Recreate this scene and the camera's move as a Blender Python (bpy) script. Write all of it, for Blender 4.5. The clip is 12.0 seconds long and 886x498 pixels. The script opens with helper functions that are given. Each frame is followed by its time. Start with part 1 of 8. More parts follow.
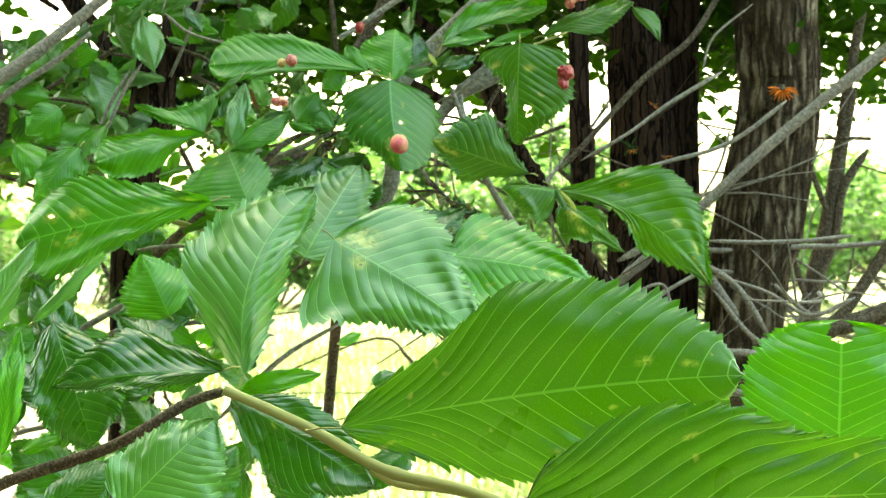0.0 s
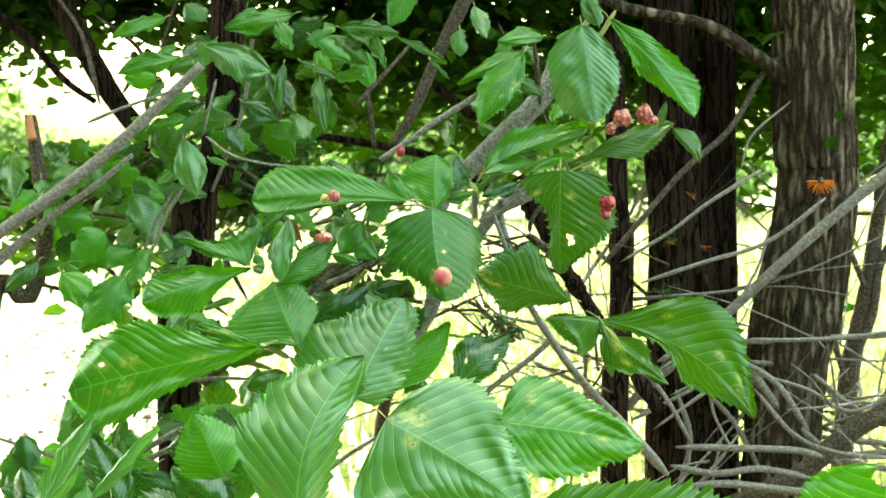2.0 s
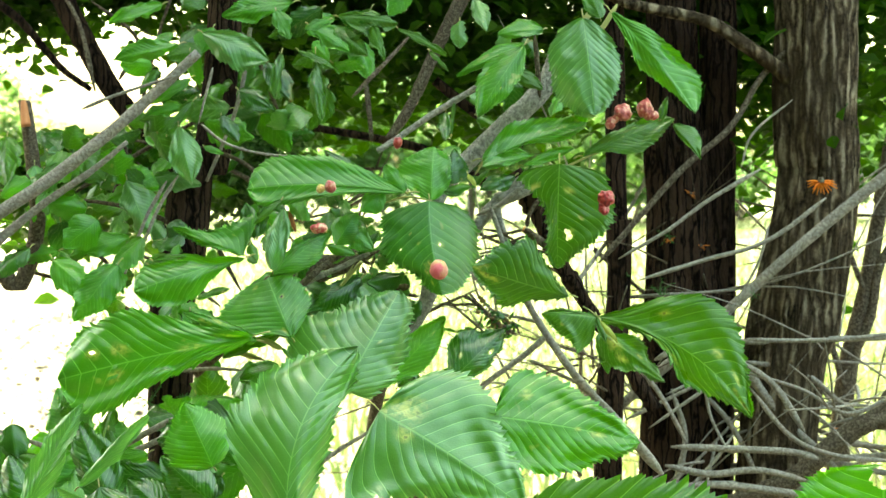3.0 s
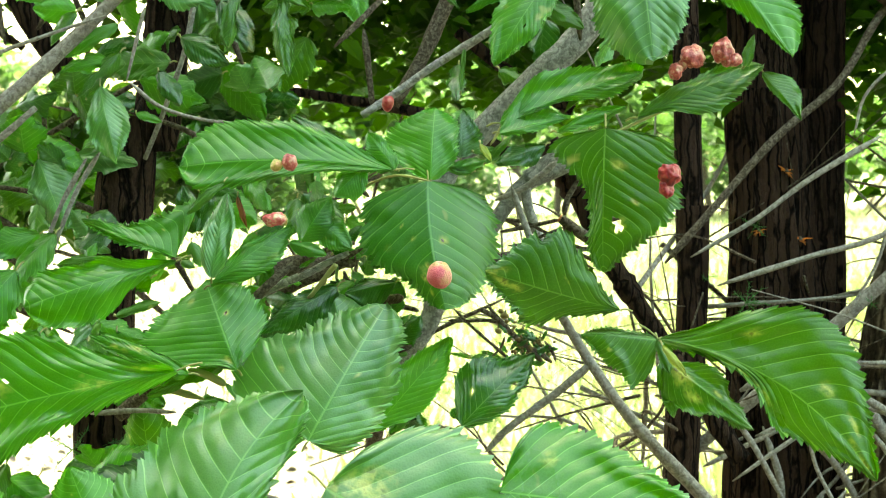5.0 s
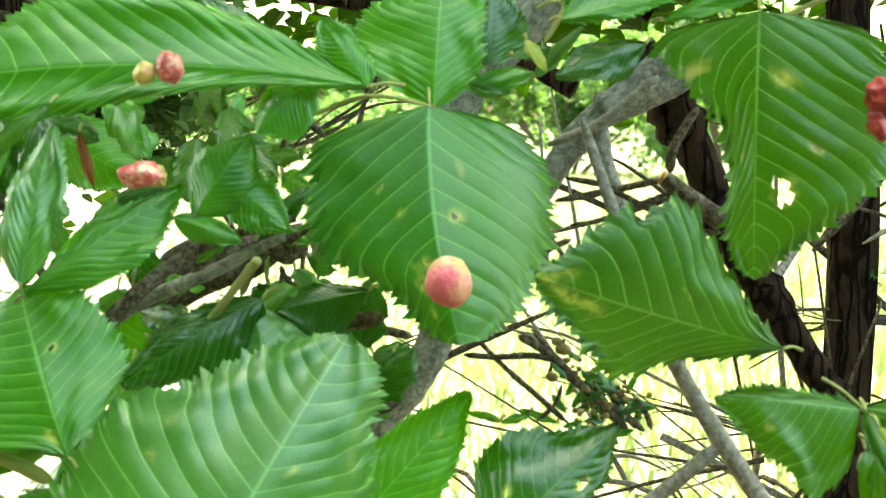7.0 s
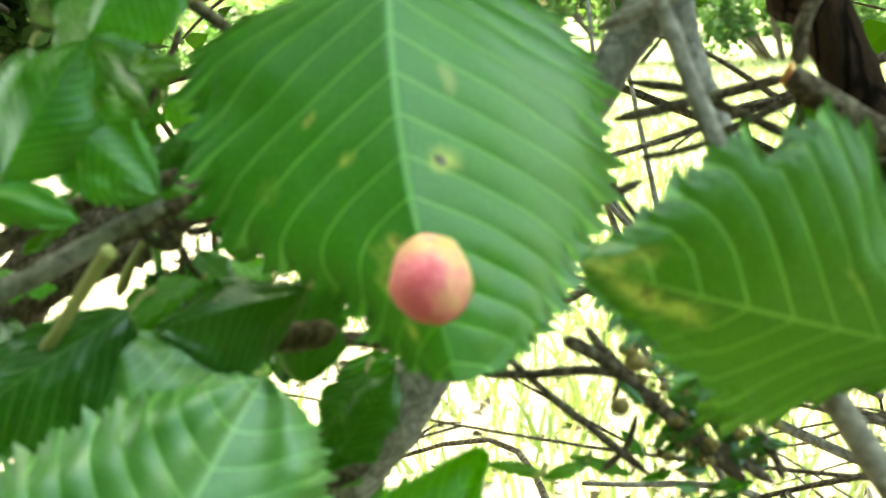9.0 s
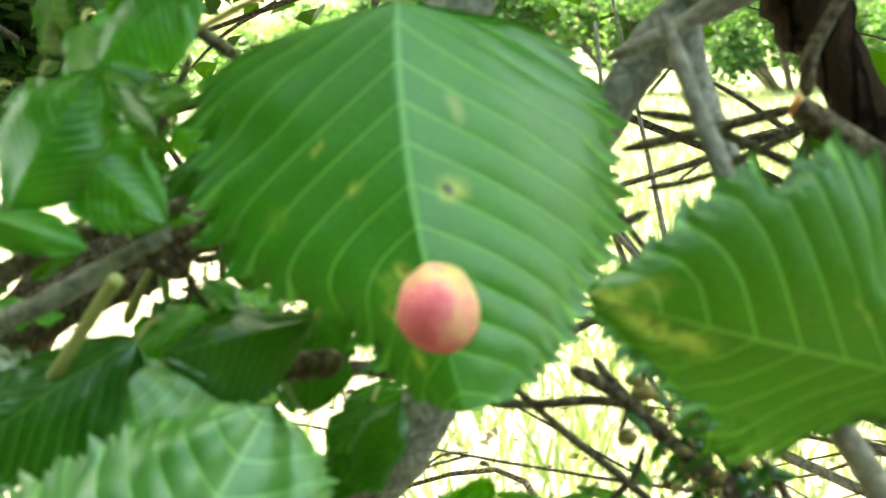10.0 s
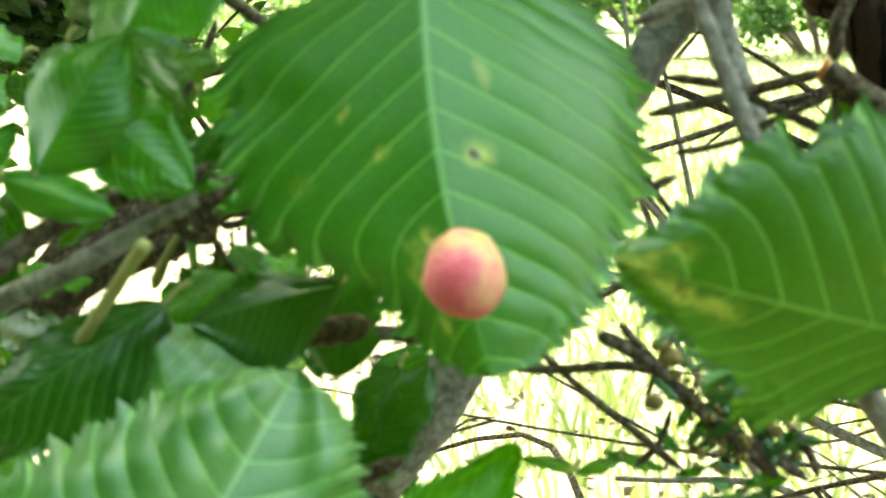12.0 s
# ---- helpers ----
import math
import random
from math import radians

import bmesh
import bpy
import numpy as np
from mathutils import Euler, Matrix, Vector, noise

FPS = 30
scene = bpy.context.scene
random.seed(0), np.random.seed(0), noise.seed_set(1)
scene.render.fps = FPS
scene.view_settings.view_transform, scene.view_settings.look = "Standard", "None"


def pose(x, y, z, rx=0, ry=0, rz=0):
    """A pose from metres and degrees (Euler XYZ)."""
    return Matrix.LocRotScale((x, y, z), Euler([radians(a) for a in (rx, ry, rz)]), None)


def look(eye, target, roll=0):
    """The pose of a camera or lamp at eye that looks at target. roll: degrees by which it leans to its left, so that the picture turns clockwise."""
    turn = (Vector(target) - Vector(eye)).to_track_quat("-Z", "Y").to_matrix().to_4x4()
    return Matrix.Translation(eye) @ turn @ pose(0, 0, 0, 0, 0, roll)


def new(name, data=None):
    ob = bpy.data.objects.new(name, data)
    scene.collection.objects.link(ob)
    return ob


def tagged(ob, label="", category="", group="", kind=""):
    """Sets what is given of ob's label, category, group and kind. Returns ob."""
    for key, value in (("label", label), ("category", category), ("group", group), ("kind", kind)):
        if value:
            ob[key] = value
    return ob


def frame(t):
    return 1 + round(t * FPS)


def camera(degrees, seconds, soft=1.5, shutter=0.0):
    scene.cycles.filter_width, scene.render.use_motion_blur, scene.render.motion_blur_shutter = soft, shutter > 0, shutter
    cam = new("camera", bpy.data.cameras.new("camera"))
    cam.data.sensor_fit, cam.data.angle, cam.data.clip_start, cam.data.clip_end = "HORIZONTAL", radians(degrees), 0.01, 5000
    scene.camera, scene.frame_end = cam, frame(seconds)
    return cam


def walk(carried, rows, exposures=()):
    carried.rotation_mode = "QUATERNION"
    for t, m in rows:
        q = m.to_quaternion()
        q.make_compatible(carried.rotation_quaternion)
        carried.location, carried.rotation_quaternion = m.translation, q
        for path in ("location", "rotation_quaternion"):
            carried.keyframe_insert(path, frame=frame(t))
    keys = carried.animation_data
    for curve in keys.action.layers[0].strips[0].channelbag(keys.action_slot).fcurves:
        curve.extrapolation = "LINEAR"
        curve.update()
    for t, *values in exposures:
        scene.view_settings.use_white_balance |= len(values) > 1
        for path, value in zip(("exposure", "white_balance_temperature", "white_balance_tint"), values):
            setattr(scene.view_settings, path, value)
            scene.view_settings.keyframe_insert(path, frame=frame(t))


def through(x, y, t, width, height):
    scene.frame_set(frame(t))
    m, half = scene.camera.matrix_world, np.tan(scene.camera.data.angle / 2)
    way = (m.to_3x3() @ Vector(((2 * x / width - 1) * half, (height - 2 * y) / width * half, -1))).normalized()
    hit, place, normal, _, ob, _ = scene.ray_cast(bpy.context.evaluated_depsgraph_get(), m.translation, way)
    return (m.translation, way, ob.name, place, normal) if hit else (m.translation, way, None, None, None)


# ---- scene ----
# ---- camera ----
cam = camera(28, 12.0, soft=1.0)
cam.data.dof.use_dof = True
cam.data.dof.focus_distance = 1.1
cam.data.dof.aperture_fstop = 30.0
PATH = [
    (0.0, 0.0236, -0.9477, 1.0949, 90.347, -0.469, -0.546),
    (0.5, 0.0289, -0.9633, 1.2250, 88.368, -0.460, -0.390),
    (1.0, 0.0047, -0.9620, 1.3052, 87.417, 0.794, -0.592),
    (1.5, -0.0095, -0.9460, 1.3083, 87.314, 0.312, -0.754),
    (2.0, 0.0011, -0.9573, 1.3089, 87.256, 0.579, 0.086),
    (2.5, 0.0000, -0.9512, 1.3008, 87.401, -0.000, 0.000),
    (3.0, 0.0003, -0.9398, 1.2991, 87.333, -0.376, -0.018),
    (3.2, -0.0022, -0.9150, 1.3000, 87.234, -0.213, -0.067),
    (4.8, 0.0541, -0.5564, 1.2795, 87.348, 0.251, 2.456),
    (5.0, 0.0598, -0.4885, 1.2806, 87.137, 0.200, 2.837),
    (5.5, 0.0688, -0.3405, 1.2789, 86.832, 0.124, 3.500),
    (6.0, 0.0803, -0.1930, 1.2825, 86.201, 0.092, 4.880),
    (6.5, 0.0423, -0.0622, 1.2691, 86.662, 0.326, 2.910),
    (7.0, 0.0293, 0.0723, 1.2623, 85.758, -0.348, 3.054),
    (7.2, 0.0175, 0.1155, 1.2596, 85.425, -0.021, 2.019),
    (8.8, 0.0326, 0.3535, 1.2562, 82.295, 2.080, 4.997),
    (9.0, 0.0326, 0.3535, 1.2562, 82.543, 2.599, 4.784),
    (9.5, 0.0326, 0.3535, 1.2562, 83.458, 2.674, 4.781),
    (10.0, 0.0326, 0.3535, 1.2562, 83.502, 2.380, 5.057),
    (10.5, 0.0326, 0.3535, 1.2562, 83.430, 2.064, 5.348),
    (11.0, 0.0326, 0.3535, 1.2562, 83.050, 2.177, 5.179),
    (11.5, 0.0326, 0.3535, 1.2562, 82.714, 2.378, 6.082),
    (12.0, 0.0326, 0.3535, 1.2562, 82.420, 2.526, 5.901),
]
walk(cam, [(t, pose(*p)) for t, *p in PATH], [(0, 4.13, 8900, -20), (1, 4.22, 8900, -20), (2.5, 4.2, 8900, -20), (5.5, 4.2, 8900, -20), (6.5, 4.34, 8900, -20), (9, 4.24, 8900, -20), (12, 4.22, 8900, -20)])

# ---- light ----
SUN_ELEVATION, SUN_TURN = radians(56), radians(-15)
world = bpy.data.worlds.new("sky")
scene.world = world
world.use_nodes = True
wn = world.node_tree
sky = wn.nodes.new("ShaderNodeTexSky")
sky.sky_type, sky.sun_disc = "NISHITA", False
sky.sun_elevation, sky.sun_rotation = SUN_ELEVATION, SUN_TURN
sky.air_density, sky.dust_density = 1.0, 7.0
wn.links.new(sky.outputs["Color"], wn.nodes["Background"].inputs["Color"])
wn.nodes["Background"].inputs["Strength"].default_value = 0.15
sun = new("sun", bpy.data.lights.new("sun", "SUN"))
sun.data.energy, sun.data.angle, sun.data.color = 1.5, radians(2), (1.0, 0.95, 0.86)
SUN_WAY = Vector((math.sin(SUN_TURN) * math.cos(SUN_ELEVATION), math.cos(SUN_TURN) * math.cos(SUN_ELEVATION), math.sin(SUN_ELEVATION)))
sun.matrix_world = look(SUN_WAY * 50, (0, 0, 0))


# ---- materials ----
def material(name):
    m = bpy.data.materials.new(name)
    m.use_nodes = True
    return m, m.node_tree.nodes, m.node_tree.links, m.node_tree.nodes["Principled BSDF"]


def put(links, nodes, kind, inputs=None, **settings):
    n = nodes.new(kind)
    if "operation" in settings:
        n.operation = settings["operation"]
    if "data_type" in settings:
        n.data_type, n.blend_type = settings["data_type"], settings["blend_type"]
    if "clamp" in settings:
        n.clamp = settings["clamp"]
    if "feature" in settings:
        n.feature = settings["feature"]
    for key, value in (inputs or {}).items():
        if isinstance(value, bpy.types.NodeSocket):
            links.new(value, n.inputs[key])
        else:
            n.inputs[key].default_value = value
    return n


def ramp(links, nodes, fac, stops):
    r = nodes.new("ShaderNodeValToRGB")
    links.new(fac, r.inputs["Fac"])
    while len(r.color_ramp.elements) < len(stops):
        r.color_ramp.elements.new(0.5)
    for e, (p, c) in zip(r.color_ramp.elements, stops):
        e.position, e.color = p, (*c, 1)
    return r.outputs["Color"]


def mix(links, nodes, fac, a, b, blend="MIX"):
    n = put(links, nodes, "ShaderNodeMix", {"Factor": fac}, data_type="RGBA", blend_type=blend)
    for slot, value in ((6, a), (7, b)):
        if isinstance(value, bpy.types.NodeSocket):
            links.new(value, n.inputs[slot])
        else:
            n.inputs[slot].default_value = (*value, 1)
    return n.outputs[2]


def calc(links, nodes, op, a, b=0.0, c=0.0):
    n = nodes.new("ShaderNodeMath")
    n.operation = op
    for slot, value in enumerate((a, b, c)):
        if isinstance(value, bpy.types.NodeSocket):
            links.new(value, n.inputs[slot])
        else:
            n.inputs[slot].default_value = value
    return n.outputs[0]


def leaf_material(name, deep, light, through, damage=0.5, gloss=0.17, shine=1.0):
    """A pleated leaf: paler midrib and side veins along the blade, blotches, feeding marks, light passing through."""
    m, n, l, p = material(name)
    uv = n.new("ShaderNodeUVMap")
    xy = put(l, n, "ShaderNodeSeparateXYZ", {"Vector": uv.outputs["UV"]})
    u, s = xy.outputs["X"], calc(l, n, "ABSOLUTE", calc(l, n, "SUBTRACT", xy.outputs["Y"], 0.5))
    info = n.new("ShaderNodeObjectInfo")
    shift = put(l, n, "ShaderNodeVectorMath", {0: n.new("ShaderNodeTexCoord").outputs["Object"]}, operation="ADD")
    seed = put(l, n, "ShaderNodeCombineXYZ", {"X": calc(l, n, "MULTIPLY", info.outputs["Random"], 9.0)})
    l.new(seed.outputs[0], shift.inputs[1])
    where = shift.outputs[0]
    big = put(l, n, "ShaderNodeTexNoise", {"Vector": where, "Scale": 22.0, "Detail": 4.0}).outputs["Fac"]
    fine = put(l, n, "ShaderNodeTexNoise", {"Vector": where, "Scale": 420.0, "Detail": 3.0}).outputs["Fac"]
    base = mix(l, n, big, deep, light)
    base = mix(l, n, calc(l, n, "MULTIPLY", info.outputs["Random"], 0.35), base, light)
    base = mix(l, n, calc(l, n, "MULTIPLY", fine, 0.25), base, tuple(c * 0.6 for c in deep))
    # side veins run forward from the midrib
    phase = calc(l, n, "FRACT", calc(l, n, "ADD", u, 1.0))
    line = calc(l, n, "ABSOLUTE", calc(l, n, "SUBTRACT", phase, 0.5))
    side = put(l, n, "ShaderNodeMapRange", {0: line, 1: 0.042, 2: 0.014, 3: 0.0, 4: 0.85}, clamp=True).outputs[0]
    mid = put(l, n, "ShaderNodeMapRange", {0: s, 1: 0.010, 2: 0.004, 3: 0.0, 4: 0.6}, clamp=True).outputs[0]
    vein = calc(l, n, "MAXIMUM", side, mid)
    pale = tuple(min(1, c * 1.6 + g) for c, g in zip(light, (0.13, 0.17, 0.07)))
    net = put(l, n, "ShaderNodeTexVoronoi", {"Vector": where, "Scale": 520.0}, feature="DISTANCE_TO_EDGE").outputs["Distance"]
    mesh = put(l, n, "ShaderNodeMapRange", {0: net, 1: 0.10, 2: 0.02, 3: 0.0, 4: 0.12}, clamp=True).outputs[0]
    base = mix(l, n, calc(l, n, "MAXIMUM", vein, mesh), base, pale)
    spots = put(l, n, "ShaderNodeTexNoise", {"Vector": where, "Scale": 48.0, "Detail": 2.0}).outputs["Fac"]
    hurt = put(l, n, "ShaderNodeMapRange", {0: spots, 1: 0.70, 2: 0.76, 3: 0.0, 4: damage}, clamp=True).outputs[0]
    base = mix(l, n, hurt, base, (0.42, 0.36, 0.12))
    core = put(l, n, "ShaderNodeMapRange", {0: spots, 1: 0.775, 2: 0.80, 3: 0.0, 4: damage}, clamp=True).outputs[0]
    base = mix(l, n, core, base, (0.12, 0.05, 0.02))
    crumb = put(l, n, "ShaderNodeTexNoise", {"Vector": where, "Scale": 160.0, "Detail": 3.0}).outputs["Fac"]
    mark = put(l, n, "ShaderNodeAttribute")
    mark.attribute_name = "scar"
    amount = calc(l, n, "MULTIPLY", mark.outputs["Fac"], put(l, n, "ShaderNodeMapRange", {0: crumb, 1: 0.38, 2: 0.56, 3: 0.15, 4: 1.0}, clamp=True).outputs[0])
    base = mix(l, n, amount, base, mix(l, n, put(l, n, "ShaderNodeMapRange", {0: crumb, 1: 0.60, 2: 0.68}, clamp=True).outputs[0], (0.44, 0.44, 0.10), (0.16, 0.08, 0.03)))
    l.new(base, p.inputs["Base Color"])
    rough = put(l, n, "ShaderNodeMapRange", {0: big, 1: 0.3, 2: 0.7, 3: gloss, 4: gloss + 0.18}).outputs[0]
    l.new(rough, p.inputs["Roughness"])
    p.inputs["Specular IOR Level"].default_value = shine
    p.inputs["Coat Weight"].default_value = 0.5 * shine ** 3
    p.inputs["Coat Roughness"].default_value = 0.3
    bump = put(l, n, "ShaderNodeBump", {"Height": calc(l, n, "SUBTRACT", calc(l, n, "MULTIPLY_ADD", net, 1.6, fine), calc(l, n, "MULTIPLY", vein, 1.5)), "Strength": 0.14, "Distance": 0.0006})
    l.new(bump.outputs[0], p.inputs["Normal"])
    trans = put(l, n, "ShaderNodeBsdfTranslucent", {"Color": mix(l, n, 0.75, base, through)})
    both = put(l, n, "ShaderNodeMixShader", {0: 0.33, 1: p.outputs[0], 2: trans.outputs[0]})
    l.new(both.outputs[0], n["Material Output"].inputs["Surface"])
    return m


def bark_material(name, dark, mid, light, scale=60.0, stretch=0.16, depth=0.004, furrows=0.25):
    m, n, l, p = material(name)
    co = n.new("ShaderNodeTexCoord")
    squeeze = put(l, n, "ShaderNodeMapping", {"Vector": co.outputs["Object"], "Scale": (1, 1, stretch)}).outputs[0]
    swell = put(l, n, "ShaderNodeTexNoise", {"Vector": squeeze, "Scale": scale, "Detail": 4.0, "Distortion": 0.4}).outputs["Fac"]
    ridge = calc(l, n, "ABSOLUTE", calc(l, n, "SUBTRACT", swell, 0.5))
    grain = put(l, n, "ShaderNodeTexNoise", {"Vector": squeeze, "Scale": scale * (4 if furrows == 1 else 1.6), "Detail": 7.0, "Roughness": 0.75}).outputs["Fac"]
    stain = put(l, n, "ShaderNodeTexNoise", {"Vector": co.outputs["Object"], "Scale": 9.0, "Detail": 3.0}).outputs["Fac"]
    tone = calc(l, n, "ADD", calc(l, n, "MULTIPLY_ADD", calc(l, n, "MINIMUM", calc(l, n, "MULTIPLY", ridge, 4.5), 0.5), furrows, 0.25 * (1 - furrows)), calc(l, n, "MULTIPLY", grain, 0.6))
    low, high = (0.30, 0.88) if furrows == 1 else (0.44, 0.66)
    color = ramp(l, n, tone, [(low, dark), (0.55, mid), (high, light)])
    color = mix(l, n, calc(l, n, "MULTIPLY", stain, 0.5), color, tuple(c * 0.55 for c in mid))
    l.new(color, p.inputs["Base Color"])
    p.inputs["Roughness"].default_value = 0.9
    p.inputs["Specular IOR Level"].default_value = 0.12
    bump = put(l, n, "ShaderNodeBump", {"Height": tone, "Strength": 0.9, "Distance": depth})
    l.new(bump.outputs[0], p.inputs["Normal"])
    return m


def plated_bark(name, dark, mid, light, scale=120.0, stretch=0.22, gap=0.16, fibres=0.5):
    """Furrowed bark: upright plates of uneven size parted by dark cracks, each with shreddy grain."""
    m, n, l, p = material(name)
    co = n.new("ShaderNodeTexCoord").outputs["Object"]
    sway = put(l, n, "ShaderNodeTexNoise", {"Vector": co, "Scale": 38.0, "Detail": 3.0}).outputs["Color"]
    shift = put(l, n, "ShaderNodeVectorMath", {0: sway, 1: (0.012, 0.012, 0.03)}, operation="MULTIPLY")
    moved = put(l, n, "ShaderNodeVectorMath", {0: co, 1: shift.outputs[0]}, operation="ADD").outputs[0]
    plates = put(l, n, "ShaderNodeMapping", {"Vector": moved, "Scale": (1, 1, stretch)}).outputs[0]
    edge = put(l, n, "ShaderNodeTexVoronoi", {"Vector": plates, "Scale": scale}, feature="DISTANCE_TO_EDGE").outputs["Distance"]
    fine = put(l, n, "ShaderNodeMapping", {"Vector": moved, "Scale": (1, 1, 0.07)}).outputs[0]
    grain = put(l, n, "ShaderNodeTexNoise", {"Vector": fine, "Scale": scale * 3.2, "Detail": 6.0, "Roughness": 0.7}).outputs["Fac"]
    crumb = put(l, n, "ShaderNodeTexNoise", {"Vector": co, "Scale": 240.0, "Detail": 5.0, "Roughness": 0.75}).outputs["Fac"]
    stain = put(l, n, "ShaderNodeTexNoise", {"Vector": co, "Scale": 11.0, "Detail": 4.0}).outputs["Fac"]
    ridge = put(l, n, "ShaderNodeMapRange", {0: edge, 1: 0.0, 2: gap, 3: 0.0, 4: 1.0}, clamp=True).outputs[0]
    body = calc(l, n, "ADD", calc(l, n, "MULTIPLY", grain, fibres), calc(l, n, "MULTIPLY", crumb, 1.0 - fibres))
    tone = calc(l, n, "ADD", calc(l, n, "MULTIPLY", ridge, 0.55), calc(l, n, "MULTIPLY_ADD", body, 1.3, -0.42))
    color = ramp(l, n, tone, [(0.15, dark), (0.48, mid), (0.85, light)])
    color = mix(l, n, put(l, n, "ShaderNodeMapRange", {0: stain, 1: 0.4, 2: 0.65, 3: 0.0, 4: 0.6}, clamp=True).outputs[0], color, tuple(c * 0.6 for c in mid))
    l.new(color, p.inputs["Base Color"])
    p.inputs["Roughness"].default_value = 0.9
    p.inputs["Specular IOR Level"].default_value = 0.06
    bump = put(l, n, "ShaderNodeBump", {"Height": tone, "Strength": 1.0, "Distance": 0.006})
    l.new(bump.outputs[0], p.inputs["Normal"])
    return m


def plain_material(name, a, b, scale=200.0, rough=0.7, through=None, island=False, shine=0.25):
    m, n, l, p = material(name)
    co = n.new("ShaderNodeTexCoord")
    noise_out = put(l, n, "ShaderNodeTexNoise", {"Vector": co.outputs["Object"], "Scale": scale, "Detail": 4.0}).outputs["Fac"]
    fac = n.new("ShaderNodeNewGeometry").outputs["Random Per Island"] if island else noise_out
    color = mix(l, n, fac, a, b)
    l.new(color, p.inputs["Base Color"])
    p.inputs["Roughness"].default_value = rough
    p.inputs["Specular IOR Level"].default_value = shine
    if through:
        trans = put(l, n, "ShaderNodeBsdfTranslucent", {"Color": mix(l, n, 0.6, color, through)})
        both = put(l, n, "ShaderNodeMixShader", {0: 0.4, 1: p.outputs[0], 2: trans.outputs[0]})
        l.new(both.outputs[0], n["Material Output"].inputs["Surface"])
    return m


LEAF = leaf_material("elm_leaf", (0.010, 0.068, 0.0022), (0.038, 0.185, 0.008), (0.155, 0.58, 0.014), shine=0.55, gloss=0.26)
LEAF_GLOSSY = leaf_material("elm_leaf_glossy", (0.007, 0.054, 0.0012), (0.021, 0.128, 0.0034), (0.085, 0.40, 0.007), gloss=0.3, shine=0.65)
LEAF_YOUNG = leaf_material("elm_leaf_light", (0.012, 0.060, 0.0015), (0.030, 0.115, 0.004), (0.115, 0.36, 0.010), damage=0.8, gloss=0.26, shine=0.5)
# lighter, bluer copy of LEAF: part of the sky sheen is in the colour
LEAF_SHEEN = leaf_material("elm_leaf_sheen", (0.024, 0.098, 0.014), (0.050, 0.172, 0.026), (0.15, 0.46, 0.05), damage=0.2, gloss=0.28, shine=0.85)
YELLOW_LEAF = leaf_material("elm_leaf_yellowed", (0.16, 0.22, 0.02), (0.34, 0.38, 0.06), (0.55, 0.6, 0.08), damage=0.8, gloss=0.3, shine=0.5)
# darkened copy of LEAF: shade of inner and low leaves put into the colour
LEAF_SHADED = leaf_material("elm_leaf_shaded", (0.005, 0.038, 0.003), (0.013, 0.075, 0.005), (0.06, 0.26, 0.01), shine=0.7)
TWIG_GREEN = plain_material("green_twig", (0.20, 0.25, 0.07), (0.28, 0.24, 0.10), 120.0, 0.6)
TWIG = bark_material("twig_bark", (0.025, 0.018, 0.012), (0.085, 0.065, 0.045), (0.20, 0.17, 0.13), 260.0, 0.9, 0.001)
TWIG_GREY = bark_material("dead_twig_bark", (0.13, 0.11, 0.09), (0.24, 0.215, 0.185), (0.38, 0.35, 0.31), 200.0, 1.0, 0.001)
LIMB = bark_material("limb_bark", (0.13, 0.122, 0.112), (0.28, 0.265, 0.245), (0.46, 0.44, 0.41), 170.0, 1.0, 0.003)
BARK = plated_bark("elm_bark", (0.005, 0.0035, 0.0024), (0.10, 0.072, 0.047), (0.38, 0.31, 0.225), 88.0, 0.16, 0.34, 0.5)
# reddish bark, darkened below its own tone: shade on the trunks is painted in
BARK_RED_SHADED = plated_bark("juniper_bark_shaded", (0.002, 0.0012, 0.0008), (0.013, 0.0075, 0.005), (0.060, 0.036, 0.025), 120.0, 0.07, 0.12, 0.8)
CUT_WOOD = plain_material("cut_wood", (0.40, 0.13, 0.05), (0.52, 0.24, 0.11), 90.0)
RUST = plain_material("rust_horns", (0.75, 0.20, 0.02), (0.85, 0.32, 0.05), 150.0, 0.5, (0.9, 0.3, 0.03))
DEAD_RUST = plain_material("dried_rust_horns", (0.38, 0.09, 0.012), (0.62, 0.20, 0.03), 150.0, 0.7)
DEAD_LEAF = plain_material("dead_leaf", (0.14, 0.045, 0.02), (0.28, 0.11, 0.045), 60.0, 0.7, (0.3, 0.11, 0.03))
# darker than real foliage: deep shade among the crowns is put into this colour
CANOPY_SHADED = plain_material("canopy_leaf_shaded", (0.003, 0.011, 0.0012), (0.022, 0.056, 0.005), 30.0, 0.6, (0.08, 0.23, 0.010), True, 0.06)
SHRUB = plain_material("shrub_leaf", (0.018, 0.055, 0.012), (0.075, 0.145, 0.035), 30.0, 0.5, (0.12, 0.24, 0.05), True)
NEEDLE = plain_material("needles", (0.025, 0.10, 0.018), (0.06, 0.19, 0.03), 60.0, 0.5)
BUD = plain_material("dry_bud", (0.10, 0.085, 0.025), (0.20, 0.14, 0.05), 300.0, 0.6)
UNDER = plain_material("understory_leaf", (0.012, 0.050, 0.006), (0.045, 0.14, 0.016), 30.0, 0.4, (0.2, 0.45, 0.03), True)
GRASS = plain_material("grass_blade", (0.042, 0.075, 0.018), (0.21, 0.205, 0.105), 30.0, 0.6, (0.13, 0.18, 0.05), True)
LITTER = plain_material("leaf_litter", (0.05, 0.032, 0.02), (0.20, 0.17, 0.14), 30.0, 0.8, None, True)


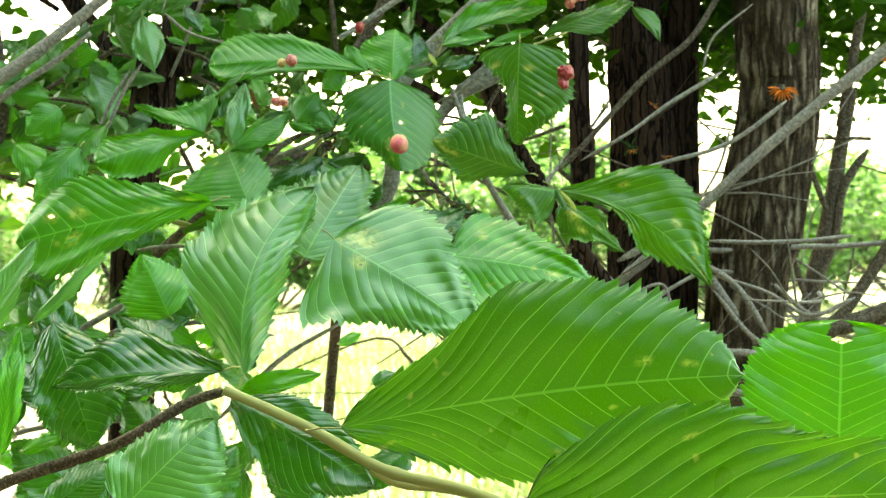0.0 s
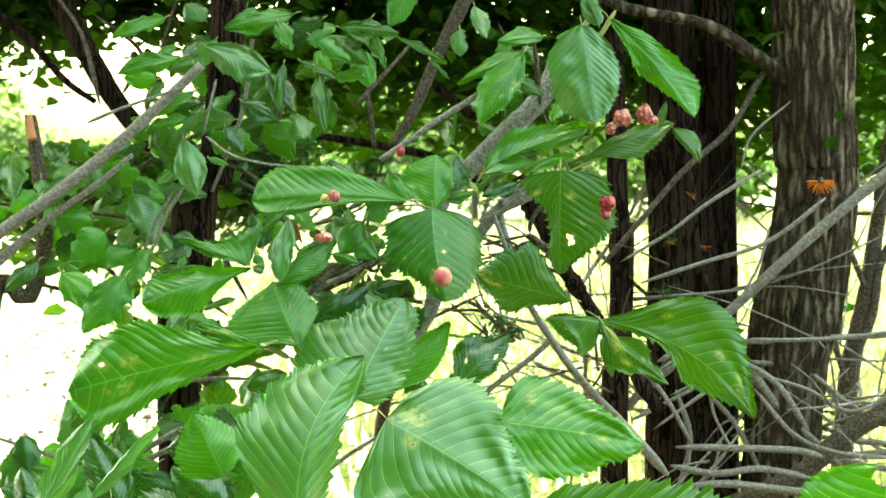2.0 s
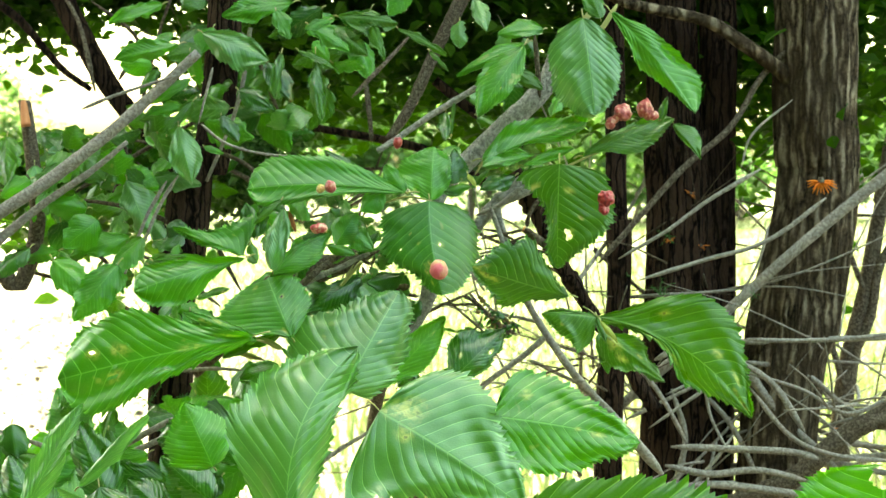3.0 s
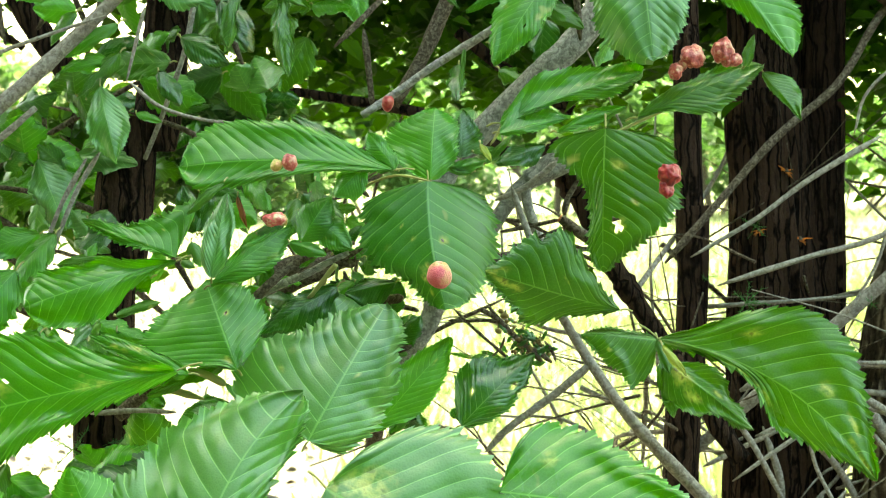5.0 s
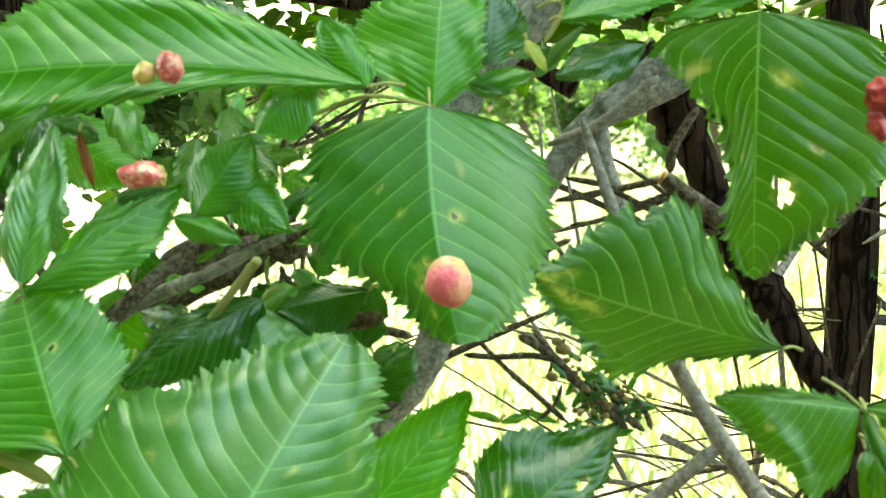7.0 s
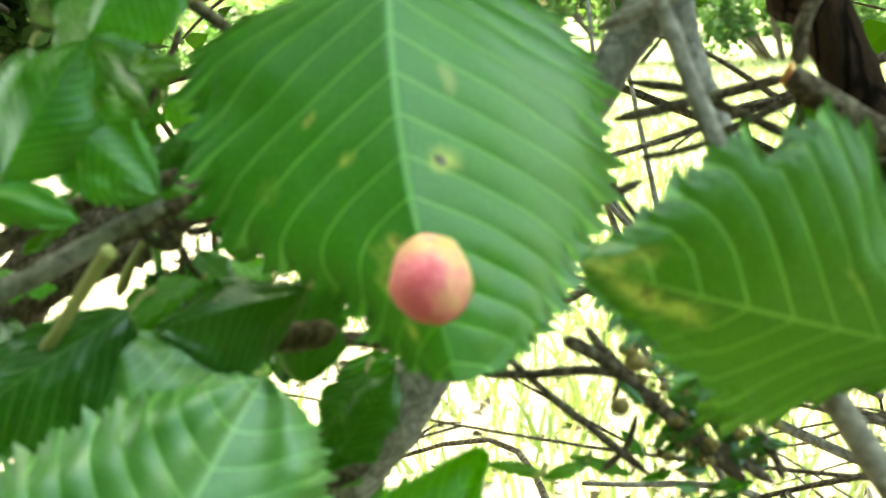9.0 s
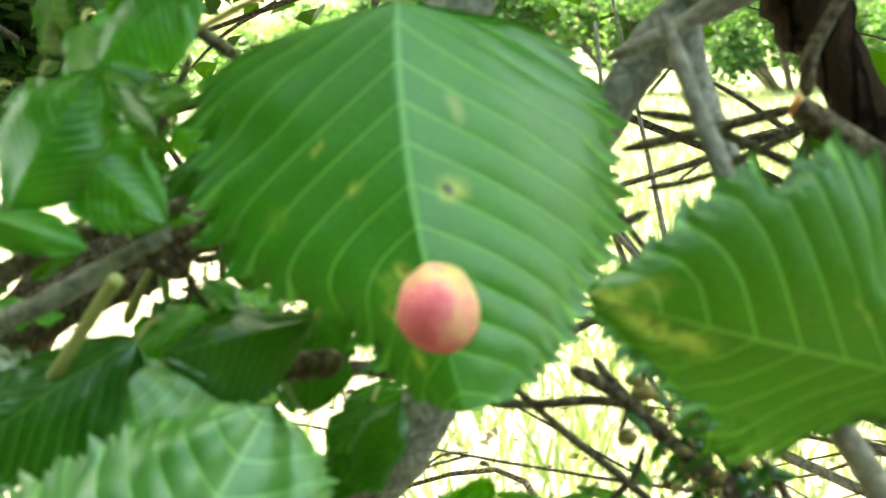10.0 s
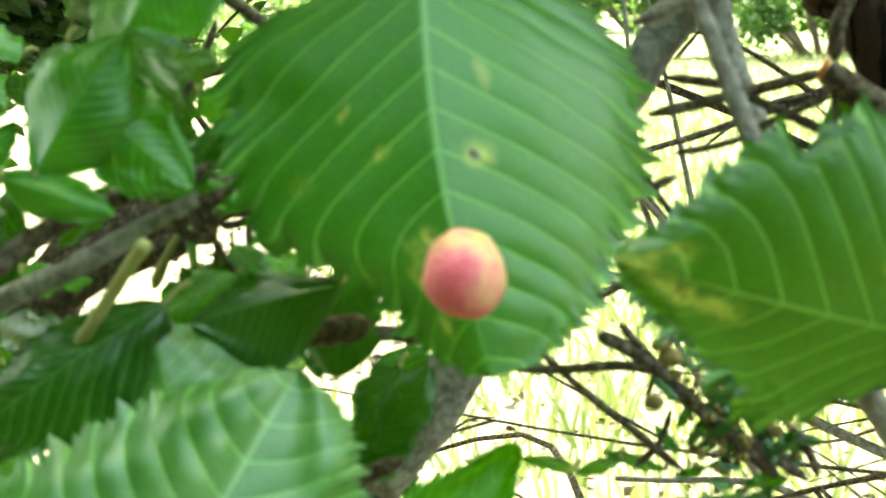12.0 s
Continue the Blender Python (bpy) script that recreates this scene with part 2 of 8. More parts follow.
def gall_material():
    m, n, l, p = material("gall_skin")
    co = n.new("ShaderNodeTexCoord")
    where = put(l, n, "ShaderNodeVectorMath", {0: co.outputs["Object"]}, operation="ADD")
    info = n.new("ShaderNodeObjectInfo")
    l.new(info.outputs["Location"], where.inputs[1])
    a = put(l, n, "ShaderNodeTexNoise", {"Vector": where.outputs[0], "Scale": 130.0, "Detail": 2.0}).outputs["Fac"]
    b = put(l, n, "ShaderNodeTexNoise", {"Vector": where.outputs[0], "Scale": 900.0, "Detail": 4.0}).outputs["Fac"]
    side = put(l, n, "ShaderNodeSeparateXYZ", {"Vector": co.outputs["Object"]})
    lean = calc(l, n, "MULTIPLY_ADD", calc(l, n, "ADD", side.outputs["X"], side.outputs["Z"]), 24.0, calc(l, n, "MULTIPLY_ADD", a, 1.7, -0.33))
    color = ramp(l, n, lean, [(0.30, (0.55, 0.045, 0.085)), (0.52, (0.62, 0.10, 0.13)), (0.78, (0.64, 0.27, 0.15)), (1.0, (0.42, 0.36, 0.08))])
    color = mix(l, n, calc(l, n, "MULTIPLY", b, 0.3), color, (0.76, 0.36, 0.34))
    l.new(color, p.inputs["Base Color"])
    p.inputs["Roughness"].default_value = 0.42
    p.inputs["Subsurface Weight"].default_value = 0.15
    p.inputs["Subsurface Radius"].default_value = (0.004, 0.002, 0.001)
    bump = put(l, n, "ShaderNodeBump", {"Height": calc(l, n, "ADD", b, a), "Strength": 0.6, "Distance": 0.001})
    l.new(bump.outputs[0], p.inputs["Normal"])
    return m


def red_gall_material():
    m, n, l, p = material("red_gall_skin")
    co = n.new("ShaderNodeTexCoord")
    a = put(l, n, "ShaderNodeTexNoise", {"Vector": co.outputs["Object"], "Scale": 160.0, "Detail": 3.0}).outputs["Fac"]
    l.new(ramp(l, n, a, [(0.35, (0.13, 0.005, 0.008)), (0.5, (0.30, 0.014, 0.020)), (0.68, (0.40, 0.10, 0.07))]), p.inputs["Base Color"])
    p.inputs["Roughness"].default_value = 0.4
    bump = put(l, n, "ShaderNodeBump", {"Height": a, "Strength": 0.4, "Distance": 0.0008})
    l.new(bump.outputs[0], p.inputs["Normal"])
    return m


GALL, RED_GALL = gall_material(), red_gall_material()


def mottled_gall(name, dark, mid, light, scale):
    """Wrinkled gall skin, blotched from dark to pale."""
    m, n, l, p = material(name)
    co = n.new("ShaderNodeTexCoord")
    a = put(l, n, "ShaderNodeTexNoise", {"Vector": co.outputs["Object"], "Scale": scale, "Detail": 3.0}).outputs["Fac"]
    b = put(l, n, "ShaderNodeTexNoise", {"Vector": co.outputs["Object"], "Scale": scale * 4.5, "Detail": 3.0}).outputs["Fac"]
    tone = calc(l, n, "ADD", calc(l, n, "MULTIPLY", a, 0.75), calc(l, n, "MULTIPLY", b, 0.25))
    l.new(ramp(l, n, tone, [(0.36, dark), (0.5, mid), (0.64, light)]), p.inputs["Base Color"])
    p.inputs["Roughness"].default_value = 0.38
    bump = put(l, n, "ShaderNodeBump", {"Height": tone, "Strength": 0.8, "Distance": 0.0015})
    l.new(bump.outputs[0], p.inputs["Normal"])
    return m


YELLOW_GALL = mottled_gall("yellow_gall_skin", (0.20, 0.18, 0.03), (0.42, 0.32, 0.08), (0.50, 0.24, 0.12), 200.0)
BUD_GALL = mottled_gall("cream_gall_skin", (0.36, 0.02, 0.035), (0.52, 0.10, 0.10), (0.70, 0.58, 0.40), 140.0)
DULL_GALL = mottled_gall("dull_gall_skin", (0.16, 0.020, 0.020), (0.42, 0.085, 0.075), (0.62, 0.38, 0.26), 170.0)


def ground_material():
    m, n, l, p = material("ground_soil_and_turf")
    co = n.new("ShaderNodeTexCoord")
    a = put(l, n, "ShaderNodeTexNoise", {"Vector": co.outputs["Object"], "Scale": 0.7, "Detail": 5.0}).outputs["Fac"]
    b = put(l, n, "ShaderNodeTexNoise", {"Vector": co.outputs["Object"], "Scale": 28.0, "Detail": 6.0, "Roughness": 0.7}).outputs["Fac"]
    turf = ramp(l, n, b, [(0.34, (0.024, 0.050, 0.010)), (0.5, (0.090, 0.105, 0.042)), (0.64, (0.19, 0.185, 0.105))])
    soil = ramp(l, n, b, [(0.34, (0.022, 0.018, 0.011)), (0.5, (0.10, 0.088, 0.062)), (0.64, (0.22, 0.20, 0.165))])
    at = put(l, n, "ShaderNodeSeparateXYZ", {"Vector": co.outputs["Object"]})
    y = calc(l, n, "MULTIPLY_ADD", calc(l, n, "MINIMUM", at.outputs["X"], 0.0), 1.6, calc(l, n, "MULTIPLY_ADD", at.outputs["Y"], 0.432, 0.41))
    edge = put(l, n, "ShaderNodeMapRange", {0: calc(l, n, "MULTIPLY_ADD", a, 3.0, y), 1: 3.6, 2: 5.4}, clamp=True).outputs[0]
    l.new(mix(l, n, edge, soil, turf), p.inputs["Base Color"])
    p.inputs["Roughness"].default_value = 0.95
    bump = put(l, n, "ShaderNodeBump", {"Height": b, "Strength": 0.8, "Distance": 0.03})
    l.new(bump.outputs[0], p.inputs["Normal"])
    return m


# ---- builders ----
def link(name, bm, mat, parent=None, label="", smooth=True):
    me = bpy.data.meshes.new(name)
    bm.to_mesh(me)
    bm.free()
    me.materials.append(mat)
    if smooth:
        me.polygons.foreach_set("use_smooth", [True] * len(me.polygons))
    ob = new(name, me)
    if parent:
        ob.parent = parent
    if label:
        ob["label"] = label
    return ob


def part(name, bm, mat, parent, label=""):
    return link(name, bm, mat, parent, label)


def thing(name, label, category, group="", kind=""):
    return tagged(new(name), label, category, group, kind)


def raw(name, verts, faces, mat, parent=None, label=""):
    me = bpy.data.meshes.new(name)
    me.from_pydata(verts, [], faces)
    me.materials.append(mat)
    ob = new(name, me)
    if parent:
        ob.parent = parent
    if label:
        ob["label"] = label
    return ob


def spline(points, steps):
    """A smooth line through a few points."""
    pts = [Vector(p) for p in points]
    pts = [pts[0] * 2 - pts[1]] + pts + [pts[-1] * 2 - pts[-2]]
    out = []
    for i in range(1, len(pts) - 2):
        a, b, c, d = pts[i - 1:i + 3]
        for k in range(steps):
            t = k / steps
            out.append(0.5 * (2 * b + (c - a) * t + (2 * a - 5 * b + 4 * c - d) * t * t + (3 * b - a - 3 * c + d) * t ** 3))
    return out + [pts[-2]]


def tube(points, r0, r1, sides=8, steps=6, rough=0.06, bm=None, knots=0.0, pointed=False):
    """A tapering limb with an uneven skin."""
    bm = bm or bmesh.new()
    line = spline(points, steps)
    seed = Vector((random.random() * 50, 0, 0))
    ring, up = None, Vector((0.3, 0.2, 1)).normalized()
    for i, c in enumerate(line):
        way = (line[min(i + 1, len(line) - 1)] - line[max(i - 1, 0)]).normalized()
        side = way.cross(up)
        side = side.normalized() if side.length > 1e-3 else way.orthogonal().normalized()
        other = side.cross(way).normalized()
        f = i / (len(line) - 1)
        r = r0 + (r1 - r0) * f
        if knots:
            r *= 1 + knots * max(0, noise.noise(seed + Vector((0, i * 0.55, 0)))) ** 2 * 4
        if pointed:
            r *= (0.3, 0.75, 1.0)[min(2, i, len(line) - 1 - i)]
        now = []
        for k in range(sides):
            a = 2 * math.pi * k / sides
            d = side * math.cos(a) + other * math.sin(a)
            now.append(bm.verts.new(c + d * r * (1 + rough * noise.noise(seed + d * 2 + Vector((0, 0, i * 0.6))))))
        if ring:
            for k in range(sides):
                bm.faces.new((ring[k], ring[(k + 1) % sides], now[(k + 1) % sides], now[k]))
        else:
            bm.faces.new(now[::-1])
        ring = now
    bm.faces.new(ring)
    return bm


def across(widths, u):
    """Half a blade's width at u of its length, from one number or from six stations."""
    if not isinstance(widths, tuple):
        return None
    at, w = (0.0, 0.08, 0.25, 0.42, 0.58, 0.75, 0.92, 1.0), (0.0, *widths, 0.0)
    for i in range(7):
        if u <= at[i + 1]:
            t = (u - at[i]) / (at[i + 1] - at[i])
            m0 = (w[i + 1] - w[i - 1]) / (at[i + 1] - at[i - 1]) if i else 3.0 * w[1] / at[1] - (w[2] - w[1]) / (at[2] - at[1])
            m1 = (w[i + 2] - w[i]) / (at[i + 2] - at[i]) if i < 6 else 2.2 * (w[7] - w[6]) / (at[7] - at[6])
            h = at[i + 1] - at[i]
            return max(0.0, (2 * t ** 3 - 3 * t * t + 1) * w[i] + (t ** 3 - 2 * t * t + t) * h * m0 + (3 * t * t - 2 * t ** 3) * w[i + 1] + (t ** 3 - t * t) * h * m1)
    return 0.0


def blade(base, tip, half_a, half_b, bend=0.0, fold=0.3, arch=0.05, face=(0, -1, 0.5), full=0.78, ragged=0.3, holes=(), scars=(), rows=112, wave=0.11, pleat=0.65, veins=12.0, blunt=0.58, twist=1.1, cols=8, teeth=1.2):
    """An elm leaf from stalk to tip: saw-edged, pleated between its veins, folded along the midrib."""
    bm = bmesh.new()
    uv = bm.loops.layers.uv.new("UVMap")
    scar = bm.verts.layers.float.new("scar")
    base, tip, n = Vector(base), Vector(tip), Vector(face).normalized()
    axis = tip - base
    n = Matrix.Rotation(twist * noise.noise(base * 37.0 + tip * 11.0), 3, axis) @ n
    length = axis.length
    along = axis.normalized()
    a_side = along.cross(n).normalized()
    n = a_side.cross(along).normalized()
    seed = Vector((base.x * 40 + 3, base.z * 40, tip.x * 31))
    low, grid = -0.36, []
    widest = max(max(h) if isinstance(h, tuple) else h for h in (half_a, half_b))
    for i in range(rows + 1):
        q = low + (1 - low) * i / rows
        line = []
        for k in range(-cols, cols + 1):
            s = k / cols
            edge = abs(s)
            u = min(1, max(0, q + 0.36 * edge * (1 - max(q, 0) ** 2)))
            mid = base + axis * u - a_side * (bend * length * 4 * u * (1 - u)) + n * (arch * length * (4 * u * (1 - u)))
            shape = math.sin(math.pi * u ** full) ** blunt if 0 < u < 1 else 0.0
            shape *= 1 - 0.22 * max(0, (u - 0.72) / 0.28)
            half = half_a if s > 0 else half_b
            half = across(half, u) if isinstance(half, tuple) else half * shape
            if ragged and edge > 0.3:
                half *= 1 - ragged * max(0, noise.noise(seed + Vector((u * 5, s, 0))) + 0.4 * noise.noise(seed + Vector((u * 13, s, 3))) + 0.15) * edge
            phase = (q * veins + 0.5) % 1.0
            fine = min(1, shape * 2)
            out, push = edge * half, 0.0
            if edge > 0.8:
                rim = ((edge - 0.8) / 0.2) ** 2
                tooth = phase * 0.55 + ((phase * 2.0 + 0.3) % 1.0) * 0.45
                out += (tooth - 0.4) * teeth * (0.105 + 0.10 * noise.noise(seed + Vector((q * 9, s, 4)))) * widest * fine * rim
                push = 0.024 * length * tooth * fine * rim
            uneven = 0.7 + 0.9 * noise.noise(seed + Vector((q * 3, s * 2, 9)))
            crease = (abs(math.sin(math.pi * phase)) - 0.5) * 0.0066 * length * min(1, edge * 3) * (1 - 0.6 * edge ** 4) * fine * pleat * uneven
            curl = noise.noise(seed + Vector((u * 2.4, s * 1.3, 2))) + 0.35 * noise.noise(seed + Vector((u * 7, s * 3, 6)))
            lift = -fold * edge * half * (0.65 + 0.35 * edge) + crease + wave * length * curl * edge
            v = bm.verts.new(mid + a_side * (out if s >= 0 else -out) + n * lift + along * push)
            for su, ss, sr in scars:
                far = math.hypot(u - su, (s - ss) * 0.5) / sr + 0.35 * noise.noise(seed + Vector((u * 30, s * 15, 5)))
                v[scar] = max(v[scar], min(1, max(0, 1.35 - far)))
            line.append(v)
        grid.append(line)
    for i in range(rows):
        for k in range(2 * cols):
            q, s = low + (1 - low) * (i + 0.5) / rows, (k + 0.5) / cols - 1
            u = min(1, max(0, q + 0.36 * abs(s) * (1 - max(q, 0) ** 2)))
            if u in (0, 1) or any(((u - hu) / hr) ** 2 + ((s - hs) / (hr * 2.2)) ** 2 < 1 for hu, hs, hr in holes):
                continue
            f = bm.faces.new((grid[i][k], grid[i][k + 1], grid[i + 1][k + 1], grid[i + 1][k]))
            for loop, (di, dk) in zip(f.loops, ((0, 0), (0, 1), (1, 1), (1, 0))):
                loop[uv].uv = ((low + (1 - low) * (i + di) / rows) * veins, (k + dk) / (2 * cols))
    bmesh.ops.remove_doubles(bm, verts=bm.verts, dist=1e-6)
    return bm


def leaf(branch, base, tip, half_a, half_b, mat=None, label="", stalk=None, **shape):
    spots = random.Random(int(abs(base[0] * 7e4 + base[2] * 3e4)))
    shape.setdefault("scars", [(spots.uniform(0.2, 0.95), spots.uniform(-0.8, 0.8), spots.uniform(0.008, 0.02)) for _ in range(spots.randint(0, 3))])
    ob = part("leaf", blade(base, tip, half_a, half_b, **shape), mat or LEAF, branch, label)
    b = Vector(base)
    if not stalk:
        stalk = b - (Vector(tip) - b) * 0.09 + Vector((0, 0.006, 0.001))
    if stalk:
        part("stalk", tube([stalk, (Vector(stalk) + b) / 2 + Vector((0, 0, 0.001)), b], 0.0008, 0.0006, 6, 4), TWIG_GREEN, ob)
    return ob


def gall(on, centre, r, mat, label, lumps=0.18, stretch=(1, 1, 1.12)):
    """A swollen bladder of a gall with folds, a short neck and a puckered mouth."""
    bm = bmesh.new()
    bmesh.ops.create_icosphere(bm, subdivisions=4, radius=1)
    seed = Vector(centre) * 90
    for v in bm.verts:
        d = v.co.normalized()
        swell = 1 + lumps * noise.noise(seed + d * 1.1) + lumps * 0.5 * noise.noise(seed + d * 2.6)
        swell += (0.35 if lumps > 0.2 else 0.1) * lumps * noise.noise(seed + d * 5.5)
        swell -= 0.16 * math.exp(-((d - Vector((0.15, -0.3, 0.94)).normalized()).length / 0.28) ** 2)
        v.co = Vector((d.x * stretch[0], d.y * stretch[1], d.z * stretch[2])) * swell * r
    ob = part("gall", bm, mat, on, label)
    ob.location = centre
    return ob


def twig(branch, points, r0, r1, mat=None, name="twig", label="", sides=8, knots=0.1):
    return part(name, tube(points, r0, r1, sides, 6, 0.08, None, knots, name in ("twig", "dead_twig")), mat or TWIG, branch, label)


def scatter_leaves(count, place, size, seed, shape="oval"):
    """Many small leaves, each with a fold down its middle, as one set of vertices and faces."""
    rnd = random.Random(seed)
    verts, faces = [], []
    for _ in range(count):
        spot = place(rnd)
        if spot is None:
            continue
        c = Vector(spot)
        q = Euler((rnd.uniform(-0.9, 0.9), rnd.uniform(-0.9, 0.9), rnd.uniform(0, 6.28))).to_matrix()
        s = size * rnd.uniform(0.6, 1.25)
        w = s * rnd.uniform(0.26, 0.36)
        b = len(verts)
        for x, y, zz in ((0, 0, 0), (w, 0.35 * s, 0.12 * s), (w * 0.8, 0.68 * s, 0.08 * s), (0, s, -0.1 * s), (-w * 0.8, 0.68 * s, 0.08 * s), (-w, 0.35 * s, 0.12 * s), (0, 0.5 * s, 0)):
            verts.append(c + q @ Vector((x, y, zz)))
        faces += [(b, b + 1, b + 6), (b + 1, b + 2, b + 6), (b + 2, b + 3, b + 6), (b + 3, b + 4, b + 6), (b + 4, b + 5, b + 6), (b + 5, b, b + 6)]
    return verts, faces


def trunk(tree, profile, mat, furrow, sides):
    """A trunk through stations of place and radius, its bark broken into long interlacing ridges."""
    bm = bmesh.new()
    line = spline([p[:3] for p in profile], 26)
    radii = [r.x for r in spline([(p[3], 0, 0) for p in profile], 26)]
    seed = Vector((profile[0][0] * 7, 3, 1))
    ring = None
    for c, r in zip(line, radii):
        now = []
        for k in range(sides):
            a = 2 * math.pi * k / sides
            d = Vector((math.cos(a), math.sin(a), 0))
            warp = noise.noise(seed + Vector((d.x * 2, d.y * 2, c.z * 6))) * 0.8
            ridge = abs(noise.noise(seed + Vector((d.x * 7 + warp * 0.6, d.y * 7 + warp * 0.6, c.z * 8.0))))
            lump = noise.noise(seed + Vector((d.x, d.y, c.z * 1.5)))
            now.append(bm.verts.new(c + d * r * (1 + 0.06 * lump + furrow * (ridge * 2.4 - 0.6))))
        if ring:
            for k in range(sides):
                bm.faces.new((ring[k], ring[(k + 1) % sides], now[(k + 1) % sides], now[k]))
        ring = now
    bm.faces.new(ring)
    return part("trunk", bm, mat, tree)


def needle_tuft(tree, place, size, seed):
    """A tuft of short evergreen needles round a few twiglets."""
    rnd = random.Random(seed)
    bm = bmesh.new()
    p = Vector(place)
    for _ in range(7):
        d = Vector((rnd.gauss(0, 1), rnd.gauss(0, 0.6), rnd.gauss(0, 0.8))).normalized() * size
        tube([p, p + d * 0.5, p + d], size * 0.02, size * 0.01, 4, 3, 0, bm)
        for k in range(16):
            a = p + d * (k + 1) / 16
            e = a + (d.normalized() * 0.5 + Vector((rnd.gauss(0, 1), rnd.gauss(0, 1), rnd.gauss(0, 1))).normalized()) * size * 0.22
            tube([a, e], size * 0.018, size * 0.004, 3, 1, 0, bm)
    return part("needle_tuft", bm, NEEDLE, tree, "dark green evergreen needles")


def seed_cluster(tree, a, b, count, size, seed):
    """Knobbly little dry buds and shrivelled leaflets crowded along a twig."""
    rnd = random.Random(seed)
    a, b = Vector(a), Vector(b)
    for k in range(count):
        p = a.lerp(b, rnd.random()) + Vector((rnd.gauss(0, 1), rnd.gauss(0, 0.5), rnd.gauss(0, 1))) * size * 1.7
        if k % 3:
            bm = bmesh.new()
            bmesh.ops.create_icosphere(bm, subdivisions=2, radius=size * rnd.uniform(0.5, 0.9))
            for v in bm.verts:
                v.co = p + v.co * (1 + 0.25 * noise.noise(v.co * 400 + p * 50))
            part("bud", bm, BUD, tree, "small olive-brown dry bud")
        else:
            d = Vector((rnd.gauss(0, 1), rnd.gauss(0, 0.4), rnd.gauss(-0.3, 0.8))).normalized() * size * rnd.uniform(3, 6)
            part("leaflet", blade(p, p + d, size * 1.1, size * 1.1, rows=24, ragged=0.5, fold=0.4), LEAF_SHADED, tree)


def part_bud(tree, place, r):
    """One larger dry bud, knobbly and a little drawn out."""
    bm = bmesh.new()
    bmesh.ops.create_icosphere(bm, subdivisions=3, radius=r)
    p = Vector(place)
    for v in bm.verts:
        v.co = p + Vector((v.co.x * 1.15, v.co.y, v.co.z * 0.9)) * (1 + 0.3 * noise.noise(v.co * 160 + p * 50))
    part("bud", bm, BUD, tree, "small olive-brown dry bud")


def rust_gall(tree, place, size, mat=None, fresh=True):
    """A burst of orange jelly horns under a woody knob."""
    rnd = random.Random(int(place[0] * 1000))
    ob = part("rust_gall", tube([place, Vector(place) + Vector((0, 0, size * 0.35))], size * 0.28, size * 0.12, 8, 4), TWIG, tree, "bright orange rust gall with jelly horns")
    for k in range(13 if fresh else 7):
        a = math.pi * (k / 12 - 0.5) * 0.9 if fresh else rnd.uniform(-2.2, 2.2)
        d = Vector((math.sin(a), rnd.uniform(-0.6, 0.1), -math.cos(a) * 0.95 + 0.25)) * size * (rnd.uniform(0.8, 1.1) if fresh else rnd.uniform(0.4, 1.2))
        p = Vector(place)
        part("horn", tube([p, p + d * 0.5 + Vector((0, 0, size * 0.08)), p + d], size * 0.095, size * 0.03, 5, 3), mat or RUST, ob)
    return ob


# ---- ground ----
def height(x, y):
    return 0.05 * noise.noise(Vector((x * 0.5, y * 0.5, 0))) + 0.35 * noise.noise(Vector((x * 0.05, y * 0.05, 3))) * min(1, max(0, y) / 20)


def build_ground():
    bm = bmesh.new()
    steps = [-300, -150, -60, -25, -12, -6] + [-4 + 0.5 * i for i in range(61)] + [28, 31, 36, 45, 60, 80, 120, 200, 300]
    xs = [-300, -150, -60, -30, -18] + [-12 + 0.6 * i for i in range(41)] + [18, 30, 60, 150, 300]
    rows = [[bm.verts.new((x, y, height(x, y))) for x in xs] for y in steps]
    for a, b in zip(rows, rows[1:]):
        for k in range(len(xs) - 1):
            bm.faces.new((a[k], a[k + 1], b[k + 1], b[k]))
    return tagged(link("ground", bm, ground_material()), "dry turf and litter-strewn soil beneath the trees", "ground", kind="structure")


build_ground()


def build_grass():
    rnd = random.Random(5)
    verts, faces = [], []
    for _ in range(60000):
        far = 1.9 + 15.5 * rnd.random() ** 1.9
        x, y = rnd.uniform(-1.0, 1.0) * (1.5 + far * 0.75), far * 2.316 - 0.95
        reach = far + 1.6 * min(x, 0)
        if reach < 4.5 and rnd.random() > (reach - 1.2) / 3.3:
            continue
        c = Vector((x, y, height(x, y) - 0.01))
        h = rnd.uniform(0.05, 0.19)
        a = rnd.uniform(0, 6.28)
        side = Vector((math.cos(a), math.sin(a), 0)) * rnd.uniform(0.005, 0.013)
        lean = Vector((rnd.gauss(0, 0.5), rnd.gauss(0, 0.5), 0)) * h
        b = len(verts)
        verts += [c - side, c + side, c + side * 0.7 + lean * 0.4 + Vector((0, 0, h * 0.6)), c - side * 0.7 + lean * 0.4 + Vector((0, 0, h * 0.6)), c + lean + Vector((0, 0, h))]
        faces += [(b, b + 1, b + 2, b + 3), (b + 3, b + 2, b + 4)]
    ob = raw("grass", verts, faces, GRASS)
    tagged(ob, "sunlit mown grass, yellow-green and straw-coloured", "grass", kind="stuff")


build_grass()


def build_litter():
    def place(rnd):
        x, far = rnd.uniform(-5, 5), rnd.uniform(1.2, 6.5)
        y = far * 2.316 - 0.95
        return None if far + 1.6 * min(x, 0) > 3.0 else (x, y, height(x, y) + 0.01)
    verts, faces = scatter_leaves(9000, place, 0.05, 8)
    tagged(raw("leaf_litter", verts, faces, LITTER), "dry brown leaf litter scattered under the trees", "litter", kind="stuff")


build_litter()


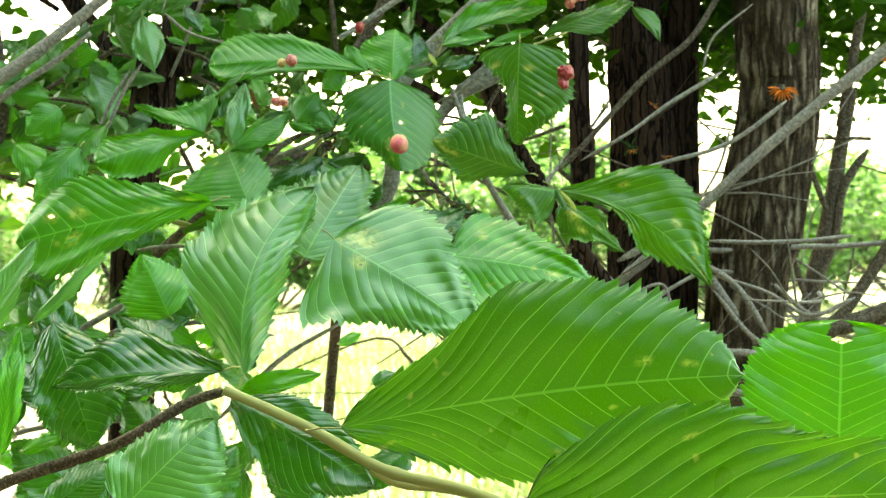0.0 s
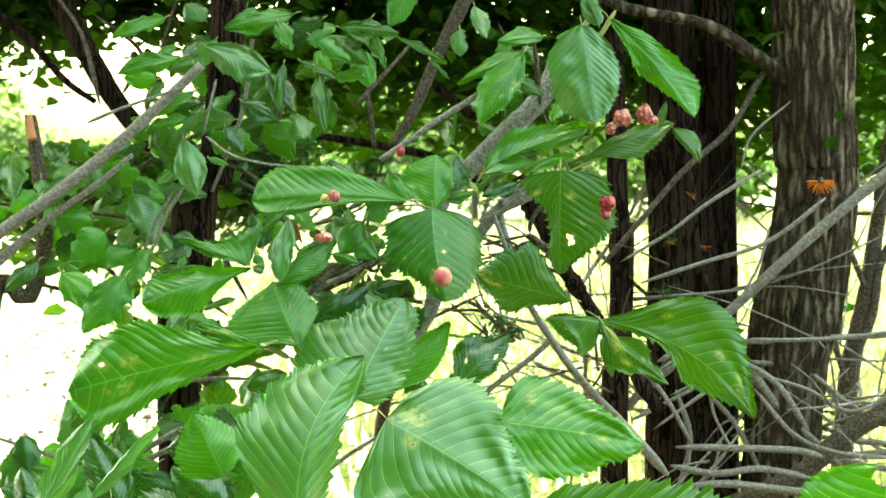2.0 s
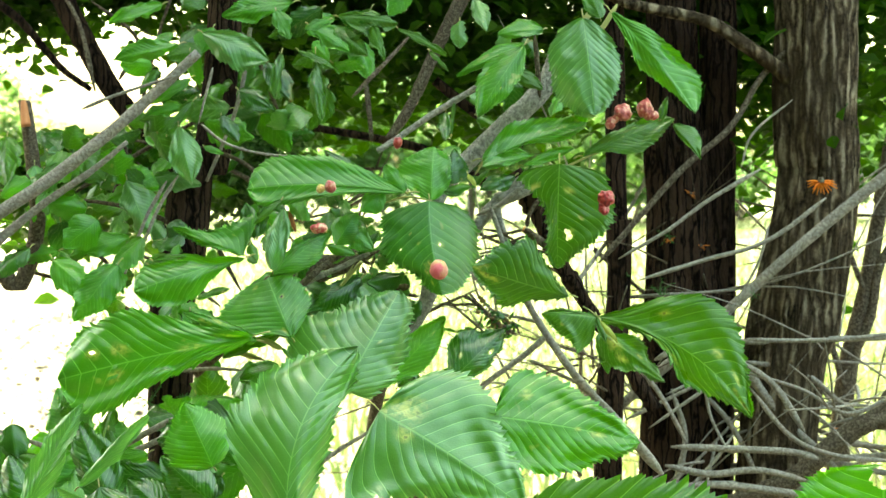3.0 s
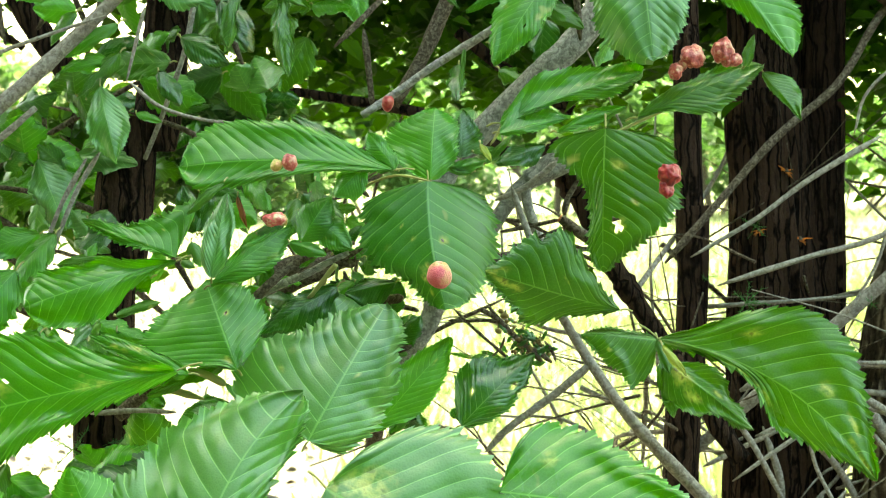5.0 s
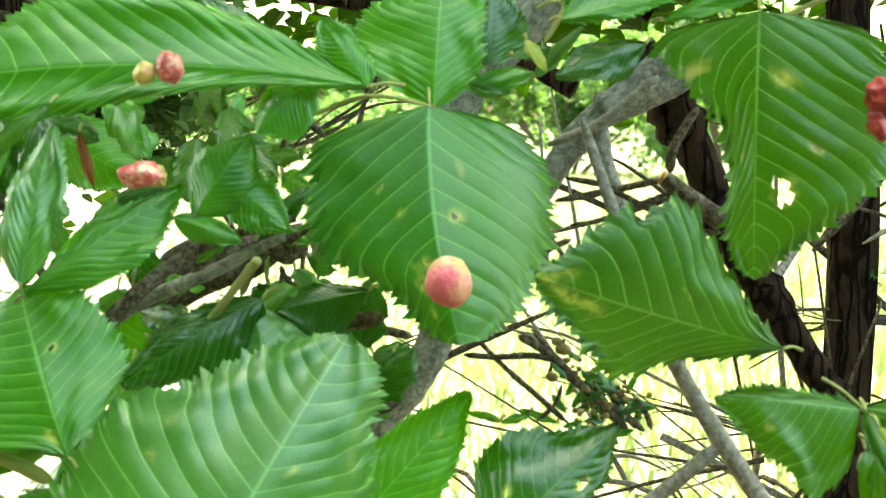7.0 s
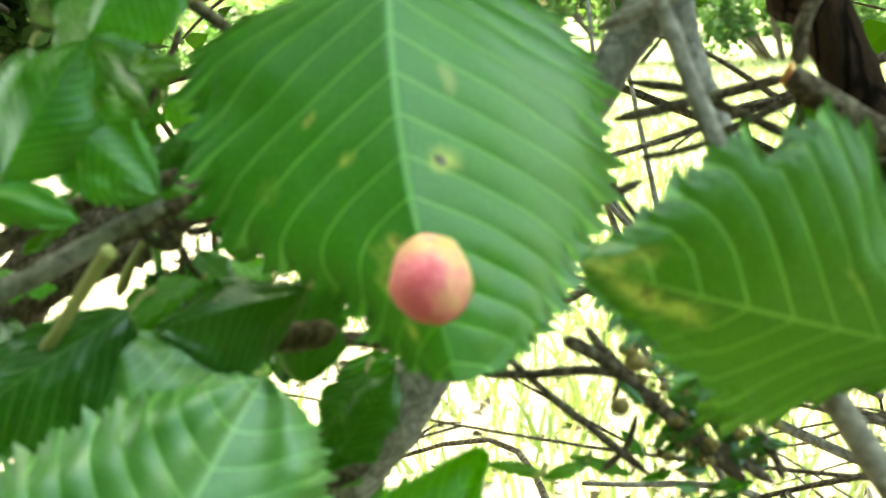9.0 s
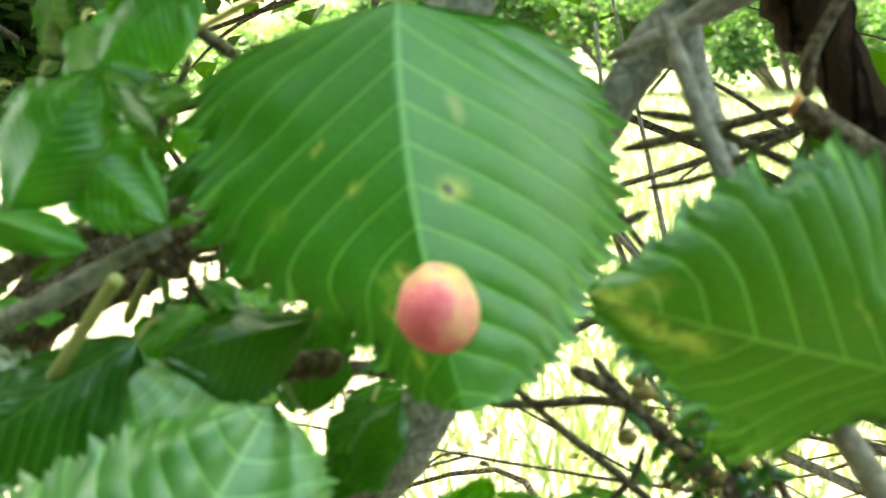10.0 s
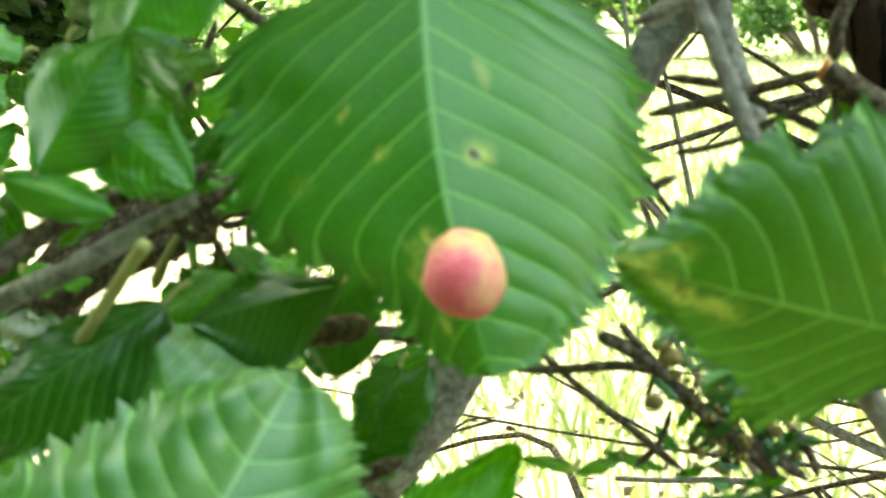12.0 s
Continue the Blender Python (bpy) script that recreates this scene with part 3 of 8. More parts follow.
# ---- distance ----
def shrub(x, y, w, h, count, size, seed, label, category="shrub", mat=None, name="shrub"):
    """A rounded leafy mass with stems, lobed in outline and open between its clumps."""
    rnd = random.Random(seed)
    root = tagged(new(name), label, category, "bushes across the grass")
    root.location = (x, y, height(x, y))
    lobes = [(Vector((rnd.uniform(-0.5, 0.5) * w, rnd.uniform(-0.4, 0.4) * w, h * rnd.uniform(0.2, 0.85))), rnd.uniform(0.16, 0.30) * min(w, h)) for _ in range(16)]
    for c, r in lobes[:7]:
        part("stem", tube([(c.x * 0.2, c.y * 0.2, -0.05), (c.x * 0.6, c.y * 0.6, c.z * 0.5), c], 0.02 * h, 0.006 * h, 6, 4), TWIG, root)

    def place(r_):
        c, r = r_.choice(lobes)
        d = Vector((r_.gauss(0, 1), r_.gauss(0, 1), r_.gauss(0, 1))).normalized() * r * r_.uniform(0.55, 1.1)
        p = c + d
        return None if p.z < 0.02 else p
    verts, faces = scatter_leaves(count, place, size, seed)
    raw("crown", verts, faces, mat or SHRUB, root)
    return root


for i, (x, y, w, h) in enumerate([(-13.4, 42.8, 6.2, 4.4), (-7.7, 39.6, 5.9, 2.3), (-3.4, 37.3, 5.0, 2.8), (0.6, 38.7, 5.0, 3.2), (3.9, 36.6, 4.8, 3.0), (7.3, 39.3, 5.9, 3.6), (12.0, 41.2, 7.0, 4.2)]):
    shrub(x, y, w, h, 5600, 0.19, 40 + i, "leafy green shrub in full sun at the edge of the grass")
for i, (x, y, w, h) in enumerate([(-28, 82.4, 10, 8), (-8, 87.1, 11, 8), (1, 82.4, 11, 7.5), (11, 80.1, 12, 6), (23, 77.8, 12, 6)]):
    shrub(x, y, w, h, 5000, 0.6, 60 + i, "broad green tree far off behind the shrubs", "tree", None, "far_tree")
# unseen trees added behind and beside the camera to block sky light and reflections
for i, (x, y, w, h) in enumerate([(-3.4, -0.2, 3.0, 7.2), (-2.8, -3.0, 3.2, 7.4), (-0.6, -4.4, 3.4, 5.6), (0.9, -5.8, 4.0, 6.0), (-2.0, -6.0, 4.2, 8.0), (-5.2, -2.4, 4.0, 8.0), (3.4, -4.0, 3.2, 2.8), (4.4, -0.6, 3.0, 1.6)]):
    shrub(x, y, w, h, 13000, 0.27, 80 + i, "unseen leafy tree added to block sky light around the clearing", "tree", CANOPY_SHADED, "sky_block_tree")


# ---- the elm: limbs, twigs, leaves and galls ----
elm = thing("elm_tree", "young elm with serrated green leaves, pink pouch galls and grey limbs", "tree")
twig(elm, [(-0.1051, 0.7587, 1.2009), (-0.0840, 0.7587, 1.2068), (-0.0588, 0.7590, 1.2186)], 0.0020, 0.0020, TWIG)
twig(elm, [(-0.2383, 0.7734, 1.0968), (-0.1931, 0.7659, 1.1355), (-0.1409, 0.7470, 1.1778), (-0.1233, 0.7412, 1.1941), (-0.1075, 0.7458, 1.2073), (-0.0889, 0.7547, 1.2162), (-0.0649, 0.7608, 1.2226)], 0.0050, 0.0016, TWIG, name="limb", sides=12)
twig(elm, [(-0.1542, 0.7830, 1.1718), (-0.1278, 0.7668, 1.1882), (-0.0984, 0.7587, 1.2011), (-0.0793, 0.7588, 1.2105), (-0.0683, 0.7589, 1.2152)], 0.0033, 0.0024, LIMB, name="limb", sides=12)
twig(elm, [(-0.0752, 0.7588, 1.2089), (-0.0664, 0.7571, 1.2060), (-0.0637, 0.7555, 1.2138)], 0.0014, 0.0012)
twig(elm, [(-0.1025, 0.7539, 1.1779), (-0.0927, 0.7454, 1.1878), (-0.0848, 0.7413, 1.1977), (-0.0780, 0.7370, 1.2057), (-0.0749, 0.7344, 1.2088)], 0.0015, 0.0020, TWIG_GREEN)
twig(elm, [(-0.0255, 0.7744, 1.1482), (-0.0394, 0.7743, 1.1426), (-0.0553, 0.7742, 1.1368)], 0.0023, 0.0016, TWIG)
twig(elm, [(-0.0521, 0.7710, 1.1826), (-0.0412, 0.7684, 1.1816), (-0.0308, 0.7668, 1.1836)], 0.0041, 0.0033, TWIG)
twig(elm, [(-0.0706, 0.7426, 1.2701), (-0.0665, 0.7442, 1.2646), (-0.0612, 0.7468, 1.2612)], 0.0021, 0.0019, TWIG)
twig(elm, [(0.1603, 0.7860, 1.3185), (0.1349, 0.7692, 1.3069), (0.1123, 0.7562, 1.2961), (0.0863, 0.7559, 1.2790)], 0.0013, 0.0010, TWIG_GREEN)
twig(elm, [(0.0312, 0.7561, 1.2908), (0.0375, 0.7605, 1.3014), (0.0452, 0.7652, 1.3200)], 0.0011, 0.0010, TWIG_GREEN)
twig(elm, [(0.1547, 0.8206, 1.4651), (0.1395, 0.8045, 1.4442), (0.1253, 0.8002, 1.4273)], 0.0034, 0.0022, TWIG_GREEN)
twig(elm, [(0.1708, 0.8127, 1.4588), (0.1538, 0.8083, 1.4334), (0.1450, 0.8045, 1.4415)], 0.0029, 0.0017, TWIG_GREEN)
twig(elm, [(0.0956, 0.8108, 1.3669), (0.0925, 0.8076, 1.4001), (0.0895, 0.8041, 1.4277)], 0.0028, 0.0022, TWIG)
twig(elm, [(-0.0606, 0.7512, 1.2613), (-0.0339, 0.7382, 1.2701), (-0.0087, 0.7336, 1.2660)], 0.0010, 0.0008, TWIG_GREEN)
twig(elm, [(-0.2629, 0.8321, 1.2885), (-0.2829, 0.8314, 1.2546), (-0.3087, 0.8300, 1.1922)], 0.0020, 0.0017, TWIG_GREY)
twig(elm, [(-0.2755, 0.8393, 1.2828), (-0.2972, 0.8385, 1.2430), (-0.3203, 0.8372, 1.1803)], 0.0020, 0.0017, TWIG_GREY)
twig(elm, [(-0.1971, 0.8849, 1.4392), (-0.2059, 0.8835, 1.3754), (-0.2236, 0.8823, 1.3231), (-0.2429, 0.8947, 1.2823)], 0.0023, 0.0018, TWIG_GREY, name="limb")
twig(elm, [(-0.2286, 0.8343, 1.3960), (-0.2344, 0.8339, 1.3734), (-0.2430, 0.8331, 1.3395)], 0.0017, 0.0012, TWIG_GREY)
twig(elm, [(-0.2401, 0.8331, 1.3395), (-0.2175, 0.8327, 1.3214), (-0.1836, 0.8326, 1.3112), (-0.1439, 0.8325, 1.3072)], 0.0017, 0.0012, TWIG_GREY)
twig(elm, [(-0.3590, 0.8334, 1.3536), (-0.3249, 0.8337, 1.3677), (-0.2569, 0.8342, 1.3903)], 0.0022, 0.0012, TWIG_GREY)
twig(elm, [(-0.2519, 0.7482, 1.1020), (-0.2181, 0.7395, 1.1058), (-0.1880, 0.7351, 1.1052)], 0.0021, 0.0016, TWIG_GREY)
twig(elm, [(-0.3236, 0.7800, 1.0165), (-0.2889, 0.7722, 1.0367), (-0.2545, 0.7643, 1.0561)], 0.0038, 0.0027, TWIG_GREY)
twig(elm, [(-0.1478, 0.7083, 1.1279), (-0.1608, 0.7056, 1.1351), (-0.1737, 0.7038, 1.1391)], 0.0032, 0.0021, TWIG_GREEN)
twig(elm, [(-0.2196, 0.7312, 1.1303), (-0.1990, 0.7265, 1.1250), (-0.1660, 0.7219, 1.1164)], 0.0030, 0.0025, TWIG_GREEN)
twig(elm, [(-0.1297, 0.4631, 0.9906), (-0.0932, 0.4561, 0.9713), (-0.0525, 0.4489, 0.9545), (-0.0034, 0.4415, 0.9225), (0.0364, 0.4345, 0.9171), (0.0798, 0.4200, 0.9106)], 0.0041, 0.0031, TWIG_GREEN)
twig(elm, [(-0.3397, 0.5018, 0.8989), (-0.3093, 0.4890, 0.9145), (-0.2255, 0.4761, 0.9438), (-0.1663, 0.4698, 0.9786), (-0.1297, 0.4631, 0.9906)], 0.0056, 0.0041, TWIG)

gall_leaf = leaf(elm, (-0.0119, 0.7470, 1.2669), (0.0013, 0.7280, 1.1777), (0.0391, 0.0441, 0.0422, 0.0363, 0.0168, 0.0091), (0.0468, 0.0604, 0.0636, 0.0572, 0.0422, 0.0236), LEAF_GLOSSY, bend=-0.05, label="broad serrated green leaf carrying a pink pouch gall", rows=240, cols=24, fold=0.5, arch=0.03, face=(0.42, -1, 0.06), ragged=0.12, wave=0.05, pleat=1.0, veins=10.0, teeth=1.7, scars=((0.47, -0.16, 0.030), (0.48, 0.70, 0.026), (0.44, 0.28, 0.016), (0.33, 0.42, 0.012), (0.70, 0.32, 0.045), (0.76, 0.5, 0.04), (0.66, 0.18, 0.03), (0.86, 0.5, 0.04)), holes=((0.47, -0.16, 0.011), (0.48, 0.70, 0.007)), twist=0)
gall(gall_leaf, (-0.0025, 0.7131, 1.2026), 0.0085, GALL, "rosy pink pouch gall flushed with yellow-green", lumps=0.08)
leaf(elm, (-0.0102, 0.7490, 1.2671), (-0.0081, 0.7714, 1.3181), (0.0083, 0.0158, 0.0183, 0.0183, 0.0175, 0.0117), (0.0150, 0.0275, 0.0334, 0.0342, 0.0292, 0.0133), LEAF, label="half-folded serrated green leaf", fold=0.28, twist=0, ragged=0.2, rows=170, cols=14)
long_leaf = leaf(elm, (-0.0347, 0.7393, 1.2736), (-0.1834, 0.7295, 1.2764), (0.0083, 0.0199, 0.0290, 0.0331, 0.0331, 0.0265), (0.0033, 0.0066, 0.0116, 0.0157, 0.0190, 0.0190), LEAF, label="long serrated green leaf with a small gall", bend=-0.025, fold=0.15, face=(0.1, -1, 0.35), wave=0.06, twist=0, ragged=0.2, rows=170, cols=14)
gall(long_leaf, (-0.1034, 0.7096, 1.2793), 0.0053, DULL_GALL, "small brownish pink gall")
gall(long_leaf, (-0.1126, 0.7095, 1.2774), 0.0038, YELLOW_GALL, "small yellowish gall")
leaf(elm, (-0.1502, 0.7190, 1.2663), (-0.1747, 0.7116, 1.2450), 0.0035, 0.0038, LEAF_YOUNG, fold=0.4, twist=0)
leaf(elm, (-0.1034, 0.7293, 1.2723), (-0.1404, 0.7277, 1.2678), 0.0046, 0.0019, LEAF_YOUNG, fold=0.2, twist=0)
leaf(elm, (-0.0555, 0.7395, 1.2768), (-0.0757, 0.7322, 1.2558), (0.0074, 0.0099, 0.0108, 0.0099, 0.0074, 0.0033), (0.0058, 0.0108, 0.0132, 0.0132, 0.0108, 0.0041), LEAF, fold=0.25, twist=0, ragged=0.2, rows=170, cols=14)
leaf(elm, (-0.0622, 0.7894, 1.2742), (-0.1150, 0.8028, 1.3134), 0.0089, 0.0106, LEAF_SHADED, twist=0)
leaf(elm, (-0.0347, 0.7494, 1.2743), (-0.0551, 0.7582, 1.3001), 0.0079, 0.0110, LEAF, twist=0)
leaf(elm, (0.0099, 0.7697, 1.2820), (0.0116, 0.7814, 1.3159), (0.0085, 0.0144, 0.0153, 0.0127, 0.0085, 0.0034), 0.0056, LEAF_SHADED, twist=0, ragged=0.2, rows=170, cols=14)
leaf(elm, (0.0179, 0.7693, 1.2720), (-0.0062, 0.7714, 1.2781), 0.0048, 0.0048, LEAF_YOUNG, twist=0)
leaf(elm, (0.0039, 0.7694, 1.2741), (0.0287, 0.7715, 1.2800), 0.0056, 0.0056, LEAF, twist=0)
leaf(elm, (-0.1000, 0.7371, 1.2244), (-0.0802, 0.7479, 1.2555), (0.0050, 0.0108, 0.0141, 0.0132, 0.0091, 0.0033), (0.0058, 0.0124, 0.0157, 0.0141, 0.0099, 0.0033), LEAF, label="small leaf beside a pink and cream gall", fold=0.35, twist=0, ragged=0.2, rows=170, cols=14)
leaf(elm, (-0.0942, 0.7479, 1.2429), (-0.0649, 0.7398, 1.2195), (0.0042, 0.0092, 0.0125, 0.0125, 0.0100, 0.0042), (0.0050, 0.0100, 0.0117, 0.0108, 0.0075, 0.0033), LEAF, fold=0.25, twist=0, ragged=0.2, rows=170, cols=14)
bud_leaf = leaf(elm, (-0.1079, 0.7371, 1.2237), (-0.0816, 0.7341, 1.2151), 0.0055, 0.0062, LEAF, twist=0)
gall(bud_leaf, (-0.1138, 0.7078, 1.2411), 0.0057, BUD_GALL, "pink and cream gall", lumps=0.3, stretch=(1.25, 1, 0.85))
gall(bud_leaf, (-0.1098, 0.7178, 1.2400), 0.0035, YELLOW_GALL, "pink and cream gall", lumps=0.3)
leaf(elm, (-0.0806, 0.7667, 1.2142), (-0.0610, 0.7736, 1.2340), 0.0056, 0.0064, LEAF_SHADED, twist=0)
leaf(elm, (-0.0614, 0.7766, 1.2116), (-0.0902, 0.7800, 1.2216), 0.0040, 0.0048, LEAF, twist=0)
leaf(elm, (-0.0927, 0.7668, 1.2182), (-0.1042, 0.7620, 1.2044), 0.0040, 0.0048, LEAF_YOUNG, twist=0)
leaf(elm, (-0.1442, 0.7385, 1.2559), (-0.1365, 0.7311, 1.2345), 0.0027, 0.0020, DEAD_LEAF, label="shrivelled reddish brown dead leaf", fold=0.6, ragged=0.4, twist=0)
leaf(elm, (-0.1320, 0.7473, 1.2291), (-0.1143, 0.7496, 1.2358), (0.0042, 0.0092, 0.0108, 0.0100, 0.0075, 0.0033), 0.0055, LEAF_SHADED, twist=0, ragged=0.2, rows=170, cols=14)
leaf(elm, (-0.1436, 0.7569, 1.2188), (-0.1281, 0.7617, 1.2325), 0.0056, 0.0056, LEAF, twist=0)
leaf(elm, (-0.1871, 0.7366, 1.2131), (-0.2551, 0.7454, 1.2385), (0.0447, 0.0298, 0.0174, 0.0099, 0.0058, 0.0025), (0.0021, 0.0041, 0.0050, 0.0050, 0.0037, 0.0017), LEAF, fold=0.1, label="pointed leaf with a long drawn tip", twist=0, ragged=0.2, rows=170, cols=14)
leaf(elm, (-0.1553, 0.6960, 1.2020), (-0.1474, 0.7155, 1.2583), (0.0056, 0.0096, 0.0112, 0.0108, 0.0088, 0.0040), (0.0064, 0.0108, 0.0120, 0.0112, 0.0080, 0.0036), LEAF_SHEEN, label="pale upright leaf folded along its midrib", face=(0.1, -1, 0.8), fold=0.25, twist=0, ragged=0.2, rows=170, cols=14)
leaf(elm, (-0.1778, 0.7574, 1.2300), (-0.1890, 0.7689, 1.2634), 0.0079, 0.0095, LEAF_SHADED, twist=0)
leaf(elm, (-0.1769, 0.7674, 1.2304), (-0.1703, 0.7778, 1.2604), 0.0072, 0.0072, LEAF_SHADED, twist=0)
leaf(elm, (-0.1841, 0.7215, 1.2116), (-0.2833, 0.6951, 1.1818), (0.0020, 0.0065, 0.0163, 0.0212, 0.0245, 0.0180), (0.0016, 0.0090, 0.0180, 0.0245, 0.0229, 0.0139), LEAF, label="drooping leaf with a torn margin", ragged=0.35, fold=0.2, twist=0, rows=170, cols=14)
leaf(elm, (-0.2321, 0.7447, 1.1717), (-0.2006, 0.7481, 1.1814), 0.0039, 0.0055, LEAF_YOUNG, twist=0)
leaf(elm, (-0.2743, 0.7463, 1.2075), (-0.2345, 0.7484, 1.2133), 0.0024, 0.0039, LEAF_YOUNG, twist=0)
leaf(elm, (-0.2618, 0.7763, 1.2057), (-0.2547, 0.7819, 1.2217), 0.0048, 0.0048, LEAF, twist=0)
leaf(elm, (-0.1839, 0.7365, 1.2112), (-0.1737, 0.7347, 1.2061), 0.0031, 0.0039, LEAF_YOUNG, twist=0)
leaf(elm, (-0.1378, 0.6932, 1.1401), (-0.1656, 0.7309, 1.1977), (0.0096, 0.0216, 0.0296, 0.0304, 0.0264, 0.0168), (0.0104, 0.0400, 0.0580, 0.0584, 0.0488, 0.0256), LEAF, label="broad dull green leaf with chewed spots", fold=0.15, ragged=0.12, holes=((0.58, 0.2, 0.016),), scars=((0.58, 0.2, 0.03), (0.85, -0.4, 0.03), (0.12, -0.2, 0.05)), twist=0, rows=170, cols=14)
leaf(elm, (-0.1606, 0.7207, 1.1949), (-0.1069, 0.7476, 1.2350), (0.0025, 0.0106, 0.0155, 0.0172, 0.0139, 0.0057), (0.0025, 0.0065, 0.0090, 0.0090, 0.0074, 0.0033), LEAF, fold=0.2, twist=0, ragged=0.2, rows=170, cols=14)
leaf(elm, (-0.1689, 0.6434, 1.1454), (-0.3419, 0.6416, 1.1058), (0.0076, 0.0216, 0.0356, 0.0485, 0.0529, 0.0345), (0.0043, 0.0129, 0.0216, 0.0313, 0.0410, 0.0324), LEAF, label="big chewed leaf with holes and brown spots", fold=0.15, ragged=0.2, holes=((0.72, -0.25, 0.026), (0.70, -0.02, 0.012), (0.80, 0.35, 0.018), (0.62, 0.30, 0.012)), scars=((0.72, -0.25, 0.06), (0.66, 0.25, 0.05), (0.80, 0.3, 0.04), (0.30, 0.02, 0.06), (0.12, 0.5, 0.05)), face=(0.1, -1, 0.4), twist=0, rows=170, cols=14)
leaf(elm, (-0.1690, 0.6831, 1.1384), (-0.2379, 0.6921, 1.1638), 0.0073, 0.0104, LEAF, label="torn leaf edge bitten to a net", ragged=0.8, scars=((0.5, 0.3, 0.12), (0.7, -0.2, 0.1)), twist=0)
leaf(elm, (-0.1517, 0.7233, 1.1409), (-0.2043, 0.7156, 1.1192), 0.0053, 0.0064, LEAF_YOUNG, twist=0)
leaf(elm, (-0.0869, 0.6662, 1.0960), (-0.0389, 0.7172, 1.1828), (0.0274, 0.0360, 0.0360, 0.0345, 0.0282, 0.0180), (0.0658, 0.0768, 0.0689, 0.0517, 0.0337, 0.0165), LEAF_SHEEN, teeth=0.8, label="broad glossy serrated leaf", fold=0.42, face=(0.2, -1, 0.65), scars=((0.5, 0.2, 0.02), (0.35, -0.55, 0.016)), twist=0, ragged=0.2, rows=170, cols=14)
leaf(elm, (-0.0636, 0.7332, 1.1375), (-0.0798, 0.7509, 1.1880), (0.0207, 0.0290, 0.0306, 0.0273, 0.0199, 0.0091), (0.0182, 0.0256, 0.0273, 0.0240, 0.0174, 0.0083), LEAF_SHEEN, label="bluish leaf behind a glossy one", twist=0, ragged=0.2, rows=170, cols=14)
leaf(elm, (-0.0765, 0.7506, 1.1920), (-0.1293, 0.7389, 1.1589), (0.0063, 0.0105, 0.0117, 0.0109, 0.0084, 0.0038), (0.0092, 0.0159, 0.0176, 0.0151, 0.0109, 0.0046), LEAF_SHADED, fold=0.15, twist=0, ragged=0.2, rows=170, cols=14)
leaf(elm, (-0.0356, 0.7558, 1.1948), (-0.0712, 0.7530, 1.1871), (0.0025, 0.0050, 0.0076, 0.0076, 0.0059, 0.0025), (0.0042, 0.0109, 0.0151, 0.0160, 0.0118, 0.0042), LEAF_SHADED, twist=0, ragged=0.2, rows=170, cols=14)
leaf(elm, (-0.0412, 0.7746, 1.1692), (-0.0377, 0.7844, 1.1969), 0.0097, 0.0113, LEAF_SHADED, twist=0)
leaf(elm, (-0.1162, 0.4268, 1.0047), (-0.0676, 0.4936, 1.1518), (0.0116, 0.0214, 0.0260, 0.0251, 0.0214, 0.0130), (0.0176, 0.0409, 0.0566, 0.0585, 0.0492, 0.0279), LEAF_SHEEN, bend=0.13, label="long glossy pleated leaf", fold=0.38, face=(0.2, -1, 0.62), twist=0, ragged=0.2, rows=170, cols=14)
leaf(elm, (-0.0473, 0.4266, 1.1100), (0.0642, 0.4233, 1.0368), (0.0694, 0.0601, 0.0444, 0.0324, 0.0213, 0.0102), (0.0426, 0.0648, 0.0675, 0.0518, 0.0352, 0.0167), LEAF_SHEEN, label="wide pleated leaf with a yellow-brown scar", fold=0.12, ragged=0.1, scars=((0.04, -0.1, 0.05), (0.12, -0.25, 0.10), (0.20, 0.1, 0.05)), face=(0.05, -1, 0.6), twist=0, rows=170, cols=14)
leaf(elm, (0.0422, 0.4811, 1.0986), (0.1619, 0.4901, 1.0768), (0.0289, 0.0409, 0.0409, 0.0346, 0.0241, 0.0106), (0.0375, 0.0462, 0.0414, 0.0308, 0.0202, 0.0087), LEAF, label="wide pleated leaf with yellow flecks", fold=0.1, scars=((0.2, -0.5, 0.04), (0.7, 0.05, 0.05), (0.55, 0.0, 0.03)), twist=0, ragged=0.2, rows=170, cols=14)
leaf(elm, (-0.0508, 0.7411, 1.0910), (0.0046, 0.7631, 1.1534), (0.0067, 0.0142, 0.0167, 0.0158, 0.0117, 0.0042), (0.0075, 0.0158, 0.0192, 0.0175, 0.0125, 0.0050), LEAF, label="shaded leaf with a torn fleck", scars=((0.75, 0.1, 0.04),), twist=0, ragged=0.2, rows=170, cols=14)
leaf(elm, (-0.0405, 0.7608, 1.0860), (-0.0121, 0.7730, 1.1200), 0.0056, 0.0080, LEAF_SHADED, twist=0)
leaf(elm, (-0.0379, 0.7835, 1.1439), (-0.0200, 0.7919, 1.1677), 0.0089, 0.0073, LEAF_SHADED, twist=0)
leaf(elm, (0.0113, 0.7313, 1.0971), (0.0621, 0.7535, 1.1450), (0.0074, 0.0132, 0.0165, 0.0157, 0.0108, 0.0033), (0.0141, 0.0273, 0.0306, 0.0256, 0.0149, 0.0050), LEAF_SHADED, label="dark green leaf chewed into holes", fold=0.15, ragged=0.3, holes=((0.62, 0.48, 0.045), (0.30, -0.4, 0.018)), scars=((0.62, 0.48, 0.06), (0.3, -0.4, 0.04)), twist=0, rows=170, cols=14)
leaf(elm, (0.0037, 0.7614, 1.0982), (0.0084, 0.7641, 1.1058), 0.0048, 0.0040, LEAF_SHADED, twist=0)
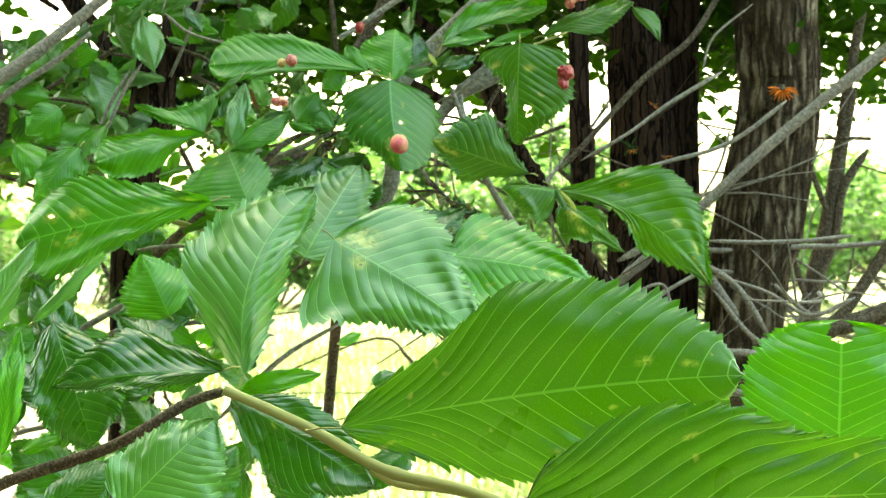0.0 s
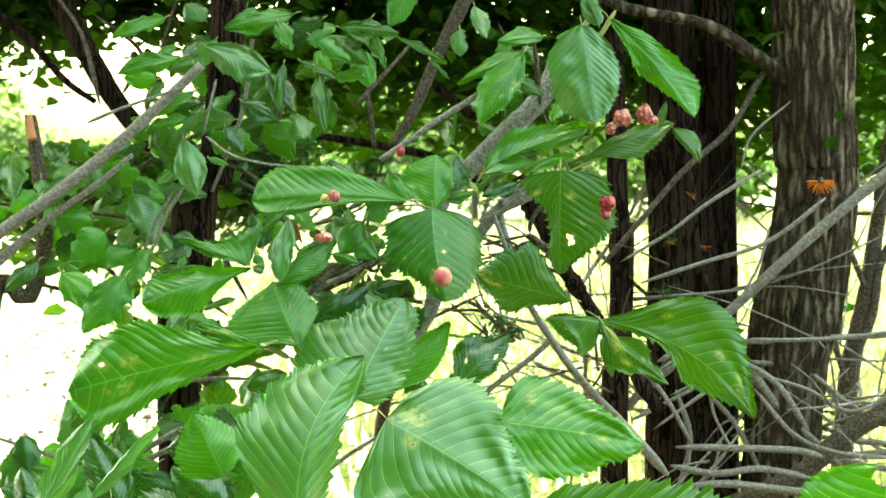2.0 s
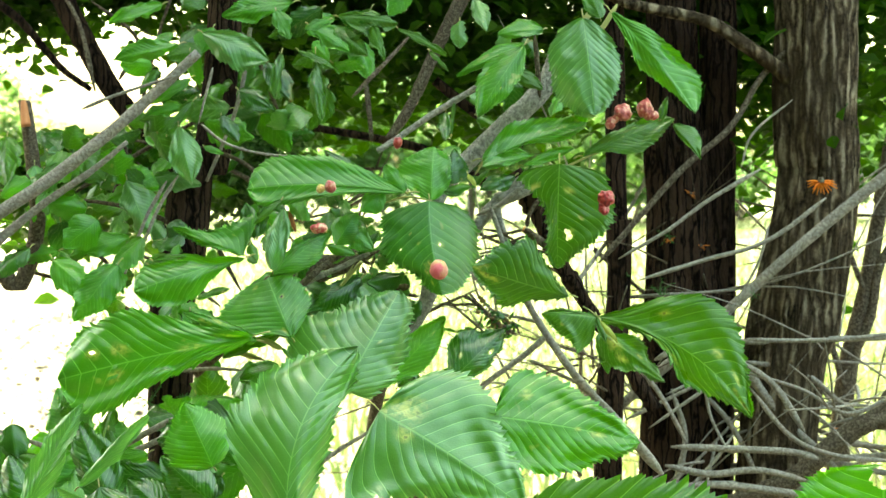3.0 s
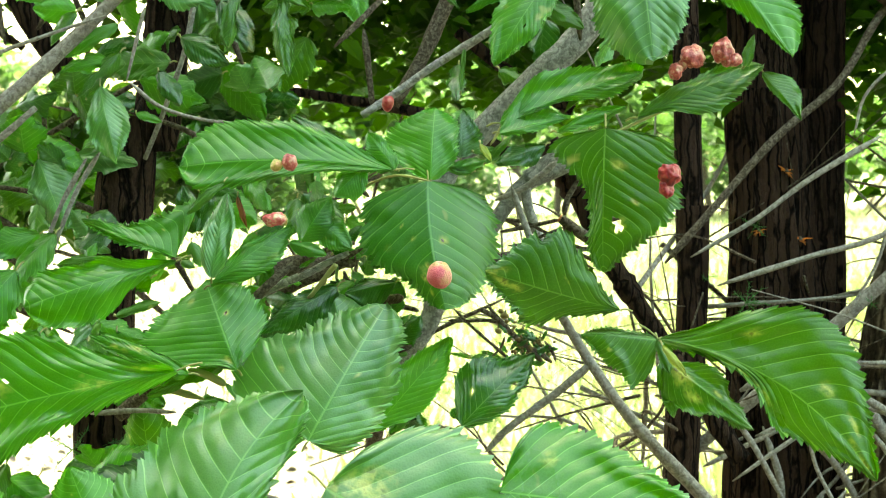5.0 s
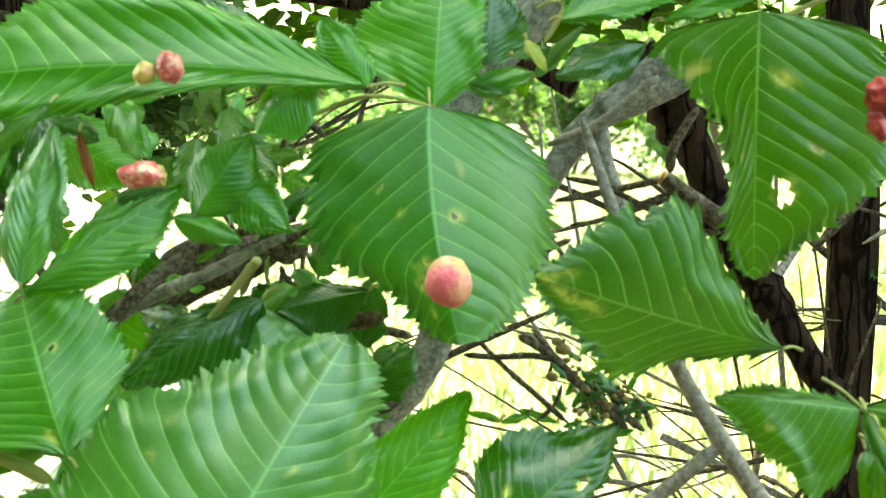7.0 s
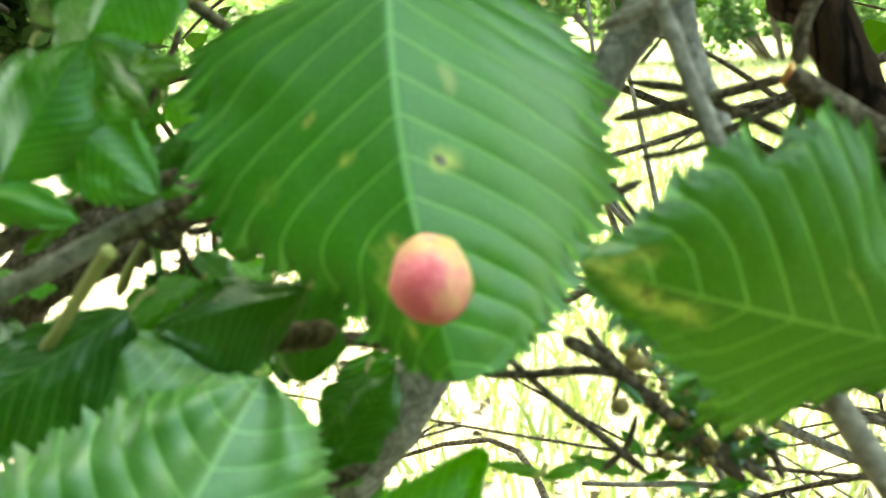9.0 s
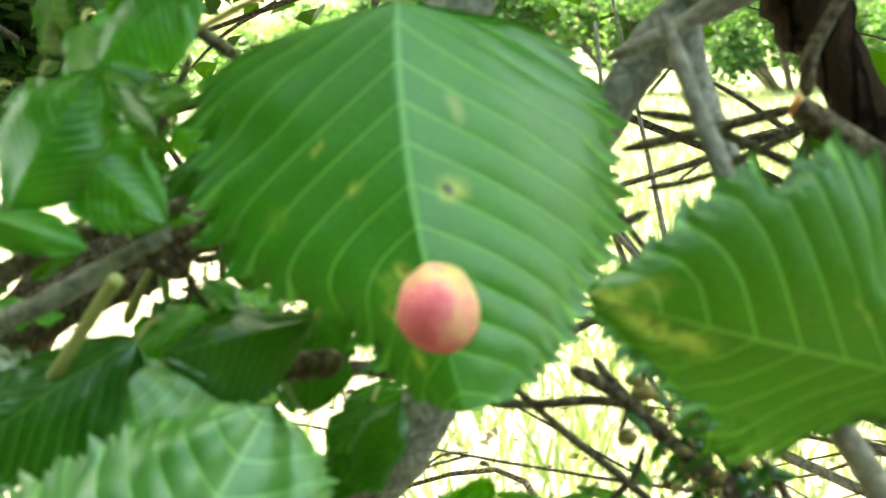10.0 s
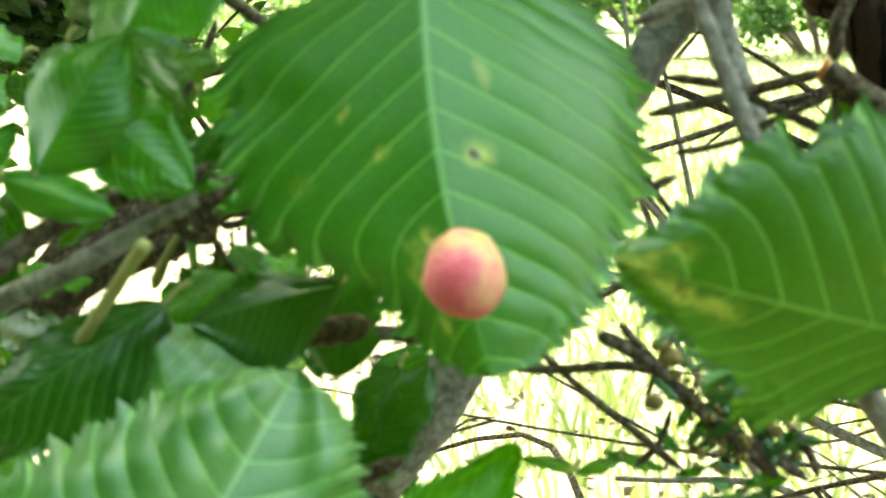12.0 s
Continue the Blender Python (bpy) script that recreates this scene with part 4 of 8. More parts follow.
leaf(elm, (0.1211, 0.7350, 1.1772), (0.0286, 0.7062, 1.2059), (0.0050, 0.0207, 0.0356, 0.0405, 0.0331, 0.0108), (0.0041, 0.0124, 0.0215, 0.0273, 0.0223, 0.0083), LEAF_YOUNG, label="light green serrated leaf with a yellowed tip", fold=0.25, ragged=0.5, pleat=0.65, veins=10.0, wave=0.05, teeth=2.2, face=(-0.3, -1, -0.05), scars=((0.86, -0.25, 0.10), (0.93, 0.3, 0.09), (0.78, -0.2, 0.07), (0.96, 0.0, 0.06), (0.45, 0.3, 0.016)), twist=0, rows=170, cols=14)
leaf(elm, (0.1449, 0.7042, 1.1604), (0.2822, 0.6602, 1.0729), (0.0024, 0.0048, 0.0105, 0.0258, 0.0169, 0.0056), (0.0121, 0.0371, 0.0525, 0.0508, 0.0395, 0.0145), LEAF_YOUNG, label="arching light green leaf with a drooping tip", bend=0.105, fold=0.15, ragged=0.3, face=(-0.2, -1, 0.3), scars=((0.66, -0.35, 0.035), (0.82, -0.4, 0.04), (0.86, -0.1, 0.04), (0.30, -0.5, 0.03), (0.95, 0.0, 0.06), (0.32, 0.7, 0.06), (0.46, 0.7, 0.05)), twist=0, rows=170, cols=14)
leaf(elm, (0.1445, 0.7041, 1.1596), (0.0931, 0.7054, 1.1632), (0.0032, 0.0048, 0.0048, 0.0048, 0.0040, 0.0020), (0.0250, 0.0355, 0.0290, 0.0210, 0.0129, 0.0048), LEAF_YOUNG, fold=0.2, twist=0, ragged=0.2, rows=170, cols=14)
leaf(elm, (0.1490, 0.6935, 1.1464), (0.2054, 0.6777, 1.1029), (0.0160, 0.0220, 0.0184, 0.0144, 0.0088, 0.0032), (0.0064, 0.0128, 0.0168, 0.0144, 0.0096, 0.0040), LEAF_YOUNG, label="crumpled light green young leaf", fold=0.4, ragged=0.5, wave=0.15, scars=((0.2, 0.1, 0.12), (0.4, 0.4, 0.08), (0.55, -0.3, 0.05)), twist=0, rows=170, cols=14)
leaf(elm, (0.1427, 0.6842, 1.1624), (0.1507, 0.6760, 1.1395), 0.0037, 0.0045, LEAF_YOUNG, fold=0.5, twist=0)
leaf(elm, (0.1453, 0.6741, 1.1590), (0.1606, 0.6673, 1.1402), 0.0030, 0.0030, YELLOW_LEAF, fold=0.5, label="shrivelled pale yellow leaflet", twist=0)
leaf(elm, (0.1467, 0.7035, 1.1453), (0.1541, 0.6904, 1.1091), 0.0061, 0.0076, LEAF_YOUNG, fold=0.3, twist=0)
droop_leaf = leaf(elm, (0.1110, 0.7406, 1.3022), (0.1090, 0.7261, 1.2037), (0.0393, 0.0269, 0.0135, 0.0099, 0.0105, 0.0076), (0.0438, 0.0498, 0.0507, 0.0498, 0.0337, 0.0090), LEAF_YOUNG, wave=0.06, label="drooping serrated leaf with a red gall at its edge", fold=0.2, ragged=0.15, face=(-0.3, -1, 0.05), pleat=0.75, teeth=1.8, scars=((0.26, -0.2, 0.04), (0.52, -0.42, 0.02), (0.68, -0.28, 0.05), (0.55, 0.5, 0.02)), holes=((0.65, -0.20, 0.026), (0.70, -0.26, 0.034), (0.52, -0.44, 0.007)), twist=0, rows=170, cols=14)
gall(droop_leaf, (0.1529, 0.7091, 1.2701), 0.0072, RED_GALL, "lumpy crimson red gall", lumps=0.35)
gall(droop_leaf, (0.1502, 0.7087, 1.2607), 0.0053, RED_GALL, "lumpy crimson red gall", lumps=0.35)
row_leaf = leaf(elm, (0.1334, 0.7510, 1.3097), (0.2230, 0.7727, 1.3462), (0.0025, 0.0108, 0.0175, 0.0192, 0.0125, 0.0050), (0.0033, 0.0083, 0.0104, 0.0117, 0.0117, 0.0092), LEAF_YOUNG, label="light green leaf with a row of pink galls", fold=0.15, twist=0, ragged=0.2, rows=170, cols=14)
gall(row_leaf, (0.1703, 0.7428, 1.3508), 0.0078, DULL_GALL, "small dull pink gall", lumps=0.3)
gall(row_leaf, (0.1591, 0.7424, 1.3411), 0.0051, DULL_GALL, "small dull pink gall", lumps=0.3)
gall(row_leaf, (0.1637, 0.7426, 1.3450), 0.0035, DULL_GALL, "small dull pink gall", lumps=0.3)
gall(row_leaf, (0.1915, 0.7430, 1.3549), 0.0074, DULL_GALL, "small dull pink gall", lumps=0.3)
gall(row_leaf, (0.1992, 0.7427, 1.3486), 0.0047, DULL_GALL, "small dull pink gall", lumps=0.3)
gall(row_leaf, (0.1942, 0.7427, 1.3479), 0.0039, DULL_GALL, "small dull pink gall", lumps=0.3)
leaf(elm, (0.2085, 0.7626, 1.3450), (0.2159, 0.7703, 1.3674), 0.0040, 0.0048, LEAF_YOUNG, fold=0.5, ragged=0.5, twist=0)
leaf(elm, (0.2223, 0.7724, 1.3415), (0.2474, 0.7606, 1.3071), (0.0025, 0.0038, 0.0038, 0.0030, 0.0021, 0.0008), (0.0068, 0.0153, 0.0169, 0.0144, 0.0085, 0.0025), LEAF_YOUNG, fold=0.3, twist=0, ragged=0.2, rows=170, cols=14)
leaf(elm, (0.0379, 0.7508, 1.3063), (0.1386, 0.7725, 1.3428), (0.0042, 0.0042, 0.0033, 0.0067, 0.0100, 0.0075), (0.0083, 0.0188, 0.0217, 0.0183, 0.0125, 0.0083), LEAF, fold=0.2, twist=0, ragged=0.2, rows=170, cols=14)
leaf(elm, (0.0380, 0.7405, 1.2990), (0.0875, 0.7610, 1.3102), (0.0025, 0.0050, 0.0066, 0.0058, 0.0037, 0.0017), (0.0066, 0.0149, 0.0190, 0.0165, 0.0108, 0.0033), LEAF, fold=0.2, label="pointed leaf on a pale stalk", twist=0, ragged=0.2, rows=170, cols=14)
leaf(elm, (0.0696, 0.7501, 1.2904), (0.0356, 0.7458, 1.2780), (0.0033, 0.0075, 0.0092, 0.0092, 0.0067, 0.0025), (0.0042, 0.0092, 0.0100, 0.0083, 0.0058, 0.0025), LEAF_SHADED, twist=0, ragged=0.2, rows=170, cols=14)
leaf(elm, (0.0776, 0.7605, 1.3000), (0.1264, 0.7668, 1.3181), (0.0034, 0.0059, 0.0059, 0.0050, 0.0038, 0.0017), (0.0025, 0.0050, 0.0059, 0.0055, 0.0038, 0.0017), LEAF, twist=0, ragged=0.2, rows=170, cols=14)
leaf(elm, (0.0282, 0.7596, 1.2780), (0.0459, 0.7664, 1.2978), 0.0036, 0.0036, LEAF_YOUNG, twist=0)
leaf(elm, (0.0194, 0.7599, 1.2860), (0.0341, 0.7610, 1.2891), 0.0032, 0.0036, LEAF_YOUNG, twist=0)
leaf(elm, (0.0245, 0.7502, 1.2918), (0.0324, 0.7461, 1.2800), 0.0028, 0.0028, YELLOW_LEAF, twist=0)
leaf(elm, (0.0782, 0.7758, 1.4157), (0.0335, 0.7523, 1.3474), (0.0081, 0.0174, 0.0232, 0.0220, 0.0151, 0.0058), (0.0058, 0.0128, 0.0162, 0.0162, 0.0116, 0.0046), LEAF, fold=0.25, holes=((0.6, -0.3, 0.02),), label="pleated hanging leaf with a hole", twist=0, ragged=0.2, rows=170, cols=14)
leaf(elm, (0.0808, 0.7960, 1.4187), (0.0132, 0.7854, 1.3879), (0.0059, 0.0094, 0.0106, 0.0082, 0.0059, 0.0023), (0.0035, 0.0070, 0.0082, 0.0070, 0.0047, 0.0023), LEAF, twist=0, ragged=0.2, rows=170, cols=14)
leaf(elm, (0.0974, 0.7966, 1.4326), (0.0531, 0.7951, 1.4280), (0.0070, 0.0141, 0.0164, 0.0153, 0.0106, 0.0047), 0.0077, LEAF, twist=0, ragged=0.2, rows=170, cols=14)
leaf(elm, (0.1330, 0.7569, 1.4403), (0.1432, 0.7326, 1.3469), (0.0195, 0.0355, 0.0401, 0.0390, 0.0321, 0.0172), (0.0149, 0.0287, 0.0309, 0.0287, 0.0241, 0.0126), LEAF_SHEEN, label="broad glossy hanging leaf", fold=0.25, twist=0, ragged=0.2, rows=170, cols=14)
leaf(elm, (0.1610, 0.7672, 1.4466), (0.2400, 0.7528, 1.3507), (0.0058, 0.0127, 0.0161, 0.0115, 0.0069, 0.0046), (0.0069, 0.0161, 0.0196, 0.0242, 0.0277, 0.0173), LEAF, label="long leaf arching over and drooping", bend=0.02, fold=0.15, twist=0, ragged=0.2, rows=170, cols=14)
leaf(elm, (0.0673, 0.8049, 1.3944), (0.0976, 0.7981, 1.3747), 0.0078, 0.0089, LEAF_YOUNG, twist=0)
leaf(elm, (0.1510, 0.7770, 1.4420), (0.1381, 0.7884, 1.4758), 0.0109, 0.0109, LEAF_YOUNG, twist=0)
leaf(elm, (0.0670, 0.7943, 1.3828), (0.0530, 0.7896, 1.3688), 0.0033, 0.0033, YELLOW_LEAF, twist=0)
leaf(elm, (0.0929, 0.8154, 1.4061), (0.0792, 0.8222, 1.4261), 0.0078, 0.0078, LEAF_SHADED, twist=0)
leaf(elm, (0.0089, 0.8020, 1.3305), (0.0123, 0.8145, 1.3670), 0.0017, 0.0022, LEAF_YOUNG, twist=0)
leaf(elm, (-0.2389, 0.8365, 1.4299), (-0.1724, 0.8271, 1.4023), (0.0072, 0.0156, 0.0204, 0.0228, 0.0192, 0.0084), (0.0048, 0.0108, 0.0144, 0.0156, 0.0120, 0.0048), LEAF_SHEEN, label="pale rounded leaf catching the light", fold=0.15, twist=0, ragged=0.2, rows=170, cols=14)
leaf(elm, (-0.2313, 0.8569, 1.4371), (-0.2417, 0.8479, 1.4109), (0.0061, 0.0121, 0.0158, 0.0146, 0.0097, 0.0036), 0.0080, LEAF, twist=0, ragged=0.2, rows=170, cols=14)
leaf(elm, (-0.2656, 0.8561, 1.4199), (-0.3305, 0.8501, 1.4025), (0.0061, 0.0109, 0.0146, 0.0158, 0.0146, 0.0061), (0.0036, 0.0073, 0.0097, 0.0097, 0.0073, 0.0030), LEAF, ragged=0.7, wave=0.12, fold=0.2, twist=0, rows=170, cols=14)
leaf(elm, (-0.2843, 0.8680, 1.4609), (-0.3379, 0.8610, 1.4403), (0.0073, 0.0134, 0.0159, 0.0146, 0.0098, 0.0037), (0.0049, 0.0085, 0.0098, 0.0085, 0.0061, 0.0024), LEAF, ragged=0.7, wave=0.12, fold=0.2, twist=0, rows=170, cols=14)
leaf(elm, (-0.1528, 0.8781, 1.4646), (-0.2246, 0.8731, 1.4498), (0.0061, 0.0135, 0.0172, 0.0160, 0.0110, 0.0049), (0.0061, 0.0135, 0.0160, 0.0147, 0.0098, 0.0037), LEAF, ragged=0.7, wave=0.12, fold=0.2, twist=0, rows=170, cols=14)
leaf(elm, (-0.1692, 0.8677, 1.4551), (-0.1541, 0.8577, 1.4258), 0.0092, 0.0104, LEAF, ragged=0.7, wave=0.12, fold=0.2, twist=0)
leaf(elm, (-0.1139, 0.8573, 1.4457), (-0.1394, 0.8539, 1.4357), 0.0057, 0.0069, LEAF, ragged=0.7, wave=0.12, fold=0.2, twist=0)
leaf(elm, (-0.1351, 0.8570, 1.4400), (-0.0935, 0.8481, 1.4137), (0.0049, 0.0097, 0.0121, 0.0109, 0.0073, 0.0030), (0.0061, 0.0121, 0.0146, 0.0133, 0.0091, 0.0036), LEAF, ragged=0.7, wave=0.12, fold=0.2, twist=0, rows=170, cols=14)
leaf(elm, (-0.1053, 0.8574, 1.4485), (-0.0452, 0.8554, 1.4427), (0.0049, 0.0109, 0.0146, 0.0146, 0.0121, 0.0061), (0.0049, 0.0085, 0.0097, 0.0097, 0.0085, 0.0049), LEAF_YOUNG, holes=((0.4, 0.3, 0.05),), ragged=0.7, wave=0.12, fold=0.2, twist=0, rows=170, cols=14)
leaf(elm, (-0.0738, 0.8573, 1.4457), (-0.0580, 0.8428, 1.4032), (0.0049, 0.0097, 0.0121, 0.0097, 0.0055, 0.0018), (0.0036, 0.0061, 0.0073, 0.0061, 0.0042, 0.0018), LEAF_YOUNG, ragged=0.7, wave=0.12, fold=0.2, twist=0, rows=170, cols=14)
leaf(elm, (-0.1275, 0.8457, 1.4108), (-0.1193, 0.8220, 1.3420), (0.0036, 0.0072, 0.0103, 0.0097, 0.0078, 0.0048), (0.0036, 0.0084, 0.0109, 0.0097, 0.0066, 0.0036), LEAF_YOUNG, ragged=0.7, wave=0.12, fold=0.2, twist=0, rows=170, cols=14)
leaf(elm, (-0.1446, 0.8458, 1.4136), (-0.1044, 0.8389, 1.3934), 0.0046, 0.0057, LEAF_YOUNG, ragged=0.7, wave=0.12, fold=0.2, twist=0)
leaf(elm, (-0.1626, 0.8557, 1.4114), (-0.1670, 0.8398, 1.3651), (0.0049, 0.0073, 0.0073, 0.0085, 0.0097, 0.0049), 0.0052, LEAF_YOUNG, ragged=0.7, wave=0.12, fold=0.2, twist=0, rows=170, cols=14)
leaf(elm, (-0.1788, 0.8754, 1.4039), (-0.1518, 0.8614, 1.3630), 0.0116, 0.0127, LEAF_SHADED, twist=0)
leaf(elm, (-0.2055, 0.8540, 1.3742), (-0.1677, 0.8471, 1.3540), (0.0049, 0.0109, 0.0133, 0.0133, 0.0097, 0.0036), (0.0061, 0.0097, 0.0109, 0.0091, 0.0061, 0.0024), LEAF_SHADED, twist=0, ragged=0.2, rows=170, cols=14)
leaf(elm, (-0.2227, 0.8528, 1.3485), (-0.2046, 0.8439, 1.3226), 0.0080, 0.0092, LEAF_SHADED, twist=0)
leaf(elm, (-0.0452, 0.8569, 1.4371), (0.0034, 0.8479, 1.4109), (0.0024, 0.0049, 0.0055, 0.0049, 0.0036, 0.0018), (0.0030, 0.0061, 0.0061, 0.0049, 0.0036, 0.0018), LEAF_YOUNG, ragged=0.7, wave=0.12, fold=0.2, twist=0, rows=170, cols=14)
leaf(elm, (-0.0137, 0.8558, 1.4142), (0.0063, 0.8489, 1.3939), 0.0029, 0.0034, LEAF_YOUNG, ragged=0.7, wave=0.12, fold=0.2, twist=0)
leaf(elm, (-0.2627, 0.8323, 1.3366), (-0.2457, 0.8097, 1.2803), (0.0072, 0.0132, 0.0162, 0.0156, 0.0120, 0.0048), (0.0060, 0.0132, 0.0168, 0.0168, 0.0120, 0.0048), LEAF_SHEEN, label="small pale leaf hanging among twigs", fold=0.25, twist=0, ragged=0.2, rows=170, cols=14)
leaf(elm, (-0.2398, 0.8514, 1.3170), (-0.2196, 0.8490, 1.3101), 0.0040, 0.0046, LEAF, twist=0)
leaf(elm, (-0.2856, 0.8549, 1.3942), (-0.3032, 0.8460, 1.3682), (0.0049, 0.0085, 0.0097, 0.0085, 0.0061, 0.0024), 0.0046, LEAF_YOUNG, twist=0, ragged=0.2, rows=170, cols=14)
leaf(elm, (-0.2556, 0.8646, 1.3861), (-0.2975, 0.8556, 1.3600), 0.0069, 0.0081, LEAF, twist=0)
leaf(elm, (-0.2599, 0.8532, 1.3570), (-0.2984, 0.8503, 1.3484), (0.0049, 0.0097, 0.0109, 0.0097, 0.0067, 0.0030), (0.0036, 0.0061, 0.0073, 0.0061, 0.0049, 0.0018), LEAF, ragged=0.7, wave=0.12, fold=0.2, twist=0, rows=170, cols=14)
leaf(elm, (-0.2499, 0.8435, 1.3624), (-0.2796, 0.8317, 1.3281), 0.0057, 0.0068, LEAF_YOUNG, ragged=0.7, wave=0.12, fold=0.2, twist=0)
leaf(elm, (-0.2755, 0.8419, 1.3283), (-0.2593, 0.8488, 1.3484), 0.0046, 0.0057, LEAF_YOUNG, twist=0)
leaf(elm, (-0.3438, 0.8699, 1.2825), (-0.3684, 0.8779, 1.3056), (0.0086, 0.0160, 0.0184, 0.0160, 0.0110, 0.0049), (0.0074, 0.0135, 0.0160, 0.0147, 0.0098, 0.0037), LEAF_YOUNG, ragged=0.7, wave=0.12, fold=0.2, twist=0, rows=170, cols=14)
leaf(elm, (-0.3467, 0.8695, 1.2738), (-0.3304, 0.8765, 1.2940), 0.0081, 0.0081, LEAF_YOUNG, twist=0)
leaf(elm, (-0.3206, 0.8699, 1.2825), (-0.2948, 0.8509, 1.2282), (0.0098, 0.0196, 0.0233, 0.0209, 0.0147, 0.0061), (0.0086, 0.0184, 0.0209, 0.0184, 0.0123, 0.0049), LEAF_SHEEN, ragged=0.7, wave=0.12, fold=0.2, twist=0, rows=170, cols=14)
leaf(elm, (-0.3183, 0.8896, 1.2765), (-0.3438, 0.8846, 1.2619), 0.0082, 0.0094, LEAF, ragged=0.7, wave=0.12, fold=0.2, twist=0)
leaf(elm, (-0.2771, 0.8478, 1.2370), (-0.2539, 0.8458, 1.2313), 0.0126, 0.0114, LEAF_SHADED, twist=0)
leaf(elm, (-0.3325, 0.8055, 1.1881), (-0.3471, 0.7930, 1.1526), (0.0083, 0.0178, 0.0214, 0.0202, 0.0142, 0.0059), (0.0071, 0.0166, 0.0214, 0.0214, 0.0166, 0.0071), LEAF, label="drooping leaf over the sunlit grass", ragged=0.7, wave=0.12, fold=0.2, twist=0, rows=170, cols=14)
leaf(elm, (-0.3259, 0.8160, 1.1987), (-0.3132, 0.8063, 1.1712), 0.0079, 0.0101, LEAF, ragged=0.7, wave=0.12, fold=0.2, twist=0)
leaf(elm, (-0.3143, 0.8473, 1.2255), (-0.3731, 0.8404, 1.2058), (0.0061, 0.0133, 0.0170, 0.0170, 0.0133, 0.0061), (0.0049, 0.0109, 0.0121, 0.0109, 0.0085, 0.0036), LEAF, ragged=0.7, wave=0.12, fold=0.2, twist=0, rows=170, cols=14)
leaf(elm, (-0.3944, 0.8866, 1.2092), (-0.4347, 0.8835, 1.2006), (0.0050, 0.0099, 0.0112, 0.0099, 0.0062, 0.0025), (0.0050, 0.0087, 0.0099, 0.0087, 0.0062, 0.0025), LEAF, ragged=0.7, wave=0.12, fold=0.2, twist=0, rows=170, cols=14)
leaf(elm, (-0.3777, 0.8754, 1.1836), (-0.3910, 0.8844, 1.2093), 0.0093, 0.0093, LEAF_SHEEN, twist=0)
leaf(elm, (-0.4407, 0.8959, 1.1940), (-0.4721, 0.8918, 1.1825), 0.0106, 0.0118, LEAF_SHADED, twist=0)
leaf(elm, (-0.3265, 0.7402, 1.0731), (-0.3734, 0.7310, 1.0473), (0.0080, 0.0172, 0.0229, 0.0229, 0.0172, 0.0069), (0.0069, 0.0149, 0.0172, 0.0160, 0.0115, 0.0046), LEAF_SHEEN, label="bluish leaf low down beside the grass", ragged=0.7, wave=0.12, fold=0.2, twist=0, rows=170, cols=14)
leaf(elm, (-0.3334, 0.7209, 1.0891), (-0.3557, 0.7118, 1.0636), 0.0053, 0.0096, LEAF_YOUNG, twist=0)
leaf(elm, (-0.3120, 0.7191, 1.0491), (-0.3027, 0.7109, 1.0262), 0.0053, 0.0053, LEAF_YOUNG, twist=0)
leaf(elm, (-0.3577, 0.7582, 1.0267), (-0.3501, 0.7770, 1.0792), (0.0081, 0.0162, 0.0197, 0.0186, 0.0139, 0.0058), (0.0070, 0.0151, 0.0186, 0.0174, 0.0128, 0.0052), LEAF_SHEEN, twist=0, ragged=0.2, rows=170, cols=14)
leaf(elm, (-0.3294, 0.6964, 0.9888), (-0.3837, 0.7036, 1.0088), (0.0168, 0.0336, 0.0336, 0.0280, 0.0201, 0.0090), (0.0056, 0.0090, 0.0101, 0.0090, 0.0067, 0.0034), LEAF_SHEEN, label="pale grey-green leaf", twist=0, ragged=0.2, rows=170, cols=14)
leaf(elm, (-0.4028, 0.7194, 1.0544), (-0.3948, 0.7065, 1.0189), 0.0139, 0.0139, LEAF_SHADED, twist=0)
leaf(elm, (-0.3633, 0.7079, 1.0214), (-0.4008, 0.7097, 1.0264), 0.0053, 0.0064, LEAF_YOUNG, twist=0)
leaf(elm, (-0.3724, 0.6765, 0.9925), (-0.4157, 0.6837, 1.0123), 0.0125, 0.0136, LEAF_SHADED, twist=0)
leaf(elm, (-0.2617, 0.7385, 1.0353), (-0.1872, 0.7515, 1.0716), (0.0115, 0.0264, 0.0298, 0.0264, 0.0183, 0.0069), (0.0103, 0.0229, 0.0287, 0.0287, 0.0229, 0.0092), LEAF, label="large shaded leaf low in the crown", ragged=0.15, twist=0, rows=170, cols=14)
leaf(elm, (-0.2811, 0.7579, 1.0212), (-0.3320, 0.7513, 1.0031), (0.0058, 0.0104, 0.0116, 0.0104, 0.0070, 0.0035), (0.0058, 0.0104, 0.0128, 0.0116, 0.0081, 0.0035), LEAF, twist=0, ragged=0.2, rows=170, cols=14)
leaf(elm, (-0.2125, 0.7768, 0.9959), (-0.2339, 0.7711, 0.9802), 0.0111, 0.0133, LEAF_SHADED, twist=0)
leaf(elm, (-0.1571, 0.7817, 1.1037), (-0.1954, 0.7769, 1.0903), (0.0059, 0.0117, 0.0129, 0.0117, 0.0082, 0.0035), (0.0059, 0.0129, 0.0153, 0.0141, 0.0094, 0.0035), LEAF_SHADED, twist=0, ragged=0.2, rows=170, cols=14)
leaf(elm, (-0.0576, 0.8307, 1.1864), (-0.0796, 0.8479, 1.1850), 0.0071, 0.0064, LEAF, rows=72, veins=7.0, face=(0.18, -1, 0.18), ragged=0.62, twist=0)
leaf(elm, (-0.1452, 0.8151, 1.1992), (-0.1473, 0.8292, 1.2122), 0.0099, 0.0108, LEAF_SHADED, rows=72, veins=7.0, face=(-0.05, -1, 0.27), ragged=0.49, twist=0)
